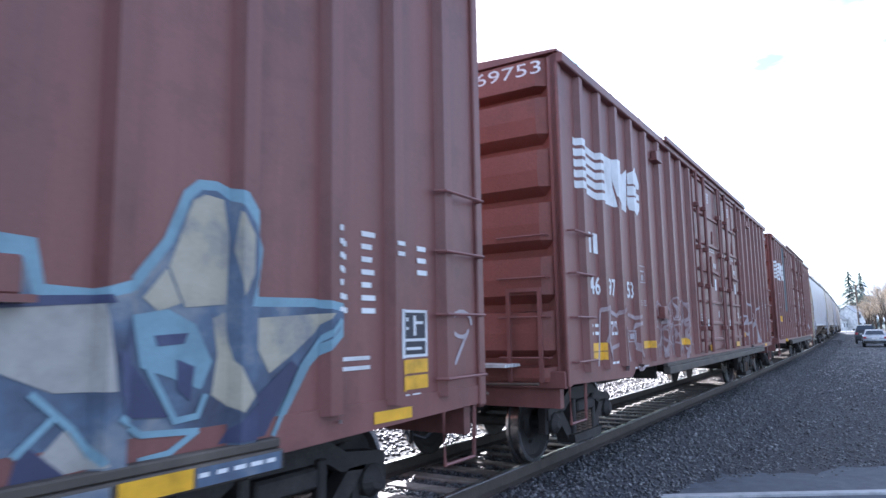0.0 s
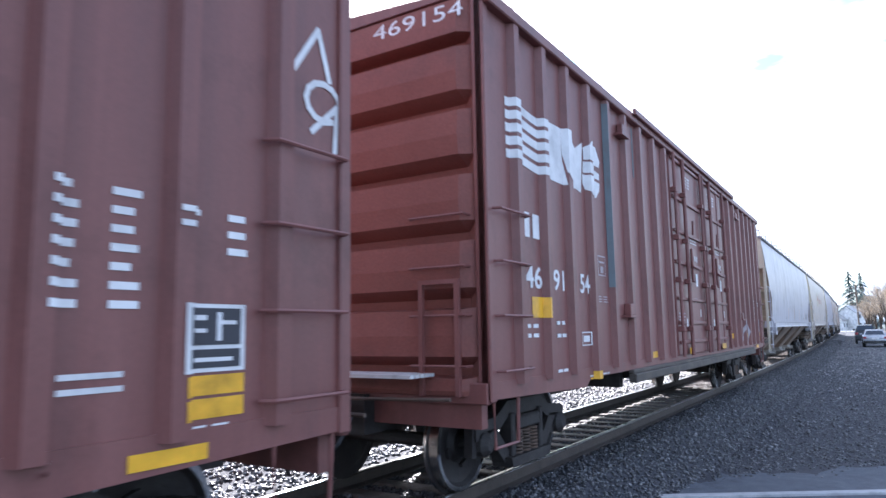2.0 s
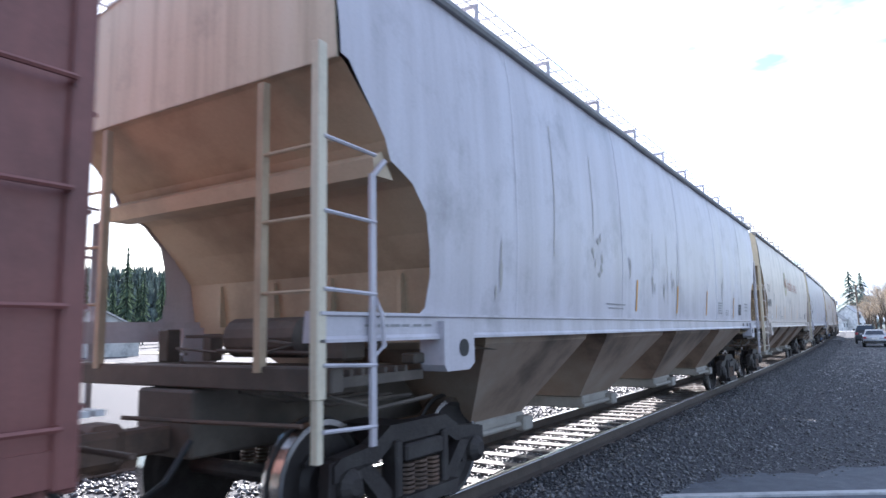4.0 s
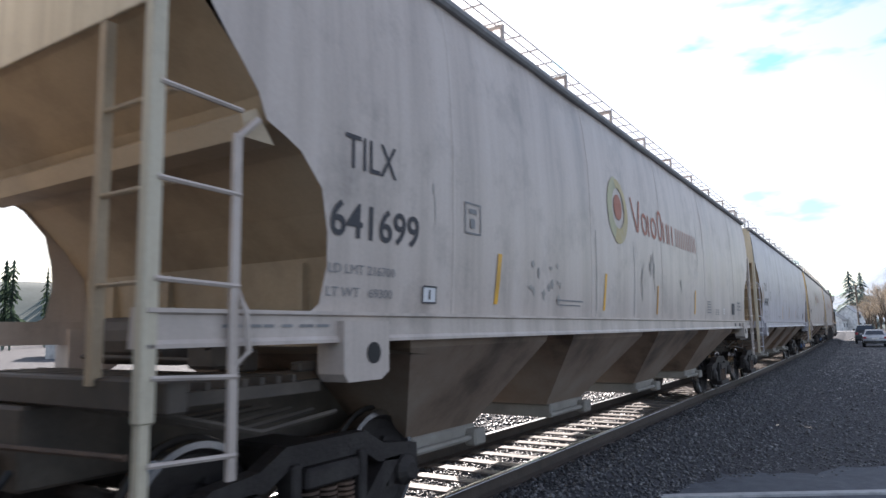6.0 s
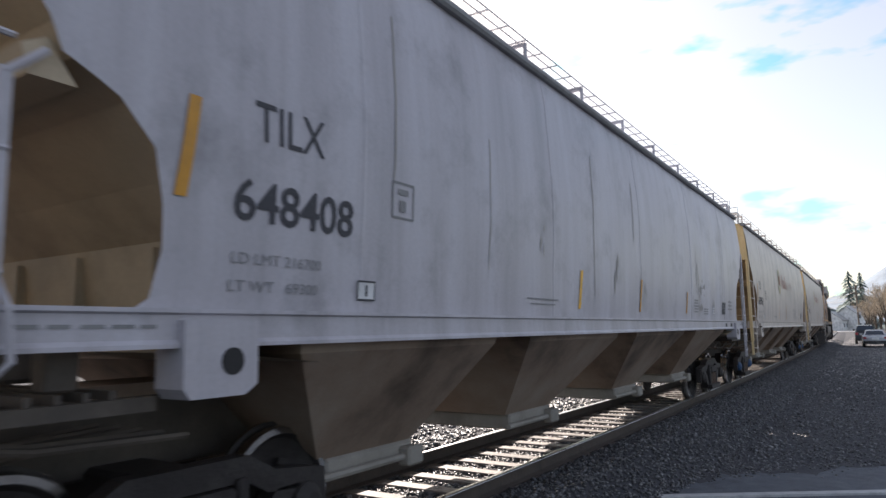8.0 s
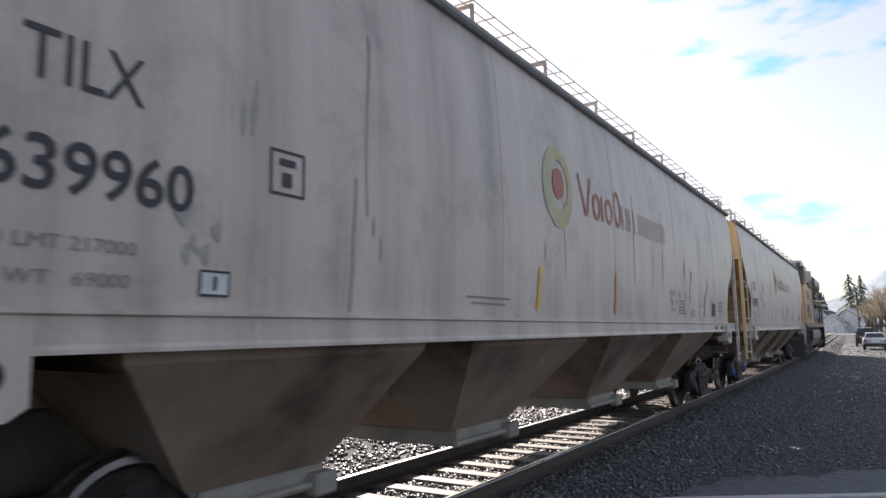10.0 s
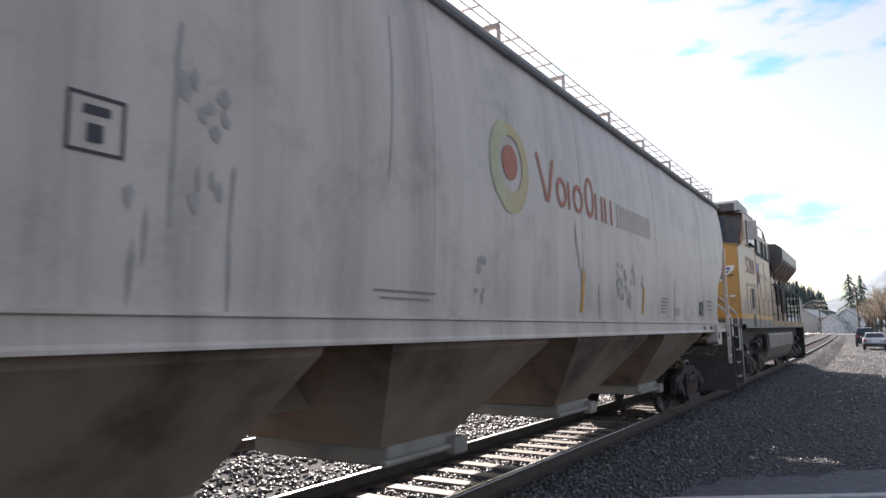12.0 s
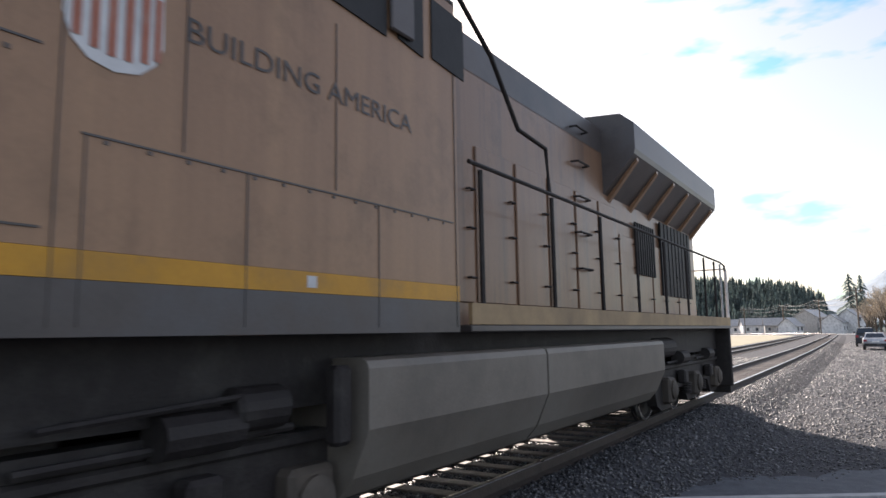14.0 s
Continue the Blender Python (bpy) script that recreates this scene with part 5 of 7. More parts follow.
    # running boards: bars on brackets, with end handholds
    for s in (-1, 1):
        bm = bmesh.new()
        for k in range(5):
            x = s * (1.03 + k * 0.105)
            box(bm, x - 0.004, x + 0.004, 1.0 + off, L - 1.0 + off, 4.584, 4.60)
        y = 1.0
        while y < L - 0.98:
            box(bm, *sorted((s * 1.0, s * 1.47)), y + off - 0.012, y + off + 0.012, 4.562, 4.574)
            y += 0.41
        rb = part("running_board", bm, RAILW, car, "open grating walkway on the roof")
        y = 1.1
        while y < L - 1.0:
            bm = bmesh.new()
            box(bm, *sorted((s * 1.42, s * 1.45)), y + off - 0.02, y + off + 0.02, 4.27, 4.56)
            box(bm, *sorted((s * 1.0, s * 1.42)), y + off - 0.02, y + off + 0.02, 4.53, 4.56)
            part("bracket", bm, paint, rb)
            y += 1.62
    for way, y0 in ((1, off), (-1, L + off)):
        bm = bmesh.new()
        for k in range(5):
            box(bm, -1.4, 1.4, *sorted((y0 + way * (0.56 + k * 0.09), y0 + way * (0.58 + k * 0.09))), 4.575, 4.60)
        for x in (-1.4, -0.5, 0.5, 1.4):
            box(bm, x - 0.012, x + 0.012, *sorted((y0 + way * 0.54, y0 + way * 1.0)), 4.56, 4.575)
        for s in (-1, 1):
            tube(bm, [(s * 1.40, y0 + way * 0.56, 4.30), (s * 1.42, y0 + way * 0.56, 4.72), (s * 0.8, y0 + way * 0.56, 4.72), (s * 0.8, y0 + way * 0.56, 4.58)], 0.014)
            box(bm, s * 1.40 - 0.02, s * 1.40 + 0.02, *sorted((y0 + way * 0.66, y0 + way * 0.70)), 4.26, 4.58)
        part("end_walkway", bm, RAILW, car, "grating walkway across the roof end")
    # four discharge pockets with gates
    bm = bmesh.new()
    box(bm, -1.46, 1.46, 2.66 + off, L - 2.66 + off, 1.50, 1.56)
    part("pocket_saddle", bm, HOPBOT, car, "dusty plate between the discharge pockets")
    for a, b, c in ((2.66, 5.08, 4.10), (5.76, 8.42, 7.06), (9.22, 12.0, 10.60), (12.90, 15.60, 14.08)):
        a, b, c = a + off, b + off, c + off
        bm = bmesh.new()
        t = [bm.verts.new(p) for p in ((1.485, a, 1.50), (1.485, b, 1.50), (-1.485, b, 1.50), (-1.485, a, 1.50))]
        u = [bm.verts.new(p) for p in ((1.465, a + 0.02, 1.43), (1.465, b - 0.02, 1.43), (-1.465, b - 0.02, 1.43), (-1.465, a + 0.02, 1.43))]
        w = [bm.verts.new(p) for p in ((0.80, c - 0.58, 0.62), (0.80, c + 0.58, 0.62), (-0.80, c + 0.58, 0.62), (-0.80, c - 0.58, 0.62))]
        for k in range(4):
            bm.faces.new((t[k], t[(k + 1) % 4], u[(k + 1) % 4], u[k]))
            bm.faces.new((u[k], u[(k + 1) % 4], w[(k + 1) % 4], w[k]))
        bm.faces.new(w)
        pk = part("discharge_pocket", bm, HOPBOT, car, "dusty sloping discharge pocket")
        bm = bmesh.new()
        box(bm, -0.81, 0.82, c - 0.50, c + 0.60, 0.45, 0.618, 0.02)
        part("discharge_gate", bm, GATE, pk, "pale steel discharge gate")
        bm = bmesh.new()
        tube(bm, [(0.86, c - 0.62, 0.50), (0.86, c + 0.66, 0.50)], 0.03, 8)
        box(bm, 0.80, 0.93, c + 0.40, c + 0.62, 0.42, 0.58, 0.02)
        part("gate_opener", bm, GATE, pk, "pale opening shaft of the gate")
    bm = bmesh.new()
    box(bm, -0.30, 0.30, 2.0 + off, L - 2.0 + off, 0.95, 1.25)
    part("centre_sill", bm, HOPBOT, car)
    for y in (2.26, L - 2.26):
        add_truck(car, y + off, CAPBLUE if seed in (4, 5) and y < 5 else None)
    # lettering and marks on the side
    zk = (1.72, 1.95, 2.15, 2.41, 2.60, 2.72, 2.86, 3.0, 3.12, 3.30, 3.5, 3.7, 3.9)
    skin = Skin(lambda y, z: hop_x(z) + dent(y - off, z, 1), knots=[off + k * 0.26 for k in range(72)], zknots=zk, lift=0.006)
    o = off
    m0 = o + {2: -0.30, 3: 0.08, 5: -0.03}.get(seed, 0.0)
    f0 = o - (0.14 if seed == 2 else 0.0)
    if marks:
        written(skin, "reporting_mark", "TILX", (2.11 + m0, 2.64 + m0, 2.59, 2.81), BLACKP, car)
        written(skin, "car_number", number, (1.98 + m0, 2.92 + m0, 2.14, 2.37), BLACKP, car, bold=0.012)
        written(skin, "load_limit", "LD LMT 217000" if seed == 4 else "LD LMT 216700", (1.98 + m0, 2.64 + m0, 1.915, 1.975), GREYP, car)
        written(skin, "light_weight", "LT WT   69000" if seed == 4 else "LT WT   69300", (1.97 + m0, 2.62 + m0, 1.77, 1.83), GREYP, car)
        painted(skin, "stencil_frame", [rect(3.40 + f0, 3.66 + f0, 2.575, 2.59), rect(3.40 + f0, 3.66 + f0, 2.33, 2.345), rect(3.40 + f0, 3.415 + f0, 2.33, 2.59), rect(3.645 + f0, 3.66 + f0, 2.33, 2.59), rect(3.49 + f0, 3.56 + f0, 2.38, 2.46), rect(3.47 + f0, 3.59 + f0, 2.50, 2.54)], BLACKP if seed > 3 else GREYP, car)
        painted(skin, "inspection_mark", [rect(2.98 + m0, 3.16 + m0, 1.75, 1.88)], WHITE, car)
        painted(skin, "inspection_frame", [rect(2.98 + m0, 3.16 + m0, 1.75, 1.762), rect(2.98 + m0, 3.16 + m0, 1.868, 1.88), rect(2.98 + m0, 2.99 + m0, 1.75, 1.88), rect(3.15 + m0, 3.16 + m0, 1.75, 1.88), rect(3.06 + m0, 3.08 + m0, 1.78, 1.85)], BLACKP, car, 0.0095)
        fb = bmesh.new()
        for t, z in (("TILX", 4.16), (number, 4.01)):
            for f in lettering(t, 0, 1, 0, 1):
                fb.faces.new([fb.verts.new((0.80 + u * (0.36 if t == "TILX" else 0.52), off + 0.638, z + v * 0.105)) for u, v in f])
        part("end_number", fb, BLACKP, car, "black stencilled number on the end")
    if brand:
        c = o + (7.15 if seed == 2 else 7.42)
        painted(skin, "emblem_outer", [arc(c, 3.09, 0.40, 0.43, 100, 250, 14) + arc(c + 0.02, 3.10, 0.24, 0.27, 250, 100, 14)], SUNG, car, label="faded green half of a round emblem")
        painted(skin, "emblem_outer", [arc(c, 3.06, 0.39, 0.43, -112, 104, 16) + arc(c + 0.02, 3.10, 0.23, 0.27, 104, -112, 16)], SUNY, car, label="faded yellow half of a round emblem")
        painted(skin, "emblem_centre", [arc(c, 3.11, 0.155, 0.17, 0, 360, 18)[:-1]], REDP, car, label="faded red disc")
        # a faded name, shown as thin plain strokes, rings and arches
        wide = {2: 1.02, 4: 0.96, 5: 1.04}[seed]
        y0, z0 = c + 0.58, 2.89

        def ring(y, w, h, a0=20, a1=340):
            return arc(y + w / 2, z0 + h / 2, w / 2, h / 2, a0, a1, 12)
        forms = [[(0.02, 0.44), (0.20, 0.0)], [(0.40, 0.44), (0.24, 0.0)], ring(0.47, 0.22, 0.28, 0, 360), [(0.78, 0.0), (0.78, 0.28)], ring(0.92, 0.24, 0.28, 0, 360), ring(1.28, 0.23, 0.44, 0, 360)]
        forms += [[(y, 0.0), (y, 0.29)] for y in (1.60, 1.80, 1.92, 2.12)] + [[(2.36 + k * 0.125, 0.0), (2.36 + k * 0.125, 0.29)] for k in range(12)]
        for k, form in enumerate(forms):
            bm = bmesh.new()
            ringed = k in (2, 4, 5)
            skin.stroke(bm, [(y0 + y * wide, z if ringed else z0 + z) for y, z in form], 0.052 if k < 10 else 0.034)
            part("name_stroke", bm, REDF if (k > 9 and seed != 2) or (seed == 4 and k > 5) else REDP, car, "faded red letter-high stroke")
    strips = {1: ((6.78, 1.77, 2.20, OCHRE), (9.0, 1.77, 2.22, OCHRE), (11.30, 1.76, 2.23, OCHRE), (14.2, 1.73, 2.19, OCHRE)),
              2: ((3.83, 1.77, 2.21, REFLECT), (6.60, 1.76, 2.21, REFLECT), (8.93, 1.74, 2.17, OCHRE), (11.42, 1.77, 2.2, REFLECT)),
              3: ((1.78, 2.21, 2.72, OCHRE), (6.90, 1.77, 2.20, REFLECT), (9.18, 1.77, 2.22, OCHRE), (11.9, 1.78, 2.15, OCHRE)),
              4: ((1.78, 2.21, 2.72, OCHRE), (6.90, 1.77, 2.19, REFLECT), (9.19, 1.77, 2.28, OCHRE), (14.41, 1.77, 2.22, SUNY)),
              5: ((1.78, 2.21, 2.72, OCHRE), (9.17, 1.76, 2.24, OCHRE), (11.48, 1.77, 2.16, OCHRE))}[seed]
    for a, z0, z1, m in strips:
        painted(skin, "reflector", [[(a - 0.075 + o, z0), (a - 0.005 + o, z0), (a + 0.06 + o, z1), (a - 0.01 + o, z1)]], m, car, label="worn orange reflective strip")
    e = L + o
    p0 = e - (0.14 if seed == 1 else 0.0)
    n0 = o + {2: 0.0, 5: 0.33}.get(seed, 0.42)
    painted(skin, "placard", [rect(-3.42 + p0, -3.08 + p0, 1.80, 2.06)], BLACKP, car, label="black stencilled panel")
    painted(skin, "placard_line", [rect(-3.415 + p0, -3.085 + p0, 1.925, 1.94), rect(-3.26 + p0, -3.245 + p0, 1.805, 2.055), rect(-3.42 + p0, -3.08 + p0, 2.045, 2.06), rect(-3.42 + p0, -3.08 + p0, 1.80, 1.812), rect(-3.38 + p0, -3.30 + p0, 1.97, 2.0), rect(-3.21 + p0, -3.12 + p0, 1.86, 1.885)], GREYP, car, 0.0095)
    for block in (bars(-2.75 + e, -2.25 + e, 1.86, 2.10, 3, seed, 3), bars(-6.0 + e, -5.55 + e, 1.78, 2.04, 5, seed + 1, 1), bars(-5.2 + e, -4.82 + e, 1.76, 1.89, 3, seed + 2, 2), [rect(5.1 + n0, 5.84 + n0, 1.838, 1.853), rect(5.18 + n0, 5.76 + n0, 1.79, 1.803)]):
        painted(skin, "data_stencil", block, GREYP, car)
    painted(skin, "white_stencil", bars((-4.60 if seed == 1 else -4.40) + e, (-4.36 if seed == 1 else -4.15) + e, 1.78, 1.92, 3, seed + 2, 1), WHITE, car)
    sill = Skin(lambda y, z: 1.586, lift=0.004)
    painted(sill, "sill_stencil", bars(0.9 + o, 1.7 + o, 1.56, 1.60, 1, seed, 6) + bars(-1.7 + e, -0.9 + e, 1.56, 1.60, 1, seed, 6), GREYP, car)
    painted(sill, "sill_plate", [rect(-2.62 + e, -2.40 + e, 1.54, 1.61), rect(-3.2 + e, -3.02 + e, 1.54, 1.61)], BLACKP, car)
    # dark rub and rust marks
    bm = bmesh.new()
    for k in range(7):
        y, z = rnd.uniform(2.5, 16.0) + o, rnd.uniform(1.95, 3.0)
        for j in range(rnd.randrange(2, 6)):
            h, w = rnd.uniform(0.08, 0.34), rnd.uniform(0.008, 0.05)
            y += rnd.uniform(-0.09, 0.09)
            skin.paint(bm, [(y, z - h), (y + w * 0.8, z - h * 0.75), (y + w, z - h * 0.3), (y + w * 0.4, z), (y - w * 0.3, z - h * 0.35)], 0.003)
            z -= h * rnd.uniform(-0.2, 0.8)
            if z < 1.9:
                break
    for y0, y1, z0, z1, n in {4: ((2.75, 3.05, 1.95, 2.2, 9), (11.8, 12.9, 1.8, 2.2, 16)), 5: ((10.3, 11.05, 1.95, 2.43, 34), (6.75, 6.9, 1.85, 2.2, 8), (3.9, 4.2, 2.2, 2.9, 18)), 2: ((4.3, 5.2, 1.85, 2.25, 14),), 3: ((12.8, 13.3, 1.9, 2.5, 12),), 1: ((5.0, 5.4, 2.2, 2.7, 10),)}[seed]:
        for k in range(n):
            y, z, h, w = rnd.uniform(y0, y1) + o, rnd.uniform(z0, z1), rnd.uniform(0.03, 0.11), rnd.uniform(0.02, 0.08)
            skin.paint(bm, [(y, z), (y + w * 0.6, z + h * 0.2), (y + w, z - h * 0.4), (y + w * 0.7, z - h), (y + w * 0.1, z - h * 0.8), (y - w * 0.2, z - h * 0.4)], 0.003)
    # long wavering rub streaks down the sheet
    for k in range(8 if seed in (1, 3, 4) else 5):
        y, z1 = rnd.uniform(1.9, 16.4) + o, rnd.uniform(2.3, 3.9)
        z = z1
        w = rnd.uniform(0.012, 0.03)
        low = max(1.75, z1 - rnd.uniform(0.5, 1.7))
        while z > low:
            zn = z - rnd.uniform(0.12, 0.25)
            yn, wn2 = y + rnd.uniform(-0.02, 0.012), w * rnd.uniform(0.5, 1.3)
            skin.paint(bm, [(y, z), (y + w, z), (yn + wn2, zn), (yn, zn)], 0.003)
            y, z = yn, zn
    tagged(part("scrape_mark", bm, SCRAPE, car, "grey scrape marks"), kind="stuff")
    return car


hops = [hopper("pale blue-grey covered hopper with rust-streaked sides", "641660", BLUEHOP, CREAM, 1, brand=False, marks=False),
        hopper("pale grey covered hopper with a faded red and yellow emblem", "641699", GREYHOP, CREAM, 2),
        hopper("blue-grey covered hopper with black lettering and a cream end", "648408", BLUEHOP, CREAM, 3, brand=False),
        hopper("stained pale grey covered hopper with a faded emblem", "639960", GREYHOP, YELLOWEND, 4),
        hopper("pale grey covered hopper with a yellowed end and faded emblem", "639933", GREYHOP, YELLOWEND, 5)]
for k, h in enumerate(hops):
    MOVING.append((h, JOINT["CD"] + HOP_L * (k + 0.5), HOP_L - 4.52))


# ---------------------------------------------------------------- locomotive
LOCO_L = 21.5


def locomotive():
    car = tagged(new("locomotive"), "yellow and grey diesel locomotive with winged emblem on its nose", "locomotive")
    o = -LOCO_L / 2
    W = 1.55

    def Y(v):
        return v + o
    # underframe and walkway
    bm = bmesh.new()
    box(bm, -1.2, 1.2, Y(0.9), Y(19.5), 1.10, 1.56)
    part("underframe", bm, IRON, car, "sooty underframe")
    bm = bmesh.new()
    box(bm, -1.52, 1.52, Y(7.9), Y(19.5), 1.56, 1.62, 0.008)
    part("walkway", bm, LOCOG, car)
    for s in (-1, 1):
        bm = bmesh.new()
        box(bm, *sorted((s * 1.49, s * 1.525)), Y(7.9), Y(19.5), 1.622, 1.80)
        part("walkway_edge", bm, YELLOWEND, car, "grimy faded yellow sill stripe")
    # nose and cab body: plan outline of the wide nose, full side to the equipment cab
    plan = [(-W, 1.38), (-0.80, 1.14), (-0.15, 0.93), (0.15, 0.93), (0.80, 1.14), (W, 1.38)]
    bm = bmesh.new()
    low = [bm.verts.new((x, Y(y), 1.92)) for x, y in plan]
    top = [bm.verts.new((x * 0.985, Y(y + 0.05), 3.92 - 0.22 * abs(x))) for x, y in plan]
    ridge = [bm.verts.new((x * 0.95, Y(2.25), 3.98 - 0.14 * abs(x))) for x, y in plan]
    for k in range(5):
        bm.faces.new((low[k], low[k + 1], top[k + 1], top[k]))
        bm.faces.new((top[k], top[k + 1], ridge[k + 1], ridge[k]))
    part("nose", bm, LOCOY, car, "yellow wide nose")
    for z0, z1, m, nm, lb, grow in ((1.80, 1.925, STRIPEY, "nose_stripe", "bright yellow stripe", 0.012), (1.56, 1.80, LOCOG, "nose_skirt", "grey lower band", 0.006)):
        bm = bmesh.new()
        a = [bm.verts.new((x * (1 + grow / 2), Y(y - grow), z0)) for x, y in plan]
        b = [bm.verts.new((x * (1 + grow / 2), Y(y - grow), z1)) for x, y in plan]
        for k in range(5):
            bm.faces.new((a[k], a[k + 1], b[k + 1], b[k]))
        part(nm, bm, m, car, lb)
    side = [(1.38, 1.925), (7.66, 1.925), (7.66, 4.30), (4.55, 4.30), (4.55, 4.70), (2.72, 4.70), (2.47, 4.16), (2.28, 3.76), (1.43, 3.57)]
    for s in (-1, 1):
        bm = bmesh.new()
        prism(bm, [(Y(y), z) for y, z in side], *sorted((s * (W - 0.05), s * W)))
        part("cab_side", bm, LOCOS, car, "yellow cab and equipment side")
        bm = bmesh.new()
        prism(bm, [(Y(1.38), 1.80), (Y(7.66), 1.80), (Y(7.66), 1.923), (Y(1.38), 1.923)], *sorted((s * (W - 0.04), s * (W + 0.004))))
        part("side_stripe", bm, STRIPEY, car, "yellow stripe along the sill")
        bm = bmesh.new()
        prism(bm, [(Y(1.38), 1.66), (Y(1.90), 1.66), (Y(2.04), 1.56), (Y(7.66), 1.56), (Y(7.66), 1.798), (Y(1.38), 1.798)], *sorted((s * (W - 0.045), s * (W + 0.002))))
        part("side_skirt", bm, LOCOG, car, "grey lower band along the sill")
        # seams, doors, grilles
        bm = bmesh.new()
        x0, x1 = sorted((s * (W - 0.001), s * (W + 0.007)))
        for y0, y1, z in ((2.47, 4.42, 2.755), (2.5, 3.9, 2.715), (4.6, 7.58, 2.42), (3.1, 4.45, 1.995)):
            box(bm, x0, x1, Y(y0), Y(y1), z, z + 0.010)
        for y, z0, z1 in ((4.50, 1.6, 4.2), (4.62, 1.6, 2.42), (5.5, 1.6, 2.42), (6.63, 1.6, 2.42), (2.5, 1.95, 2.71), (3.0, 1.95, 2.6), (3.95, 1.95, 2.7), (7.62, 1.6, 4.2), (5.1, 2.45, 3.45), (6.2, 2.45, 3.55)):
            box(bm, x0, x1, Y(y) - 0.003, Y(y) + 0.003, z0, z1)
        for k in range(14):
            y = 4.7 + k * 0.21
            box(bm, x0, x1, Y(y), Y(y) + 0.02, 2.395, 2.414)
            if k < 9:
                box(bm, x0, x1, Y(2.6 + k * 0.21), Y(2.62 + k * 0.21), 2.69, 2.71)
        part("panel_seam", bm, LOCOG, car, "dark panel seams and drip rails")
        bm = bmesh.new()
        box(bm, x0, x1, Y(3.30), Y(3.75), 2.08, 2.63)
        box(bm, x0, x1, Y(3.42), Y(3.78), 1.60, 1.92)
        part("side_grille", bm, BLACKM, car, "black louvred grille")
        # cab window
        bm = bmesh.new()
        box(bm, *sorted((s * (W - 0.02), s * (W + 0.02))), Y(3.10), Y(4.36), 3.84, 4.50, 0.02)
        wf = part("window_frame", bm, LOCOG, car)
        for y0, y1 in ((3.16, 3.70), (3.75, 4.30)):
            bm = bmesh.new()
            box(bm, *sorted((s * (W + 0.021), s * (W + 0.026))), Y(y0), Y(y1), 3.90, 4.45)
            part("pane", bm, GLASSD, wf, "dark reflecting cab window")
        bm = bmesh.new()
        box(bm, *sorted((s * (W + 0.02), s * (W + 0.10))), Y(3.14), Y(3.98), 3.80, 3.84, 0.01)
        part("arm_rest", bm, BLACKM, wf)
        bm = bmesh.new()
        box(bm, *sorted((s * (W + 0.05), s * (W + 0.28))), Y(3.03), Y(3.06), 3.92, 4.44, 0.01)
        part("mirror", bm, RAILW, car, "side mirror with pale back")
        # upper openings of the equipment cab
        bm = bmesh.new()
        for y0, y1 in ((4.72, 5.18), (5.34, 5.95), (6.08, 6.72), (6.86, 7.18), (7.30, 7.78)):
            prism(bm, [(Y(y0), 3.70), (Y(y1), 3.66), (Y(y1), 4.18), (Y(y0), 4.20)], *sorted((s * (W + 0.001), s * (W + 0.014))))
        part("intake_opening", bm, BLACKM, car, "dark intake openings under the roof")
        for y0, y1 in ((4.70, 5.25), (5.98, 6.14), (6.74, 7.02)):
            bm = bmesh.new()
            box(bm, *sorted((s * (W + 0.014), s * (W + 0.05))), Y(y0), Y(y1), 3.72, 4.16, 0.012)
            part("intake_panel", bm, LOCOG, car)
        # long hood
        hw = 0.93
        bm = bmesh.new()
        prism(bm, [(Y(7.66), 1.622), (Y(18.9), 1.622), (Y(18.9), 4.30), (Y(7.66), 4.30)], *sorted((s * (hw - 0.05), s * hw)))
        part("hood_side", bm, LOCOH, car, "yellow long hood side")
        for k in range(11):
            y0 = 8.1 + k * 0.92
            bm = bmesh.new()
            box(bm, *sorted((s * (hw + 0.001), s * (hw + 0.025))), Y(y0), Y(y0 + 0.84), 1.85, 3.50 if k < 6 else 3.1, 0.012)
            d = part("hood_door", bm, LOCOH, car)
            bm = bmesh.new()
            for z in (2.1, 2.6, 3.0):
                tube(bm, [(s * (hw + 0.02), Y(y0 + 0.70), z), (s * (hw + 0.07), Y(y0 + 0.70), z), (s * (hw + 0.07), Y(y0 + 0.80), z), (s * (hw + 0.02), Y(y0 + 0.80), z)], 0.011, 5)
            part("latch", bm, IRON, d)
        for y0, y1, z0, z1 in ((14.4, 15.6, 2.5, 3.4), (16.0, 18.4, 2.2, 3.6)):
            for k in range(9):
                y = y0 + (y1 - y0) * k / 9
                bm = bmesh.new()
                box(bm, *sorted((s * (hw + 0.026), s * (hw + 0.06))), Y(y), Y(y + (y1 - y0) / 9 - 0.07), z0, z1)
                part("radiator_screen", bm, BLACKM, car, "dark radiator screen")
        # flared radiator wing
        bm = bmesh.new()
        prism_y(bm, [(s * 0.90, 3.62), (s * 1.44, 4.22), (s * 1.46, 4.30), (s * 1.46, 4.70), (s * 1.25, 4.88), (s * 0.4, 4.95), (s * 0.4, 4.2), (s * 0.90, 4.2)], Y(13.0), Y(19.0))
        wing = part("radiator_wing", bm, LOCOG, car, "flared grey radiator housing")
        bm = bmesh.new()
        for k in range(6):
            y = 13.2 + k * 1.1
            prism_y(bm, [(s * 0.93, 3.55), (s * 1.42, 4.15), (s * 1.42, 4.22), (s * 0.93, 3.66)], Y(y), Y(y + 0.10))
        part("wing_gusset", bm, LOCOS, wing)
        # handrail along the walkway
        posts = [8.15, 9.7, 11.2, 12.7, 14.2, 15.7, 17.2, 18.2, 18.85, 19.4]
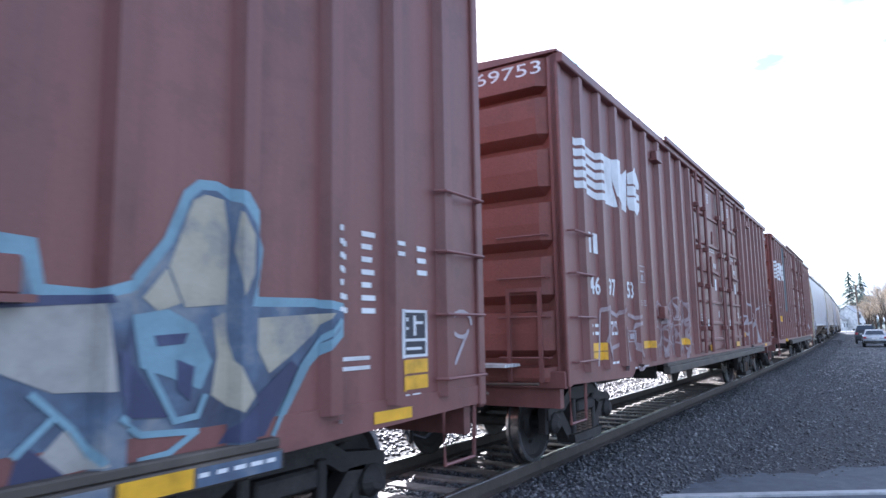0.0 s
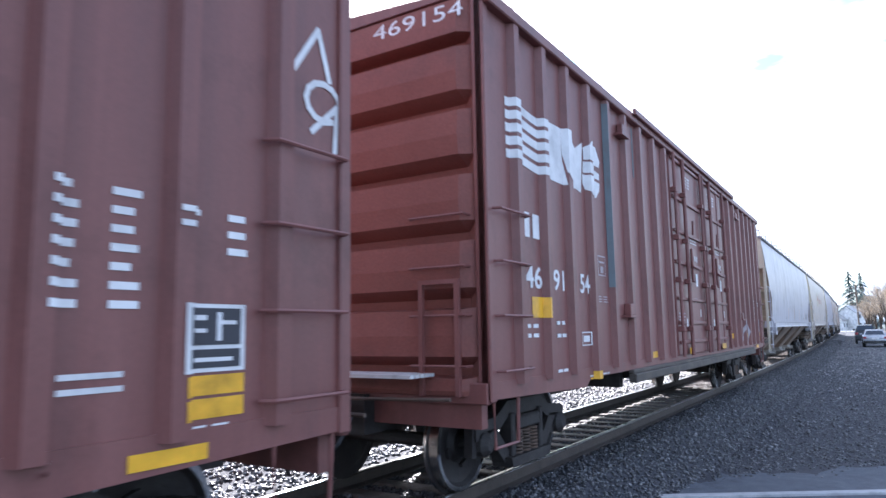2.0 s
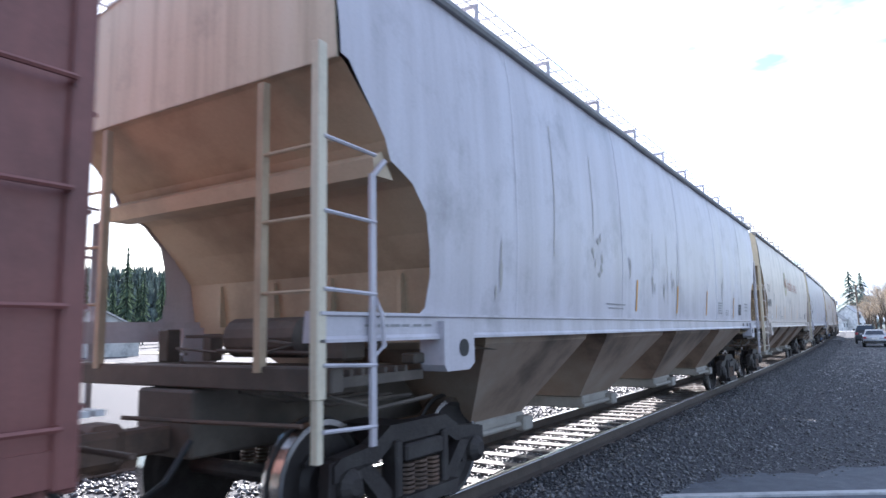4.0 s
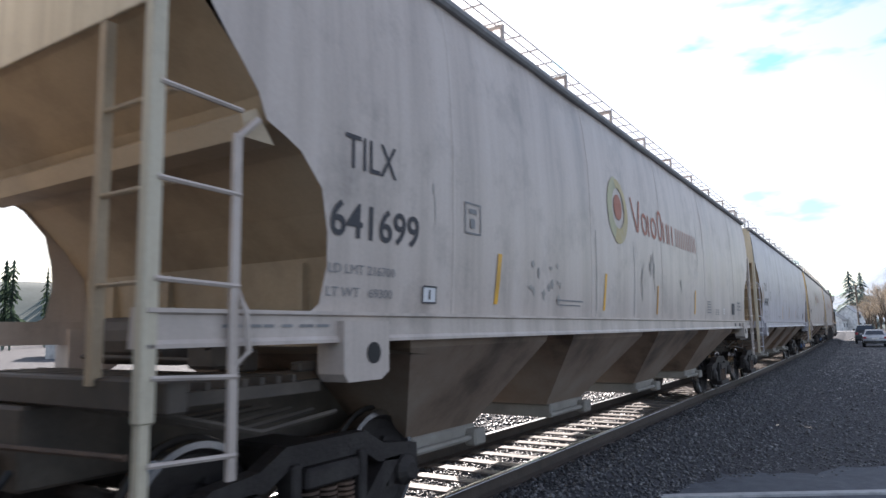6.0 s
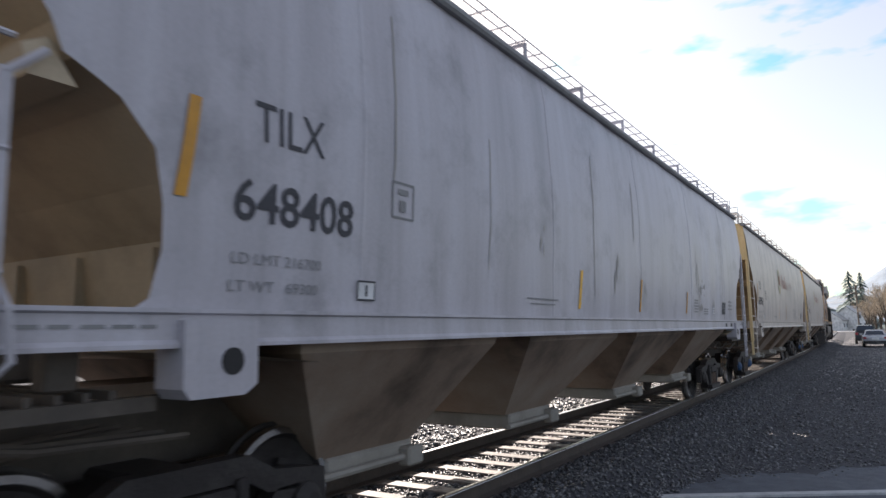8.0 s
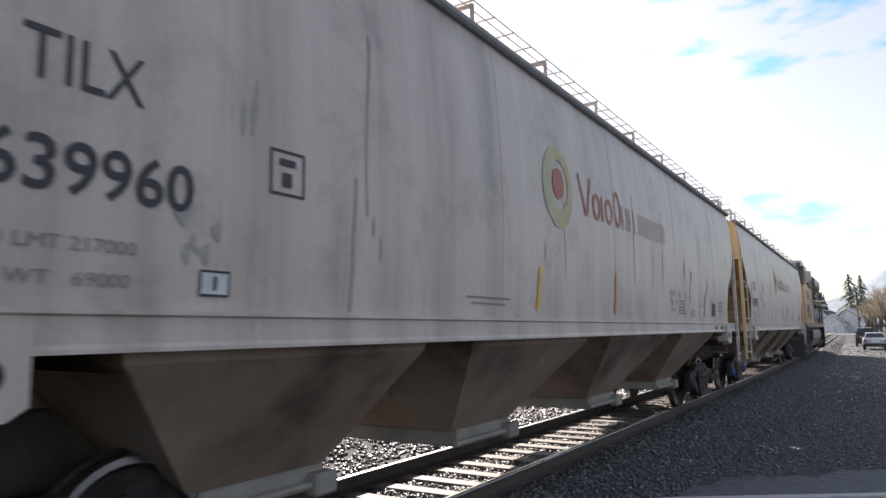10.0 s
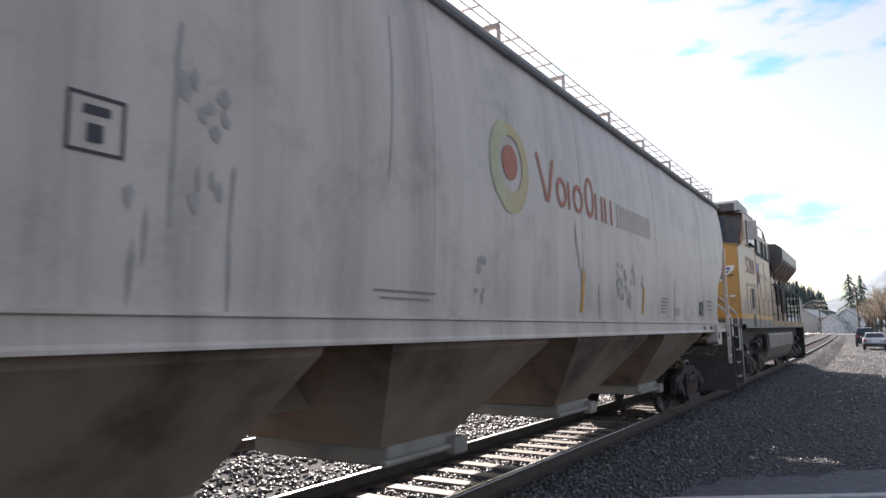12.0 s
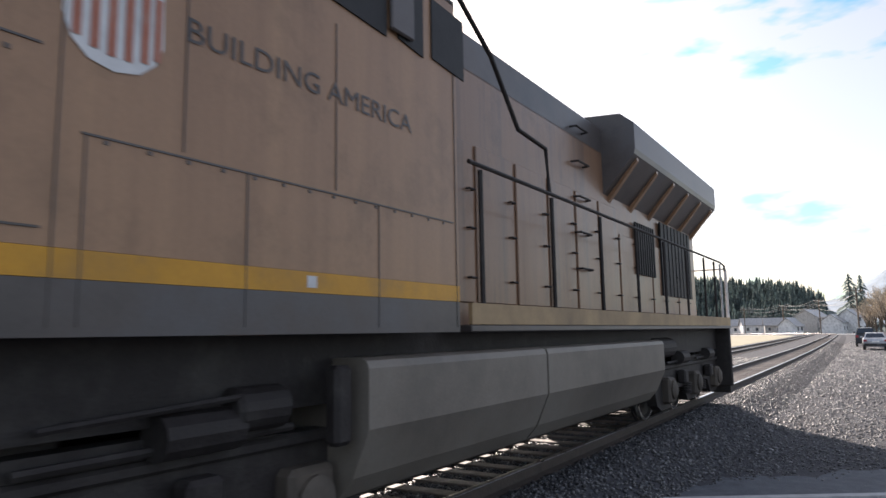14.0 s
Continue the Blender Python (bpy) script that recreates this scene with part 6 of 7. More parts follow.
        for y in posts:
            bm = bmesh.new()
            tube(bm, [(s * 1.49, Y(y), 1.62), (s * 1.49, Y(y), 2.98)], 0.024)
            part("handrail_post", bm, IRON if y < 18.5 else RAILW, car)
        bm = bmesh.new()
        tube(bm, [(s * 1.49, Y(7.95), 3.02), (s * 1.49, Y(18.9), 3.02), (s * 1.49, Y(19.35), 2.98), (s * 1.49, Y(19.45), 2.7)], 0.02)
        part("handrail", bm, IRON, car)
        bm = bmesh.new()
        tube(bm, [(s * 1.40, Y(4.75), 4.35), (s * 1.40, Y(4.8), 4.76), (s * 1.40, Y(7.4), 4.76), (s * 1.42, Y(7.6), 4.7), (s * 1.42, Y(7.64), 4.3)], 0.02)
        for y in (5.7, 6.6):
            tube(bm, [(s * 1.40, Y(y), 4.3), (s * 1.40, Y(y), 4.76)], 0.016)
        part("roof_handrail", bm, RAILW, car, "pale roof handrail")
        bm = bmesh.new()
        tube(bm, [(s * 1.42, Y(7.68), 4.7), (s * 1.45, Y(8.48), 4.16), (s * 1.46, Y(9.0), 3.57), (s * 1.46, Y(9.66), 3.52), (s * 1.47, Y(9.70), 3.03)], 0.024, 8)
        part("bent_rail", bm, IRON, car, "dark bent rail down to the walkway")
        for k in range(5):
            bm = bmesh.new()
            z = 2.40 + k * 0.5
            tube(bm, [(s * 0.93, Y(11.72), z), (s * 1.03, Y(11.74), z), (s * 1.03, Y(12.14), z), (s * 0.93, Y(12.16), z)], 0.016)
            part("grab_iron", bm, IRON, car)
        # fuel tank
        bm = bmesh.new()
        prism_y(bm, [(s * 0.02, 1.38), (s * 1.44, 1.40), (s * 1.50, 1.38), (s * 1.52, 1.33), (s * 1.52, 0.94), (s * 1.38, 0.62), (s * 1.26, 0.48), (s * 0.95, 0.36), (s * 0.02, 0.32)], Y(6.56), Y(9.36))
        prism_y(bm, [(s * 0.02, 1.38), (s * 1.44, 1.40), (s * 1.50, 1.38), (s * 1.52, 1.33), (s * 1.52, 0.94), (s * 1.38, 0.62), (s * 1.26, 0.48), (s * 0.95, 0.36), (s * 0.02, 0.32)], Y(9.40), Y(13.75))
        part("fuel_tank", bm, LOCOTANK, car, "dusty grey fuel tank")
        # front steps and their handrails
        bm = bmesh.new()
        box(bm, *sorted((s * 0.60, s * 1.50)), Y(1.40), Y(1.43), 0.24, 1.795)
        box(bm, *sorted((s * 1.44, s * 1.50)), Y(1.432), Y(1.56), 0.24, 1.555)
        part("step_plate", bm, LOCOG, car, "grey plate behind the steps")
        bm = bmesh.new()
        box(bm, *sorted((s * 1.00, s * 1.04)), Y(0.80), Y(1.398), 0.24, 1.60)
        part("step_well", bm, IRON, car)
        for z, back in ((0.42, 1.30), (0.75, 1.16), (1.05, 1.04), (1.35, 0.94), (1.63, 1.36)):
            bm = bmesh.new()
            box(bm, *sorted((s * 1.045, s * 1.455)), Y(0.76), Y(1.395), z, z + 0.02)
            step = part("step", bm, LOCOG, car)
            bm = bmesh.new()
            box(bm, *sorted((s * 1.457, s * 1.475)), Y(0.76), Y(back), z - 0.012, z + 0.028)
            part("step_edge", bm, GATE, step, "pale worn step edge")
        bm = bmesh.new()
        tube(bm, [(s * 1.46, Y(1.37), 1.02), (s * 1.46, Y(1.355), 1.82), (s * 1.43, Y(1.34), 1.92), (s * 0.98, Y(1.09), 2.47), (s * 0.95, Y(1.07), 2.54), (s * 0.95, Y(1.06), 2.86), (s * 0.98, Y(1.10), 2.90), (s * 1.06, Y(1.20), 2.90)], 0.024, 8)
        part("nose_handrail", bm, RAILW, car, "pale bent handrail")
        bm = bmesh.new()
        tube(bm, [(s * 1.32, Y(0.88), 1.32), (s * 1.40, Y(0.845), 1.36), (s * 1.40, Y(0.82), 1.82), (s * 1.36, Y(0.81), 1.90), (s * 0.52, Y(0.71), 2.70), (s * 0.48, Y(0.68), 2.78), (s * 0.42, Y(0.62), 2.97), (s * 0.36, Y(0.60), 3.0), (s * 0.10, Y(0.58), 3.03)], 0.024, 8)
        part("nose_handrail", bm, RAILW, car, "pale bent handrail")
        bm = bmesh.new()
        tube(bm, [(s * 1.1, Y(0.78), 1.66), (s * 0.9, Y(0.74), 1.75), (s * 0.85, Y(0.74), 1.98), (s * 0.7, Y(0.76), 2.02), (s * 0.55, Y(0.80), 1.95)], 0.02, 8)
        part("grab_iron", bm, RAILW, car)
        # ditch lamp
        bm = bmesh.new()
        t = bmesh.new()
        lathe(t, [(0.0, 0.13), (0.04, 0.17), (0.16, 0.17), (0.18, 0.14)], 18)
        merge(bm, t, pose(s * 0.62, Y(0.56), 2.15, 0, 0, -90))
        box(bm, *sorted((s * 0.42, s * 0.82)), Y(0.56), Y(0.68), 1.92, 2.38, 0.02)
        box(bm, *sorted((s * 0.50, s * 0.74)), Y(0.60), Y(0.90), 1.56, 1.92)
        dl = part("ditch_lamp", bm, LOCOG, car, "round lamp housing")
        bm = bmesh.new()
        t = bmesh.new()
        lathe(t, [(0.181, 0.12), (0.195, 0.10), (0.205, 0.05)], 18)
        merge(bm, t, pose(s * 0.62, Y(0.56), 2.15, 0, 0, -90))
        part("lens", bm, LENS, dl, "bright reflector", smooth=True)
        # plates
        bm = bmesh.new()
        box(bm, *sorted((s * 1.14, s * 1.36)), Y(1.384), Y(1.396), 1.62, 1.72)
        part("marker_plate", bm, REDLAMP, car, "red marker plate")
    for x in (-0.22, 0.10):
        bm = bmesh.new()
        box(bm, x - 0.035, x + 0.035, Y(0.52), Y(0.57), 1.56, 3.06, 0.01)
        part("gate_post", bm, IRON, car, "dark post of the front gate")
    # roofs
    bm = bmesh.new()
    prism(bm, [(Y(2.15), 4.62), (Y(2.25), 4.84), (Y(2.8), 5.0), (Y(4.45), 4.99), (Y(4.58), 4.84), (Y(4.58), 4.66), (Y(3.0), 4.66)], -W + 0.12, W - 0.12)
    prism(bm, [(Y(2.3), 4.56), (Y(2.8), 4.71), (Y(4.6), 4.71), (Y(4.6), 4.65), (Y(2.85), 4.65)], -W - 0.01, W + 0.01)
    part("cab_roof", bm, LOCOG, car, "grey cab roof")
    bm = bmesh.new()
    prism_y(bm, [(-W, 4.28), (W, 4.28), (W, 4.32), (1.1, 4.55), (-1.1, 4.55), (-W, 4.32)], Y(4.58), Y(7.66))
    part("equipment_roof", bm, LOCOG, car)
    bm = bmesh.new()
    prism_y(bm, [(-0.93, 4.28), (0.93, 4.28), (0.93, 4.68), (0.72, 4.88), (-0.72, 4.88), (-0.93, 4.68)], Y(7.66), Y(13.1))
    part("hood_roof", bm, LOCOG, car)
    bm = bmesh.new()
    box(bm, -1.50, 1.50, Y(7.60), Y(7.655), 1.62, 4.30)
    box(bm, -0.93, 0.93, Y(18.85), Y(18.92), 1.62, 4.30)
    box(bm, -1.50, 1.50, Y(4.5), Y(4.56), 4.2, 4.60)
    part("bulkhead", bm, LOCOS, car)
    # windscreen band
    bm = bmesh.new()
    ws = [(-1.52, 2.34), (-1.2, 2.18), (-0.5, 2.06), (0.5, 2.06), (1.2, 2.18), (1.52, 2.34)]
    a = [bm.verts.new((x, Y(y), 3.66)) for x, y in ws]
    b = [bm.verts.new((x * 0.99, Y(y + 0.18), 4.68)) for x, y in ws]
    for k in range(5):
        bm.faces.new((a[k], a[k + 1], b[k + 1], b[k]))
    wsb = part("windscreen_frame", bm, LOCOG, car)
    for x0, x1 in ((-1.16, -0.10), (0.10, 1.16)):
        bm = bmesh.new()
        yy = lambda x: 2.06 + max(0, abs(x) - 0.5) * 0.17 - 0.012
        quad(bm, (x0, Y(yy(x0) + 0.02), 3.80), (x1, Y(yy(x1) + 0.02), 3.80), (x1 * 0.98, Y(yy(x1) + 0.13), 4.48), (x0 * 0.98, Y(yy(x0) + 0.13), 4.48))
        part("windscreen", bm, GLASSD, wsb, "dark windscreen pane")
    # number boxes
    for x in (-0.72, 0.72):
        bm = bmesh.new()
        box(bm, x - 0.36, x + 0.36, Y(2.06), Y(2.30), 4.56, 4.80, 0.03)
        nb = part("number_box", bm, BLACKM, car, "black number box")
        fb = bmesh.new()
        for f in lettering("5288", -0.27, 0.27, 4.60, 4.76, bold=0.01):
            fb.faces.new([fb.verts.new((x + u, Y(2.052), v)) for u, v in f])
        part("digits", fb, WHITE, nb, "white number")
    # headlamps, nose door seam and emblem on the faceted nose
    def nose_y(x, z):
        ax = abs(x)
        y = float(np.interp(ax, [0, 0.15, 0.80, W], [0.93, 0.93, 1.14, 1.38]))
        return y + (z - 1.92) / 1.8 * 0.05
    bm = bmesh.new()
    box(bm, -0.13, 0.13, Y(0.92), Y(1.10), 3.27, 3.73, 0.03)
    hl = part("headlamp_housing", bm, BLACKM, car, "dark headlamp recess")
    for z in (3.39, 3.60):
        bm = bmesh.new()
        t = bmesh.new()
        lathe(t, [(0.0, 0.075), (0.02, 0.07), (0.03, 0.03)], 16)
        merge(bm, t, pose(0, Y(0.915), z, 0, 0, -90))
        part("headlamp", bm, LENS, hl, "round headlamp", smooth=True)
    bm = bmesh.new()
    for x in (0.84, 0.88, -0.84):
        pts = [(x, Y(nose_y(x, z) - 0.012), z) for z in np.linspace(1.98, 3.68, 8)]
        tube(bm, pts, 0.009, 5)
    for z in (2.70, 3.46):
        box(bm, 0.85, 0.95, Y(nose_y(0.9, z) - 0.05), Y(nose_y(0.9, z)), z, z + 0.13)
    tube(bm, [(0.95, Y(nose_y(0.95, 2.86) - 0.05), 2.84), (1.44, Y(nose_y(1.44, 2.86) - 0.05), 2.88)], 0.012, 6)
    part("nose_door_seam", bm, IRON, car, "nose door seam and hinges")

    def nose_paint(name, polys, mat, lift, label=""):
        bm = bmesh.new()
        for poly in polys:
            for lo, hi in ((-9, -0.80), (-0.80, -0.15), (-0.15, 0.15), (0.15, 0.80), (0.80, 9)):
                p = clip_strip(poly, lo, hi)
                if len(p) >= 3:
                    bm.faces.new([bm.verts.new((x, Y(nose_y(x, z) - lift), z)) for x, z in p])
        return part(name, bm, mat, car, label)
    for s in (-1, 1):
        wing = [(0.12, 3.0), (0.28, 3.03), (0.82, 3.07), (1.47, 3.12), (1.44, 3.01), (1.36, 2.93), (1.27, 2.82), (1.18, 2.73), (0.92, 2.72), (0.80, 2.70), (0.74, 2.60), (0.62, 2.53), (0.50, 2.43), (0.32, 2.46), (0.12, 2.55)]
        nose_paint("emblem_wing", [[(s * x, z) for x, z in wing]], WHITE, 0.008, "white edge of the winged emblem")
        c = (0.62, 2.84)
        nose_paint("emblem_wing_blue", [[(s * (c[0] + (x - c[0]) * 0.88), c[1] + (z - c[1]) * 0.82) for x, z in wing]], BLUEP, 0.014, "blue wing of the emblem")
        nose_paint("emblem_bar", [[(s * 0.60, 2.95), (s * 1.34, 3.01), (s * 1.33, 2.98), (s * 0.60, 2.91)], [(s * 0.66, 2.86), (s * 1.22, 2.90), (s * 1.21, 2.87), (s * 0.66, 2.82)], [(s * 0.63, 2.77), (s * 0.84, 2.79), (s * 0.83, 2.75), (s * 0.63, 2.73)], [(s * 0.52, 2.68), (s * 0.72, 2.69), (s * 0.70, 2.65), (s * 0.52, 2.64)]], WHITE, 0.02)
    shield = [(-0.20, 2.92), (0.20, 2.92), (0.22, 2.6), (0.12, 2.46), (0.0, 2.42), (-0.12, 2.46), (-0.22, 2.6)]
    nose_paint("emblem_shield", [shield], WHITE, 0.026, "white shield")
    nose_paint("emblem_field", [rect(-0.18, 0.18, 2.76, 2.90)], BLUEP, 0.032)
    nose_paint("emblem_stripe", [rect(x, x + 0.035, 2.50, 2.75) for x in (-0.17, -0.095, -0.02, 0.055, 0.13)], REDP, 0.032)
    nose_paint("nose_notice", [rect(1.32, 1.44, 2.33, 2.38)], WHITE, 0.008)
    # side lettering and stickers
    sk = Skin(lambda y, z: W, lift=0.006)
    written(sk, "road_number", "5288", (Y(2.62), Y(4.20), 3.02, 3.46), PINKP, car, bold=0.01)
    written(sk, "slogan", "BUILDING AMERICA", (Y(5.10), Y(7.02), 3.02, 3.15), LOCOG, car)
    painted(sk, "shield_edge", [[(Y(4.50), 3.42), (Y(4.96), 3.42), (Y(4.97), 2.93), (Y(4.93), 2.83), (Y(4.85), 2.76), (Y(4.73), 2.735), (Y(4.61), 2.76), (Y(4.53), 2.83), (Y(4.49), 2.93)]], WHITE, car, label="white shield")
    painted(sk, "shield_top", [rect(Y(4.52), Y(4.94), 3.18, 3.40)], BLUEP, car, 0.010)
    painted(sk, "shield_stripe", [rect(Y(y), Y(y + 0.04), 2.80 + 0.9 * abs(y - 4.72) ** 2.2 * 2, 3.16) for y in (4.53, 4.61, 4.69, 4.77, 4.85, 4.915)], REDP, car, 0.010)
    painted(sk, "shield_mark", bars(Y(4.57), Y(4.90), 3.22, 3.38, 2, 4, 3), WHITE, car, 0.014)
    painted(sk, "sticker", [rect(Y(2.10), Y(2.30), 2.07, 2.31)], WHITE, car)
    painted(sk, "sticker_mark", [arc(Y(2.20), 2.19, 0.06, 0.085, 0, 360, 12)[:-1]], BLUEP, car, 0.010)
    painted(sk, "sticker", [rect(Y(1.48), Y(1.59), 2.06, 2.15), rect(Y(1.46), Y(1.54), 3.30, 3.40), rect(Y(3.85), Y(4.02), 1.84, 1.90), rect(Y(5.95), Y(6.03), 1.83, 1.90)], WHITE, car)
    # pilot and plough
    for way, y in ((1, 0.72), (-1, 19.55)):
        if way < 0:
            bm = bmesh.new()
            box(bm, -1.5, 1.5, Y(y - 0.12), Y(y), 0.28, 1.58, 0.02)
            prism(bm, [(Y(y), 0.75), (Y(y + 0.32), 0.16), (Y(y + 0.28), 0.12), (Y(y), 0.12)], -1.42, 1.42)
            part("pilot", bm, IRON, car, "pilot plate with plough")
        else:
            bm = bmesh.new()
            box(bm, -0.995, 0.995, Y(0.98), Y(1.06), 0.30, 1.555, 0.02)
            part("pilot", bm, GRIME, car, "grimy pilot plate under the nose")
            for s in (-1, 1):
                bm = bmesh.new()
                lo = [bm.verts.new(p) for p in ((s * 0.30, Y(0.02), 0.14), (s * 1.44, Y(0.66), 0.14), (s * 1.44, Y(0.72), 0.14), (s * 0.30, Y(0.10), 0.14))]
                hi = [bm.verts.new(p) for p in ((s * 0.30, Y(0.10), 1.22), (s * 1.42, Y(0.69), 1.36), (s * 1.42, Y(0.74), 1.36), (s * 0.30, Y(0.16), 1.22))]
                bm.faces.new(lo)
                bm.faces.new(hi[::-1])
                for k in range(4):
                    bm.faces.new((lo[k], lo[(k + 1) % 4], hi[(k + 1) % 4], hi[k]))
                part("snow_plough", bm, IRON, car, "tall black plough blade")
                bm = bmesh.new()
                tube(bm, [(s * 1.02, Y(0.60), 1.36), (s * 0.62, Y(0.48), 1.33)], 0.016)
                part("uncoupling_bar", bm, RAILW, car)
        add_coupler(car, Y(y - way * 0.70), -way)
        bm = bmesh.new()
        for x in np.linspace(-1.49, 1.49, 5):
            tube(bm, [(x, Y(y), 1.6), (x, Y(y), 2.9)], 0.02)
        tube(bm, [(-1.49, Y(y), 2.92), (1.49, Y(y), 2.92)], 0.02)
        if way < 0:
            part("end_handrail", bm, RAILW, car)
        else:
            bm.free()
    # three-axle trucks
    for y in (4.35, 17.0):
        bm = bmesh.new()
        for s in (-1, 1):
            poly = [(-2.62, 0.60), (-2.50, 0.92), (-1.5, 0.96), (-0.9, 1.04), (0.9, 1.04), (1.5, 0.96), (2.50, 0.92), (2.62, 0.60), (2.50, 0.30), (2.25, 0.20), (1.65, 0.20), (1.42, 0.50), (0.62, 0.50), (0.40, 0.22), (-0.40, 0.22), (-0.62, 0.50), (-1.42, 0.50), (-1.65, 0.20), (-2.25, 0.20), (-2.50, 0.30)]
            prism(bm, poly, *sorted((s * 1.00, s * 1.16)))
            box(bm, *sorted((s * 1.0, s * 1.2)), -2.6, 2.6, 0.86, 0.94, 0.02)
        box(bm, -1.0, 1.0, -0.5, 0.5, 0.6, 1.08)
        box(bm, -1.0, 1.0, -2.6, -2.4, 0.5, 0.9)
        box(bm, -1.0, 1.0, 2.4, 2.6, 0.5, 0.9)
        tr = part("truck", bm, IRON, car, "sooty three-axle truck frame")
        tr.matrix_basis = pose(0, Y(y), 0)
        for s in (-1, 1):
            for k in (-1.95, 0.0, 1.95):
                bm = bmesh.new()
                box(bm, *sorted((s * 1.10, s * 1.30)), k - 0.20, k + 0.20, 0.30, 0.74, 0.04)
                t = bmesh.new()
                lathe(t, [(1.28, 0.16), (1.33, 0.16), (1.36, 0.10), (1.37, 0.04)], 16)
                merge(bm, t, pose(0, k, 0.53, 0, 0, 0 if s > 0 else 180))
                part("axle_box", bm, GRIME, tr, "bearing box with round cap")
            bm = bmesh.new()
            for k in (-1.1, 1.1):
                t = bmesh.new()
                lathe(t, [(-0.25, 0.12), (0.25, 0.12)], 12)
                merge(bm, t, pose(s * 1.25, k, 1.05, 0, 0, 90))
                tube(bm, [(s * 1.22, k - 0.9, 0.98), (s * 1.24, k + 0.7, 1.0)], 0.025)
                box(bm, *sorted((s * 1.18, s * 1.34)), k - 0.10, k + 0.14, 0.58, 0.82, 0.03)
                for j in range(5):
                    lathe_z(bm, s * 1.2, k * 0.55, 0.36 + j * 0.045, 0.10, 0.025)
            part("brake_gear", bm, IRON, tr, "brake cylinders and rods")
        for k in (-1.95, 0.0, 1.95):
            add_wheelset(tr, k, 0.533)
    bm = bmesh.new()
    x = 1.22
    box(bm, x, x + 0.02, Y(4.05), Y(4.25), 0.86, 1.06)
    part("warning_plate", bm, WHITE, car)
    bm = bmesh.new()
    box(bm, x + 0.021, x + 0.028, Y(4.07), Y(4.23), 0.90, 1.0)
    part("warning_mark", bm, REDLAMP, car)
    bm = bmesh.new()
    t = bmesh.new()
    lathe(t, [(-0.2, 0.10), (-0.17, 0.13), (0.17, 0.13), (0.2, 0.10)], 16)
    merge(bm, t, pose(1.25, Y(5.85), 1.14, 0, 0, 90))
    tube(bm, [(1.3, Y(4.6), 1.16), (1.32, Y(5.7), 1.22), (1.32, Y(5.75), 1.15)], 0.02)
    box(bm, 1.36, 1.48, Y(6.30), Y(6.46), 0.86, 1.36, 0.03)
    t = bmesh.new()
    lathe(t, [(-0.5, 0.14), (-0.48, 0.17), (0.48, 0.17), (0.5, 0.14)], 16)
    merge(bm, t, pose(1.2, Y(14.7), 1.25, 0, 0, 90))
    part("air_reservoir", bm, IRON, car)
    return car


loco = locomotive()
MOVING.append((loco, JOINT["HL"] + LOCO_L / 2, 12.65))


# ---------------------------------------------------------------- surroundings
def place_on(az, dist):
    """A point at an angle in degrees to the right of the track's direction."""
    return Vector((dist * math.sin(radians(az)), dist * math.cos(radians(az)), -0.42))


def spruce(bm, rnd, h, r):
    """Whorls of drooping needle sprays round a stem."""
    z = h * 0.10
    while z < h:
        f = 1 - z / h
        n = 7
        rad = r * (f ** 0.7) * rnd.uniform(0.45, 1.1) + 0.05 * r
        a0 = rnd.uniform(0, 6.28)
        for k in range(n):
            a = a0 + k * math.tau / n + rnd.uniform(-0.25, 0.25)
            q = rad * rnd.uniform(0.4, 1.2)
            w = 0.42 * q + 0.08
            d = Vector((math.cos(a), math.sin(a), 0))
            s = Vector((-d.y, d.x, 0))
            up = h * 0.05 + 0.25
            p0, p1 = Vector((0, 0, z + up)), d * q + Vector((0, 0, z - 0.25 * q))
            m = d * q * 0.55 + Vector((0, 0, z + up * 0.35))
            v = [bm.verts.new(c) for c in (p0, m + s * w * 0.5, p1, m - s * w * 0.5, m - Vector((0, 0, 0.18 * q + 0.1)))]
            bm.faces.new((v[0], v[1], v[4]))
            bm.faces.new((v[1], v[2], v[4]))
            bm.faces.new((v[2], v[3], v[4]))
            bm.faces.new((v[3], v[0], v[4]))
        z += h * 0.045 + 0.12
    tube(bm, [(0, 0, h * 0.8), (0, 0, h)], 0.04 * r, 4)


def conifer(at, h, r, seed):
    tree = tagged(new("conifer"), "tall conifer with drooping boughs, paled as if by haze", "tree", "conifers beyond the lot")
    tree.location = at
    rnd = random.Random(seed)
    bm = bmesh.new()
    tube(bm, [(0, 0, 0), (0.05, 0, h * 0.5), (0, 0.02, h * 0.97)], h * 0.011, 6)
    part("trunk", bm, BARK, tree)
    bm = bmesh.new()
    spruce(bm, rnd, h, r)
    part("crown", bm, CONIFER, tree)
    return tree


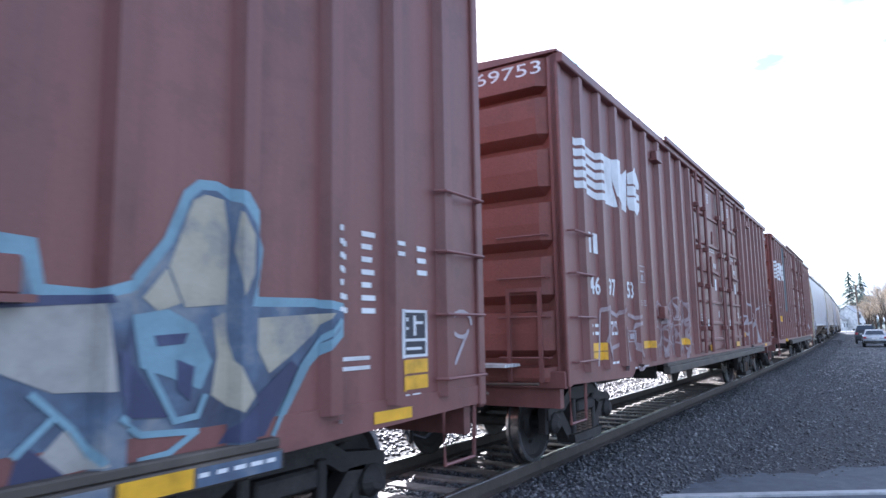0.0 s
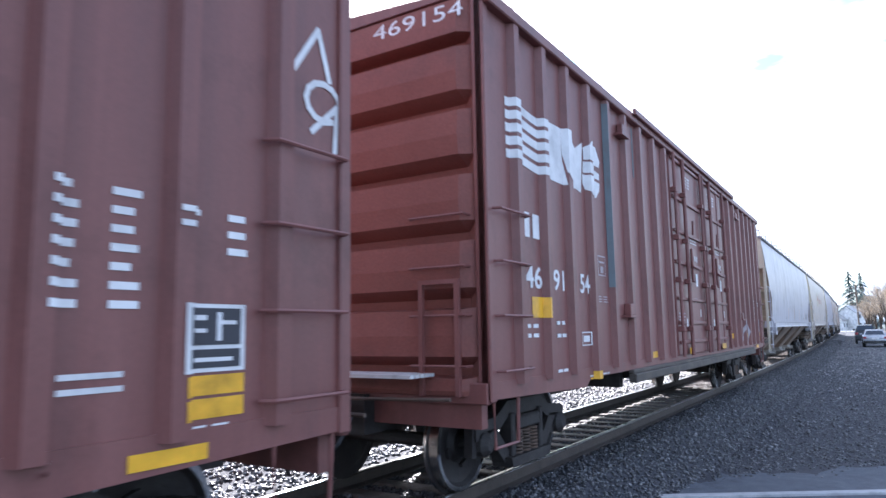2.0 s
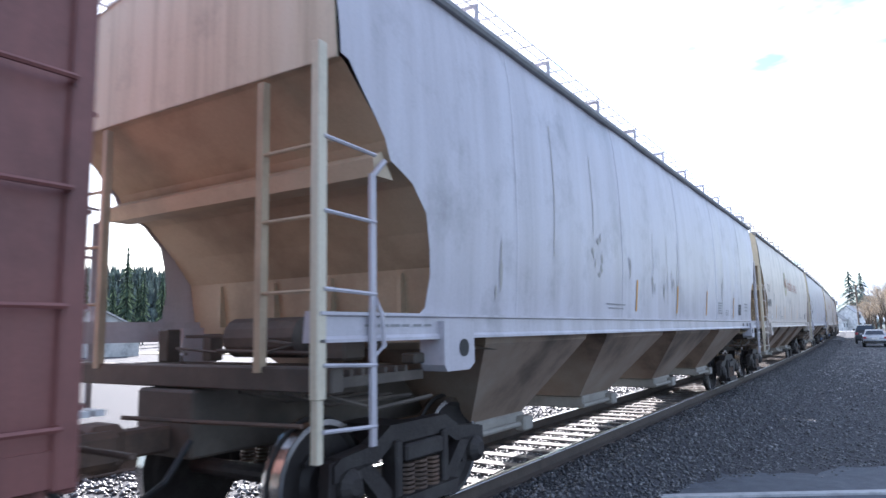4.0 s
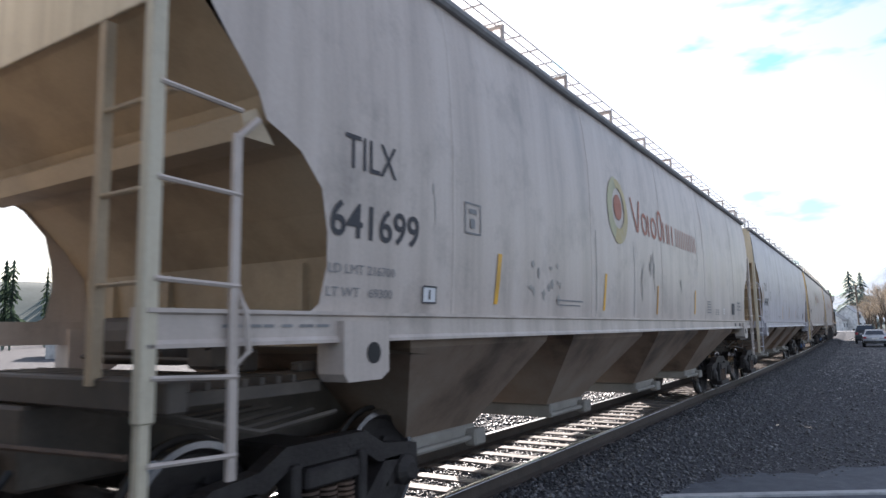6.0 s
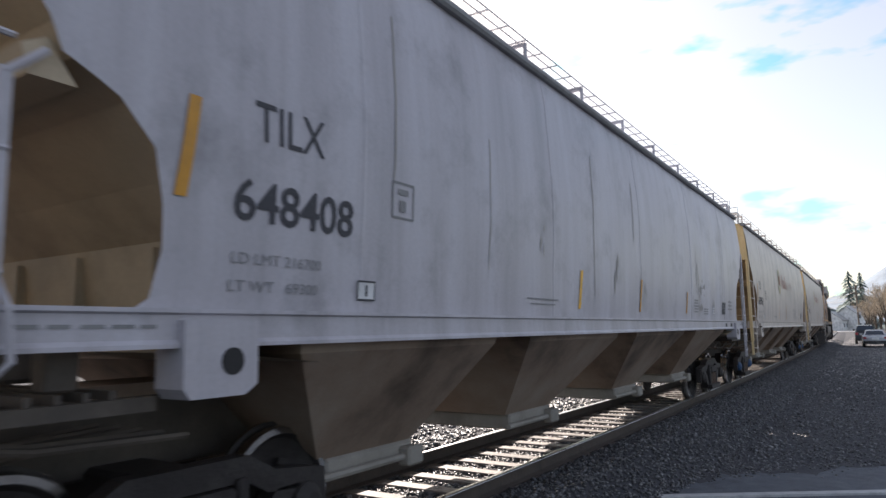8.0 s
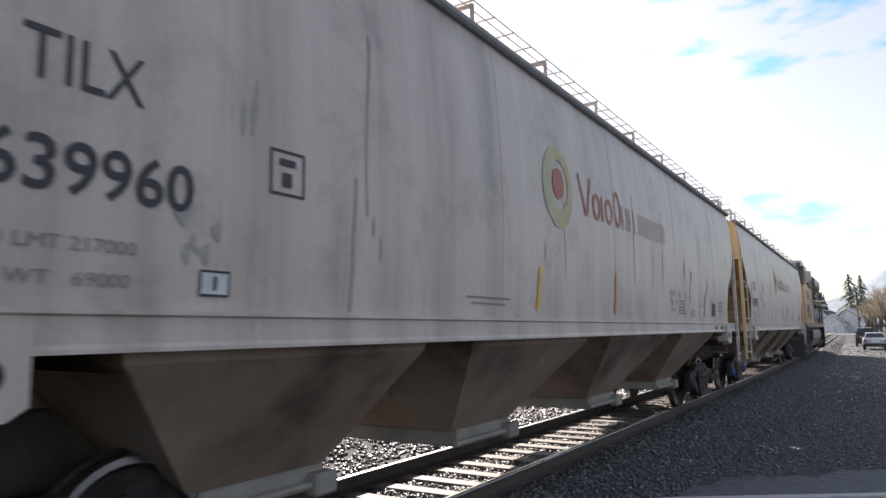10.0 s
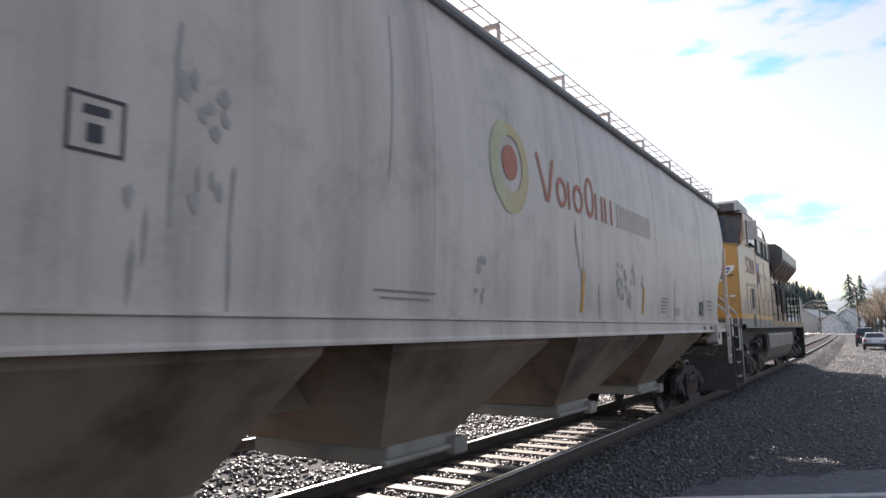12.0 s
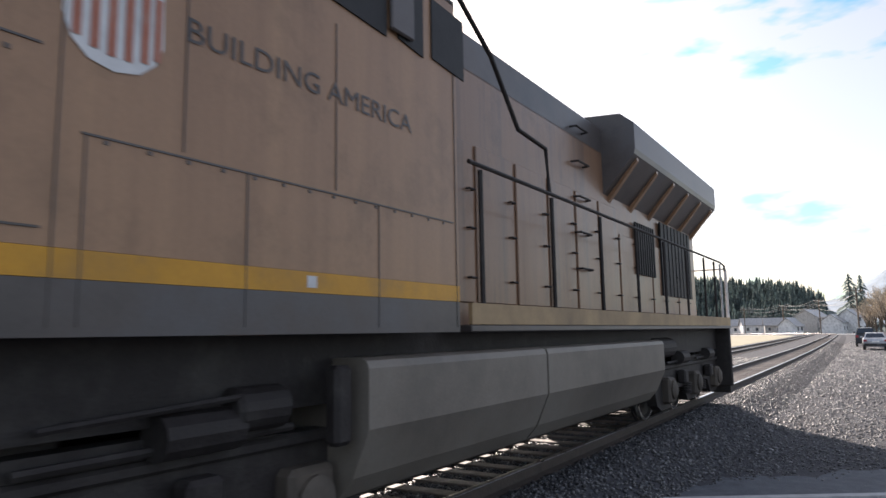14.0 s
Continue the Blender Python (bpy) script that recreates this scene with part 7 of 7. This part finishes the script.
def forest():
    """A wooded hill: hundreds of conifers too far to count."""
    rnd = random.Random(31)
    shapes = []
    for k in range(5):
        bm = bmesh.new()
        h = 1.0
        z = 0.05
        while z < 0.97:
            rad = 0.19 * (1 - z) * rnd.uniform(0.75, 1.2) + 0.012
            a0 = rnd.uniform(0, 6)
            ring = [bm.verts.new((rad * rnd.uniform(0.6, 1.25) * math.cos(a0 + i * math.tau / 7), rad * rnd.uniform(0.6, 1.25) * math.sin(a0 + i * math.tau / 7), z - 0.03 * rnd.random())) for i in range(7)]
            tip = bm.verts.new((0, 0, z + 0.16 + 0.05 * rnd.random()))
            for i in range(7):
                bm.faces.new((ring[i], ring[(i + 1) % 7], tip))
            z += 0.105
        vs = [v.co.copy() for v in bm.verts]
        bm.verts.index_update()
        fs = [[v.index for v in f.verts] for f in bm.faces]
        bm.free()
        shapes.append((np.array([v[:] for v in vs]), np.array(fs)))
    allv, allf, base = [], [], 0
    n = 0
    while n < 5200:
        az, d = rnd.uniform(-62, -3.2), rnd.uniform(300, 420)
        p = place_on(az, d)
        hill = hill_height(az, d)
        v, f = shapes[rnd.randrange(5)]
        h = rnd.uniform(5, 9.5)
        allv.append(v * np.array([h * 1.25, h * 1.25, h]) + np.array([p.x, p.y, hill - 1]))
        allf.append(f + base)
        base += len(v)
        n += 1
    me = bpy.data.meshes.new("forest")
    me.from_pydata(np.concatenate(allv).tolist(), [], np.concatenate(allf).tolist())
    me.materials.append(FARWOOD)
    tagged(new("forest", me), "conifer forest covering the hillside, paled as if by haze", "forest", kind="stuff")


def hill_height(az, d):
    """The wooded ridge, lower towards the line of the track."""
    crest = np.interp(az, [-70, -40, -22, -9, -5, -3, 0, 4], [30, 34, 30, 22, 19, 11, 2, 1])
    f = min(max((d - 290) / 110, 0), 1)
    return -0.5 + float(crest) * (f * f * (3 - 2 * f)) + 2.0 * noise.noise((az * 0.4, d * 0.02, 1.0))


def hills():
    bm = bmesh.new()
    grid = []
    for d in (285, 300, 320, 345, 370, 400, 440, 500):
        grid.append([bm.verts.new(place_on(az, d) + Vector((0, 0, 0.42 + hill_height(az, min(d, 400)) - (2 if d < 290 else 0)))) for az in np.linspace(-70, 5, 60)])
    for a, b in zip(grid, grid[1:]):
        for k in range(59):
            bm.faces.new((a[k], a[k + 1], b[k + 1], b[k]))
    tagged(part("hillside", bm, HILLM, smooth=True), "wooded hillside behind the tracks", "hill", kind="structure")
    bm = bmesh.new()
    azs = np.linspace(-75, 60, 90)
    top = [45 + 72 * math.exp(-((az - 2.5) / 4.0) ** 2) + 25 * math.exp(-((az + 40) / 20) ** 2) + 10 * noise.noise((az * 0.2, 0, 0)) for az in azs]
    a = [bm.verts.new(place_on(float(az), 1250)) for az in azs]
    b = [bm.verts.new(place_on(float(az), 1500) + Vector((0, 0, t))) for az, t in zip(azs, top)]
    c = [bm.verts.new(place_on(float(az), 1800) + Vector((0, 0, t * 0.6))) for az, t in zip(azs, top)]
    for u, w in ((a, b), (b, c)):
        for k in range(len(azs) - 1):
            bm.faces.new((u[k], u[k + 1], w[k + 1], w[k]))
    tagged(part("distant_hill", bm, FARHILL, smooth=True), "hazy blue hill on the horizon", "hill", kind="structure")


def house(x, y, w, d, h, mat, turn, roof_h=2.2, label="white house with a pitched roof"):
    hs = tagged(new("house"), label, "house", "houses down the line")
    hs.matrix_basis = pose(x, y, -0.42, 0, 0, turn)
    bm = bmesh.new()
    box(bm, -w / 2, w / 2, -d / 2, d / 2, 0, h)
    part("wall", bm, mat, hs)
    for s in (-1, 1):
        bm = bmesh.new()
        prism(bm, [(-d / 2, h), (d / 2, h), (0, h + roof_h)], *sorted((s * (w / 2 - 0.15), s * w / 2)))
        part("gable", bm, mat, hs)
    bm = bmesh.new()
    for s in (-1, 1):
        e = 0.5
        slope = roof_h / (d / 2)
        prism(bm, [(s * (d / 2 + e), h - e * slope + 0.05), (0, h + roof_h + 0.05), (0, h + roof_h + 0.25), (s * (d / 2 + e), h - e * slope + 0.25)], -w / 2 - 0.4, w / 2 + 0.4)
    part("roof", bm, ROOFM, hs)
    for k in range(max(2, int(w / 2.6))):
        xx = -w / 2 + (k + 0.5) * w / max(2, int(w / 2.6))
        for z in ([1.0] if h < 4 else [1.0, 3.6]):
            bm = bmesh.new()
            box(bm, xx - 0.55, xx + 0.55, -d / 2 - 0.08, -d / 2 + 0.02, z, z + 1.3)
            wd = part("window", bm, HOUSEW, hs, "white window frame")
            bm = bmesh.new()
            box(bm, xx - 0.45, xx + 0.45, -d / 2 - 0.10, -d / 2 - 0.082, z + 0.1, z + 1.2)
            part("pane", bm, GLASSD, wd)
    return hs


def pole(x, y, h):
    p = tagged(new("utility_pole"), "timber utility pole with a cross-arm", "utility pole", "utility poles")
    p.location = (x, y, -0.5)
    bm = bmesh.new()
    tube(bm, [(0, 0, 0), (0, 0, h)], 0.15, 8)
    part("post", bm, POLEM, p)
    bm = bmesh.new()
    box(bm, -1.2, 1.2, -0.06, 0.06, h - 0.7, h - 0.55)
    box(bm, -0.9, 0.9, -0.06, 0.06, h - 1.7, h - 1.57)
    part("cross_arm", bm, POLEM, p)
    for xx in (-1.1, -0.5, 0.5, 1.1):
        bm = bmesh.new()
        lathe_z(bm, xx, 0, h - 0.55, 0.05, 0.14, 6)
        part("insulator", bm, HOUSEW, p)


def wire(a, b, sag, r=0.03):
    a, b = Vector(a), Vector(b)
    bm = bmesh.new()
    tube(bm, [a.lerp(b, i / 14) - Vector((0, 0, sag * 4 * (i / 14) * (1 - i / 14))) for i in range(15)], r, 5)
    tagged(part("overhead_wire", bm, HOUSEG), "sagging overhead wire between poles", "wire", "overhead wires")


def bare_tree(at, h, seed):
    tree = tagged(new("bare_tree"), "leafless broadleaf tree with fine brown twigs", "tree", "bare trees beside the lot")
    tree.location = at
    rnd = random.Random(seed)
    limbs, twigs = bmesh.new(), bmesh.new()

    def grow(p, d, length, r, level):
        q = p + d * length
        tube(limbs if level < 2 else twigs, [p, p.lerp(q, 0.5) + Vector((rnd.uniform(-1, 1), rnd.uniform(-1, 1), 0)) * length * 0.05, q], r, 5 if level < 2 else 3)
        if level >= 5:
            return
        for k in range(4 if level < 3 else 5):
            t = rnd.uniform(0.35, 1.0)
            nd = (d + Vector((rnd.uniform(-1, 1), rnd.uniform(-1, 1), rnd.uniform(-0.1, 0.9))) * 0.75).normalized()
            grow(p.lerp(q, t), nd, length * rnd.uniform(0.5, 0.72), r * 0.5, level + 1)
    grow(Vector((0, 0, 0)), Vector((0, 0, 1)), h * 0.36, h * 0.014, 0)
    part("trunk", limbs, BARK, tree)
    part("crown", twigs, TWIG, tree, "fine brown twigs")


def parked_car(at, turn, paint, tall, label):
    """A saloon or a taller wagon, seen from behind: body shell, glass, wheels, lamps."""
    c = tagged(new("parked_car"), label, "car", "parked vehicles")
    c.matrix_basis = Matrix.Translation(at) @ pose(0, 0, 0, 0, 0, turn)
    k = 1.28 if tall else 1.0
    body = [(-2.25, 0.42), (-2.3, 0.70), (-2.22, 0.95 * k), (-1.55, 1.0 * k), (1.1, 0.98 * k), (2.05, 0.82 * k), (2.28, 0.62), (2.2, 0.36), (-2.1, 0.32)]
    cabin = [(-1.9 if tall else -1.62, 0.99 * k), (-1.75 if tall else -1.05, 1.42 * k), (0.0, 1.46 * k), (0.45, 1.42 * k), (1.2, 0.99 * k)]
    bm = bmesh.new()
    prism(bm, body, -0.88, 0.88)
    bmesh.ops.bevel(bm, geom=list(bm.edges), offset=0.07, segments=2, affect="EDGES")
    part("body", bm, paint, c)
    bm = bmesh.new()
    a = [bm.verts.new((-0.82, y, z)) for y, z in cabin]
    b = [bm.verts.new((0.82, y, z)) for y, z in cabin]
    for i in (1, 2, 3):
        a[i].co.x, b[i].co.x = -0.62, 0.62
    bm.faces.new(a)
    bm.faces.new(b)
    for i in range(4):
        bm.faces.new((a[i], a[i + 1], b[i + 1], b[i]))
    part("cabin", bm, paint, c)
    (y0, z0), (y1, z1) = cabin[0], cabin[1]
    bm = bmesh.new()
    f = lambda t, x: (x, y0 + (y1 - y0) * t - 0.02, z0 + (z1 - z0) * t + 0.01)
    quad(bm, f(0.12, -0.70), f(0.12, 0.70), f(0.88, 0.56), f(0.88, -0.56))
    part("rear_window", bm, GLASSD, c, "dark rear window")
    for s in (-1, 1):
        bm = bmesh.new()
        quad(bm, (s * 0.80, y0 + 0.35, z0 + 0.06), (s * 0.80, 0.85, z0 + 0.06), (s * 0.655, 0.35, z1 - 0.06), (s * 0.655, y1 + 0.1, z1 - 0.06))
        part("side_window", bm, GLASSD, c, "dark side window")
        bm = bmesh.new()
        box(bm, *sorted((s * 0.62, s * 0.85)), -2.32, -2.22, 0.72 * k, 0.88 * k, 0.02)
        part("tail_lamp", bm, REDLAMP, c, "red tail lamp")
        bm = bmesh.new()
        box(bm, *sorted((s * 0.84, s * 1.04)), 0.85, 1.0, 1.0 * k, 1.14 * k, 0.03)
        part("mirror", bm, paint, c)
        for y in (-1.4, 1.4):
            bm = bmesh.new()
            t = bmesh.new()
            lathe(t, [(-0.1, 0.22), (-0.1, 0.29), (-0.07, 0.32), (0.07, 0.32), (0.1, 0.29), (0.1, 0.22)], 20)
            merge(bm, t, pose(s * 0.80, y, 0.32))
            w = part("wheel", bm, TYRE, c, "black tyre")
            bm = bmesh.new()
            t = bmesh.new()
            lathe(t, [(-0.102, 0.2), (0.102, 0.2)], 16)
            merge(bm, t, pose(s * 0.80, y, 0.32))
            part("rim", bm, LENS, w)
    bm = bmesh.new()
    box(bm, -0.85, 0.85, -2.36, -2.2, 0.36, 0.56, 0.03)
    part("bumper", bm, CARD, c)
    bm = bmesh.new()
    box(bm, -0.26, 0.26, -2.335, -2.31, 0.66, 0.79)
    part("rear_plate", bm, HOUSEW, c, "pale blank plate")


def far_road():
    """A pale concrete road that crosses beyond the bend."""
    bm = bmesh.new()
    prism_y(bm, [(-70, -0.45), (-70, -0.33), (-2, -0.33), (-2, -0.45)], 206, 216)
    tagged(part("far_road", bm, HOUSEW), "pale concrete road crossing beyond the bend", "road", kind="structure")


hills()
far_road()
forest()
conifer(place_on(-1.55, 285), 21.0, 8.5, 1)
conifer(place_on(-0.85, 290), 20.5, 8.0, 2)
conifer(place_on(-1.25, 300), 17.0, 7.5, 8)
# these crowns take the needles that have haze in their colour
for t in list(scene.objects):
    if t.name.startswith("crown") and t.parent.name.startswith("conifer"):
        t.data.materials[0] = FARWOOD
rnd_w = random.Random(77)
stock = [conifer(place_on(-66 + k * 2.5, 150 + 12 * k), 15 + k, 3.0, 60 + k) for k in range(3)]
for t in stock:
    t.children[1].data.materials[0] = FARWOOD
for k in range(90):
    az, d = rnd_w.uniform(-78, -38), rnd_w.uniform(125, 220)
    p = place_on(az, d)
    copy_thing(stock[k % 3], pose(p.x, p.y, p.z, 0, 0, rnd_w.uniform(0, 360)))
for k, (az, d, h) in enumerate(((-0.1, 120, 8.5), (0.6, 105, 9.0), (1.3, 98, 9.5), (2.2, 90, 9.0), (3.2, 84, 9.5), (1.8, 120, 10.0), (-0.7, 140, 7.5), (0.2, 112, 10.5), (1.0, 118, 11.0), (-0.35, 128, 9.5), (0.5, 95, 8.5), (1.6, 108, 10.5), (0.9, 132, 11.5), (-0.5, 118, 8.0), (2.7, 100, 10.5), (3.6, 96, 11.0), (2.0, 104, 11.5), (1.2, 90, 8.0), (2.9, 118, 12.0))):
    bare_tree(place_on(az, d), h, 40 + k)
for x, y, w, d, h, m, turn in ((-37, 262, 9, 7, 3.2, HOUSEW, 20), (-27, 252, 11, 7, 3.0, HOUSEG, 10), (-17.5, 240, 8, 7, 5.2, HOUSEG, 70), (-11, 232, 7, 6, 3.4, HOUSEW, 80), (-6.5, 236, 5, 6, 5.0, HOUSEW, 65), (-22, 226, 6, 5, 2.6, HOUSEW, 75), (-70, 40, 14, 8, 2.6, HOUSEG, -30), (-46, 270, 8, 7, 3.0, HOUSEW, 30)):
    house(x, y, w, d, h, m, turn)
for x, y, h in ((-3.0, 150, 9.5), (-12.5, 200, 9.5), (-24, 228, 9.0), (-38, 248, 9.0)):
    pole(x, y, h)
pts = [(-3.0, 150), (-12.5, 200), (-24, 228), (-38, 248)]
for (xa, ya), (xb, yb) in zip(pts, pts[1:]):
    for o, z in ((-1.1, 8.6), (1.1, 8.6), (-0.8, 7.5), (0.8, 7.5), (0.0, 6.3)):
        wire((xa + o, ya, z), (xb + o, yb, z), 1.0)
parked_car(Vector((-0.35, 69.0, -0.42)), 2, CARW, False, "silver grey saloon car parked on the gravel")
parked_car(Vector((-1.15, 80.0, -0.42)), 2, CARD, True, "dark estate wagon with a pale roof parked on the gravel")


# ---------------------------------------------------------------- movement
def passed(t):
    """Metres that the train has gone by t seconds."""
    return 9.768 * t


def motions():
    times = [i * 0.5 for i in range(29)]
    for thing, place, spacing in MOVING:
        rows = []
        for t in times:
            s = 23.58 + place - passed(t)
            a, _ = on_line(s - spacing / 2)
            b, _ = on_line(s + spacing / 2)
            m = (a + b) / 2
            rows.append((t, pose(m.x, m.y, 0, 0, 0, math.degrees(math.atan2(-(b.x - a.x), b.y - a.y)))))
        walk(thing, rows)
    for wheel, y, r in ROLLING:
        walk(wheel, [(i / 15, pose(0, y, r, math.degrees(passed(i / 15) / r) % 360)) for i in range(211)])


build_stones()
build_ties(main_track, 0.0, 1.0, 120, 60)
build_ties(side_track, -4.7, 20.0, 110, 20)
motions()
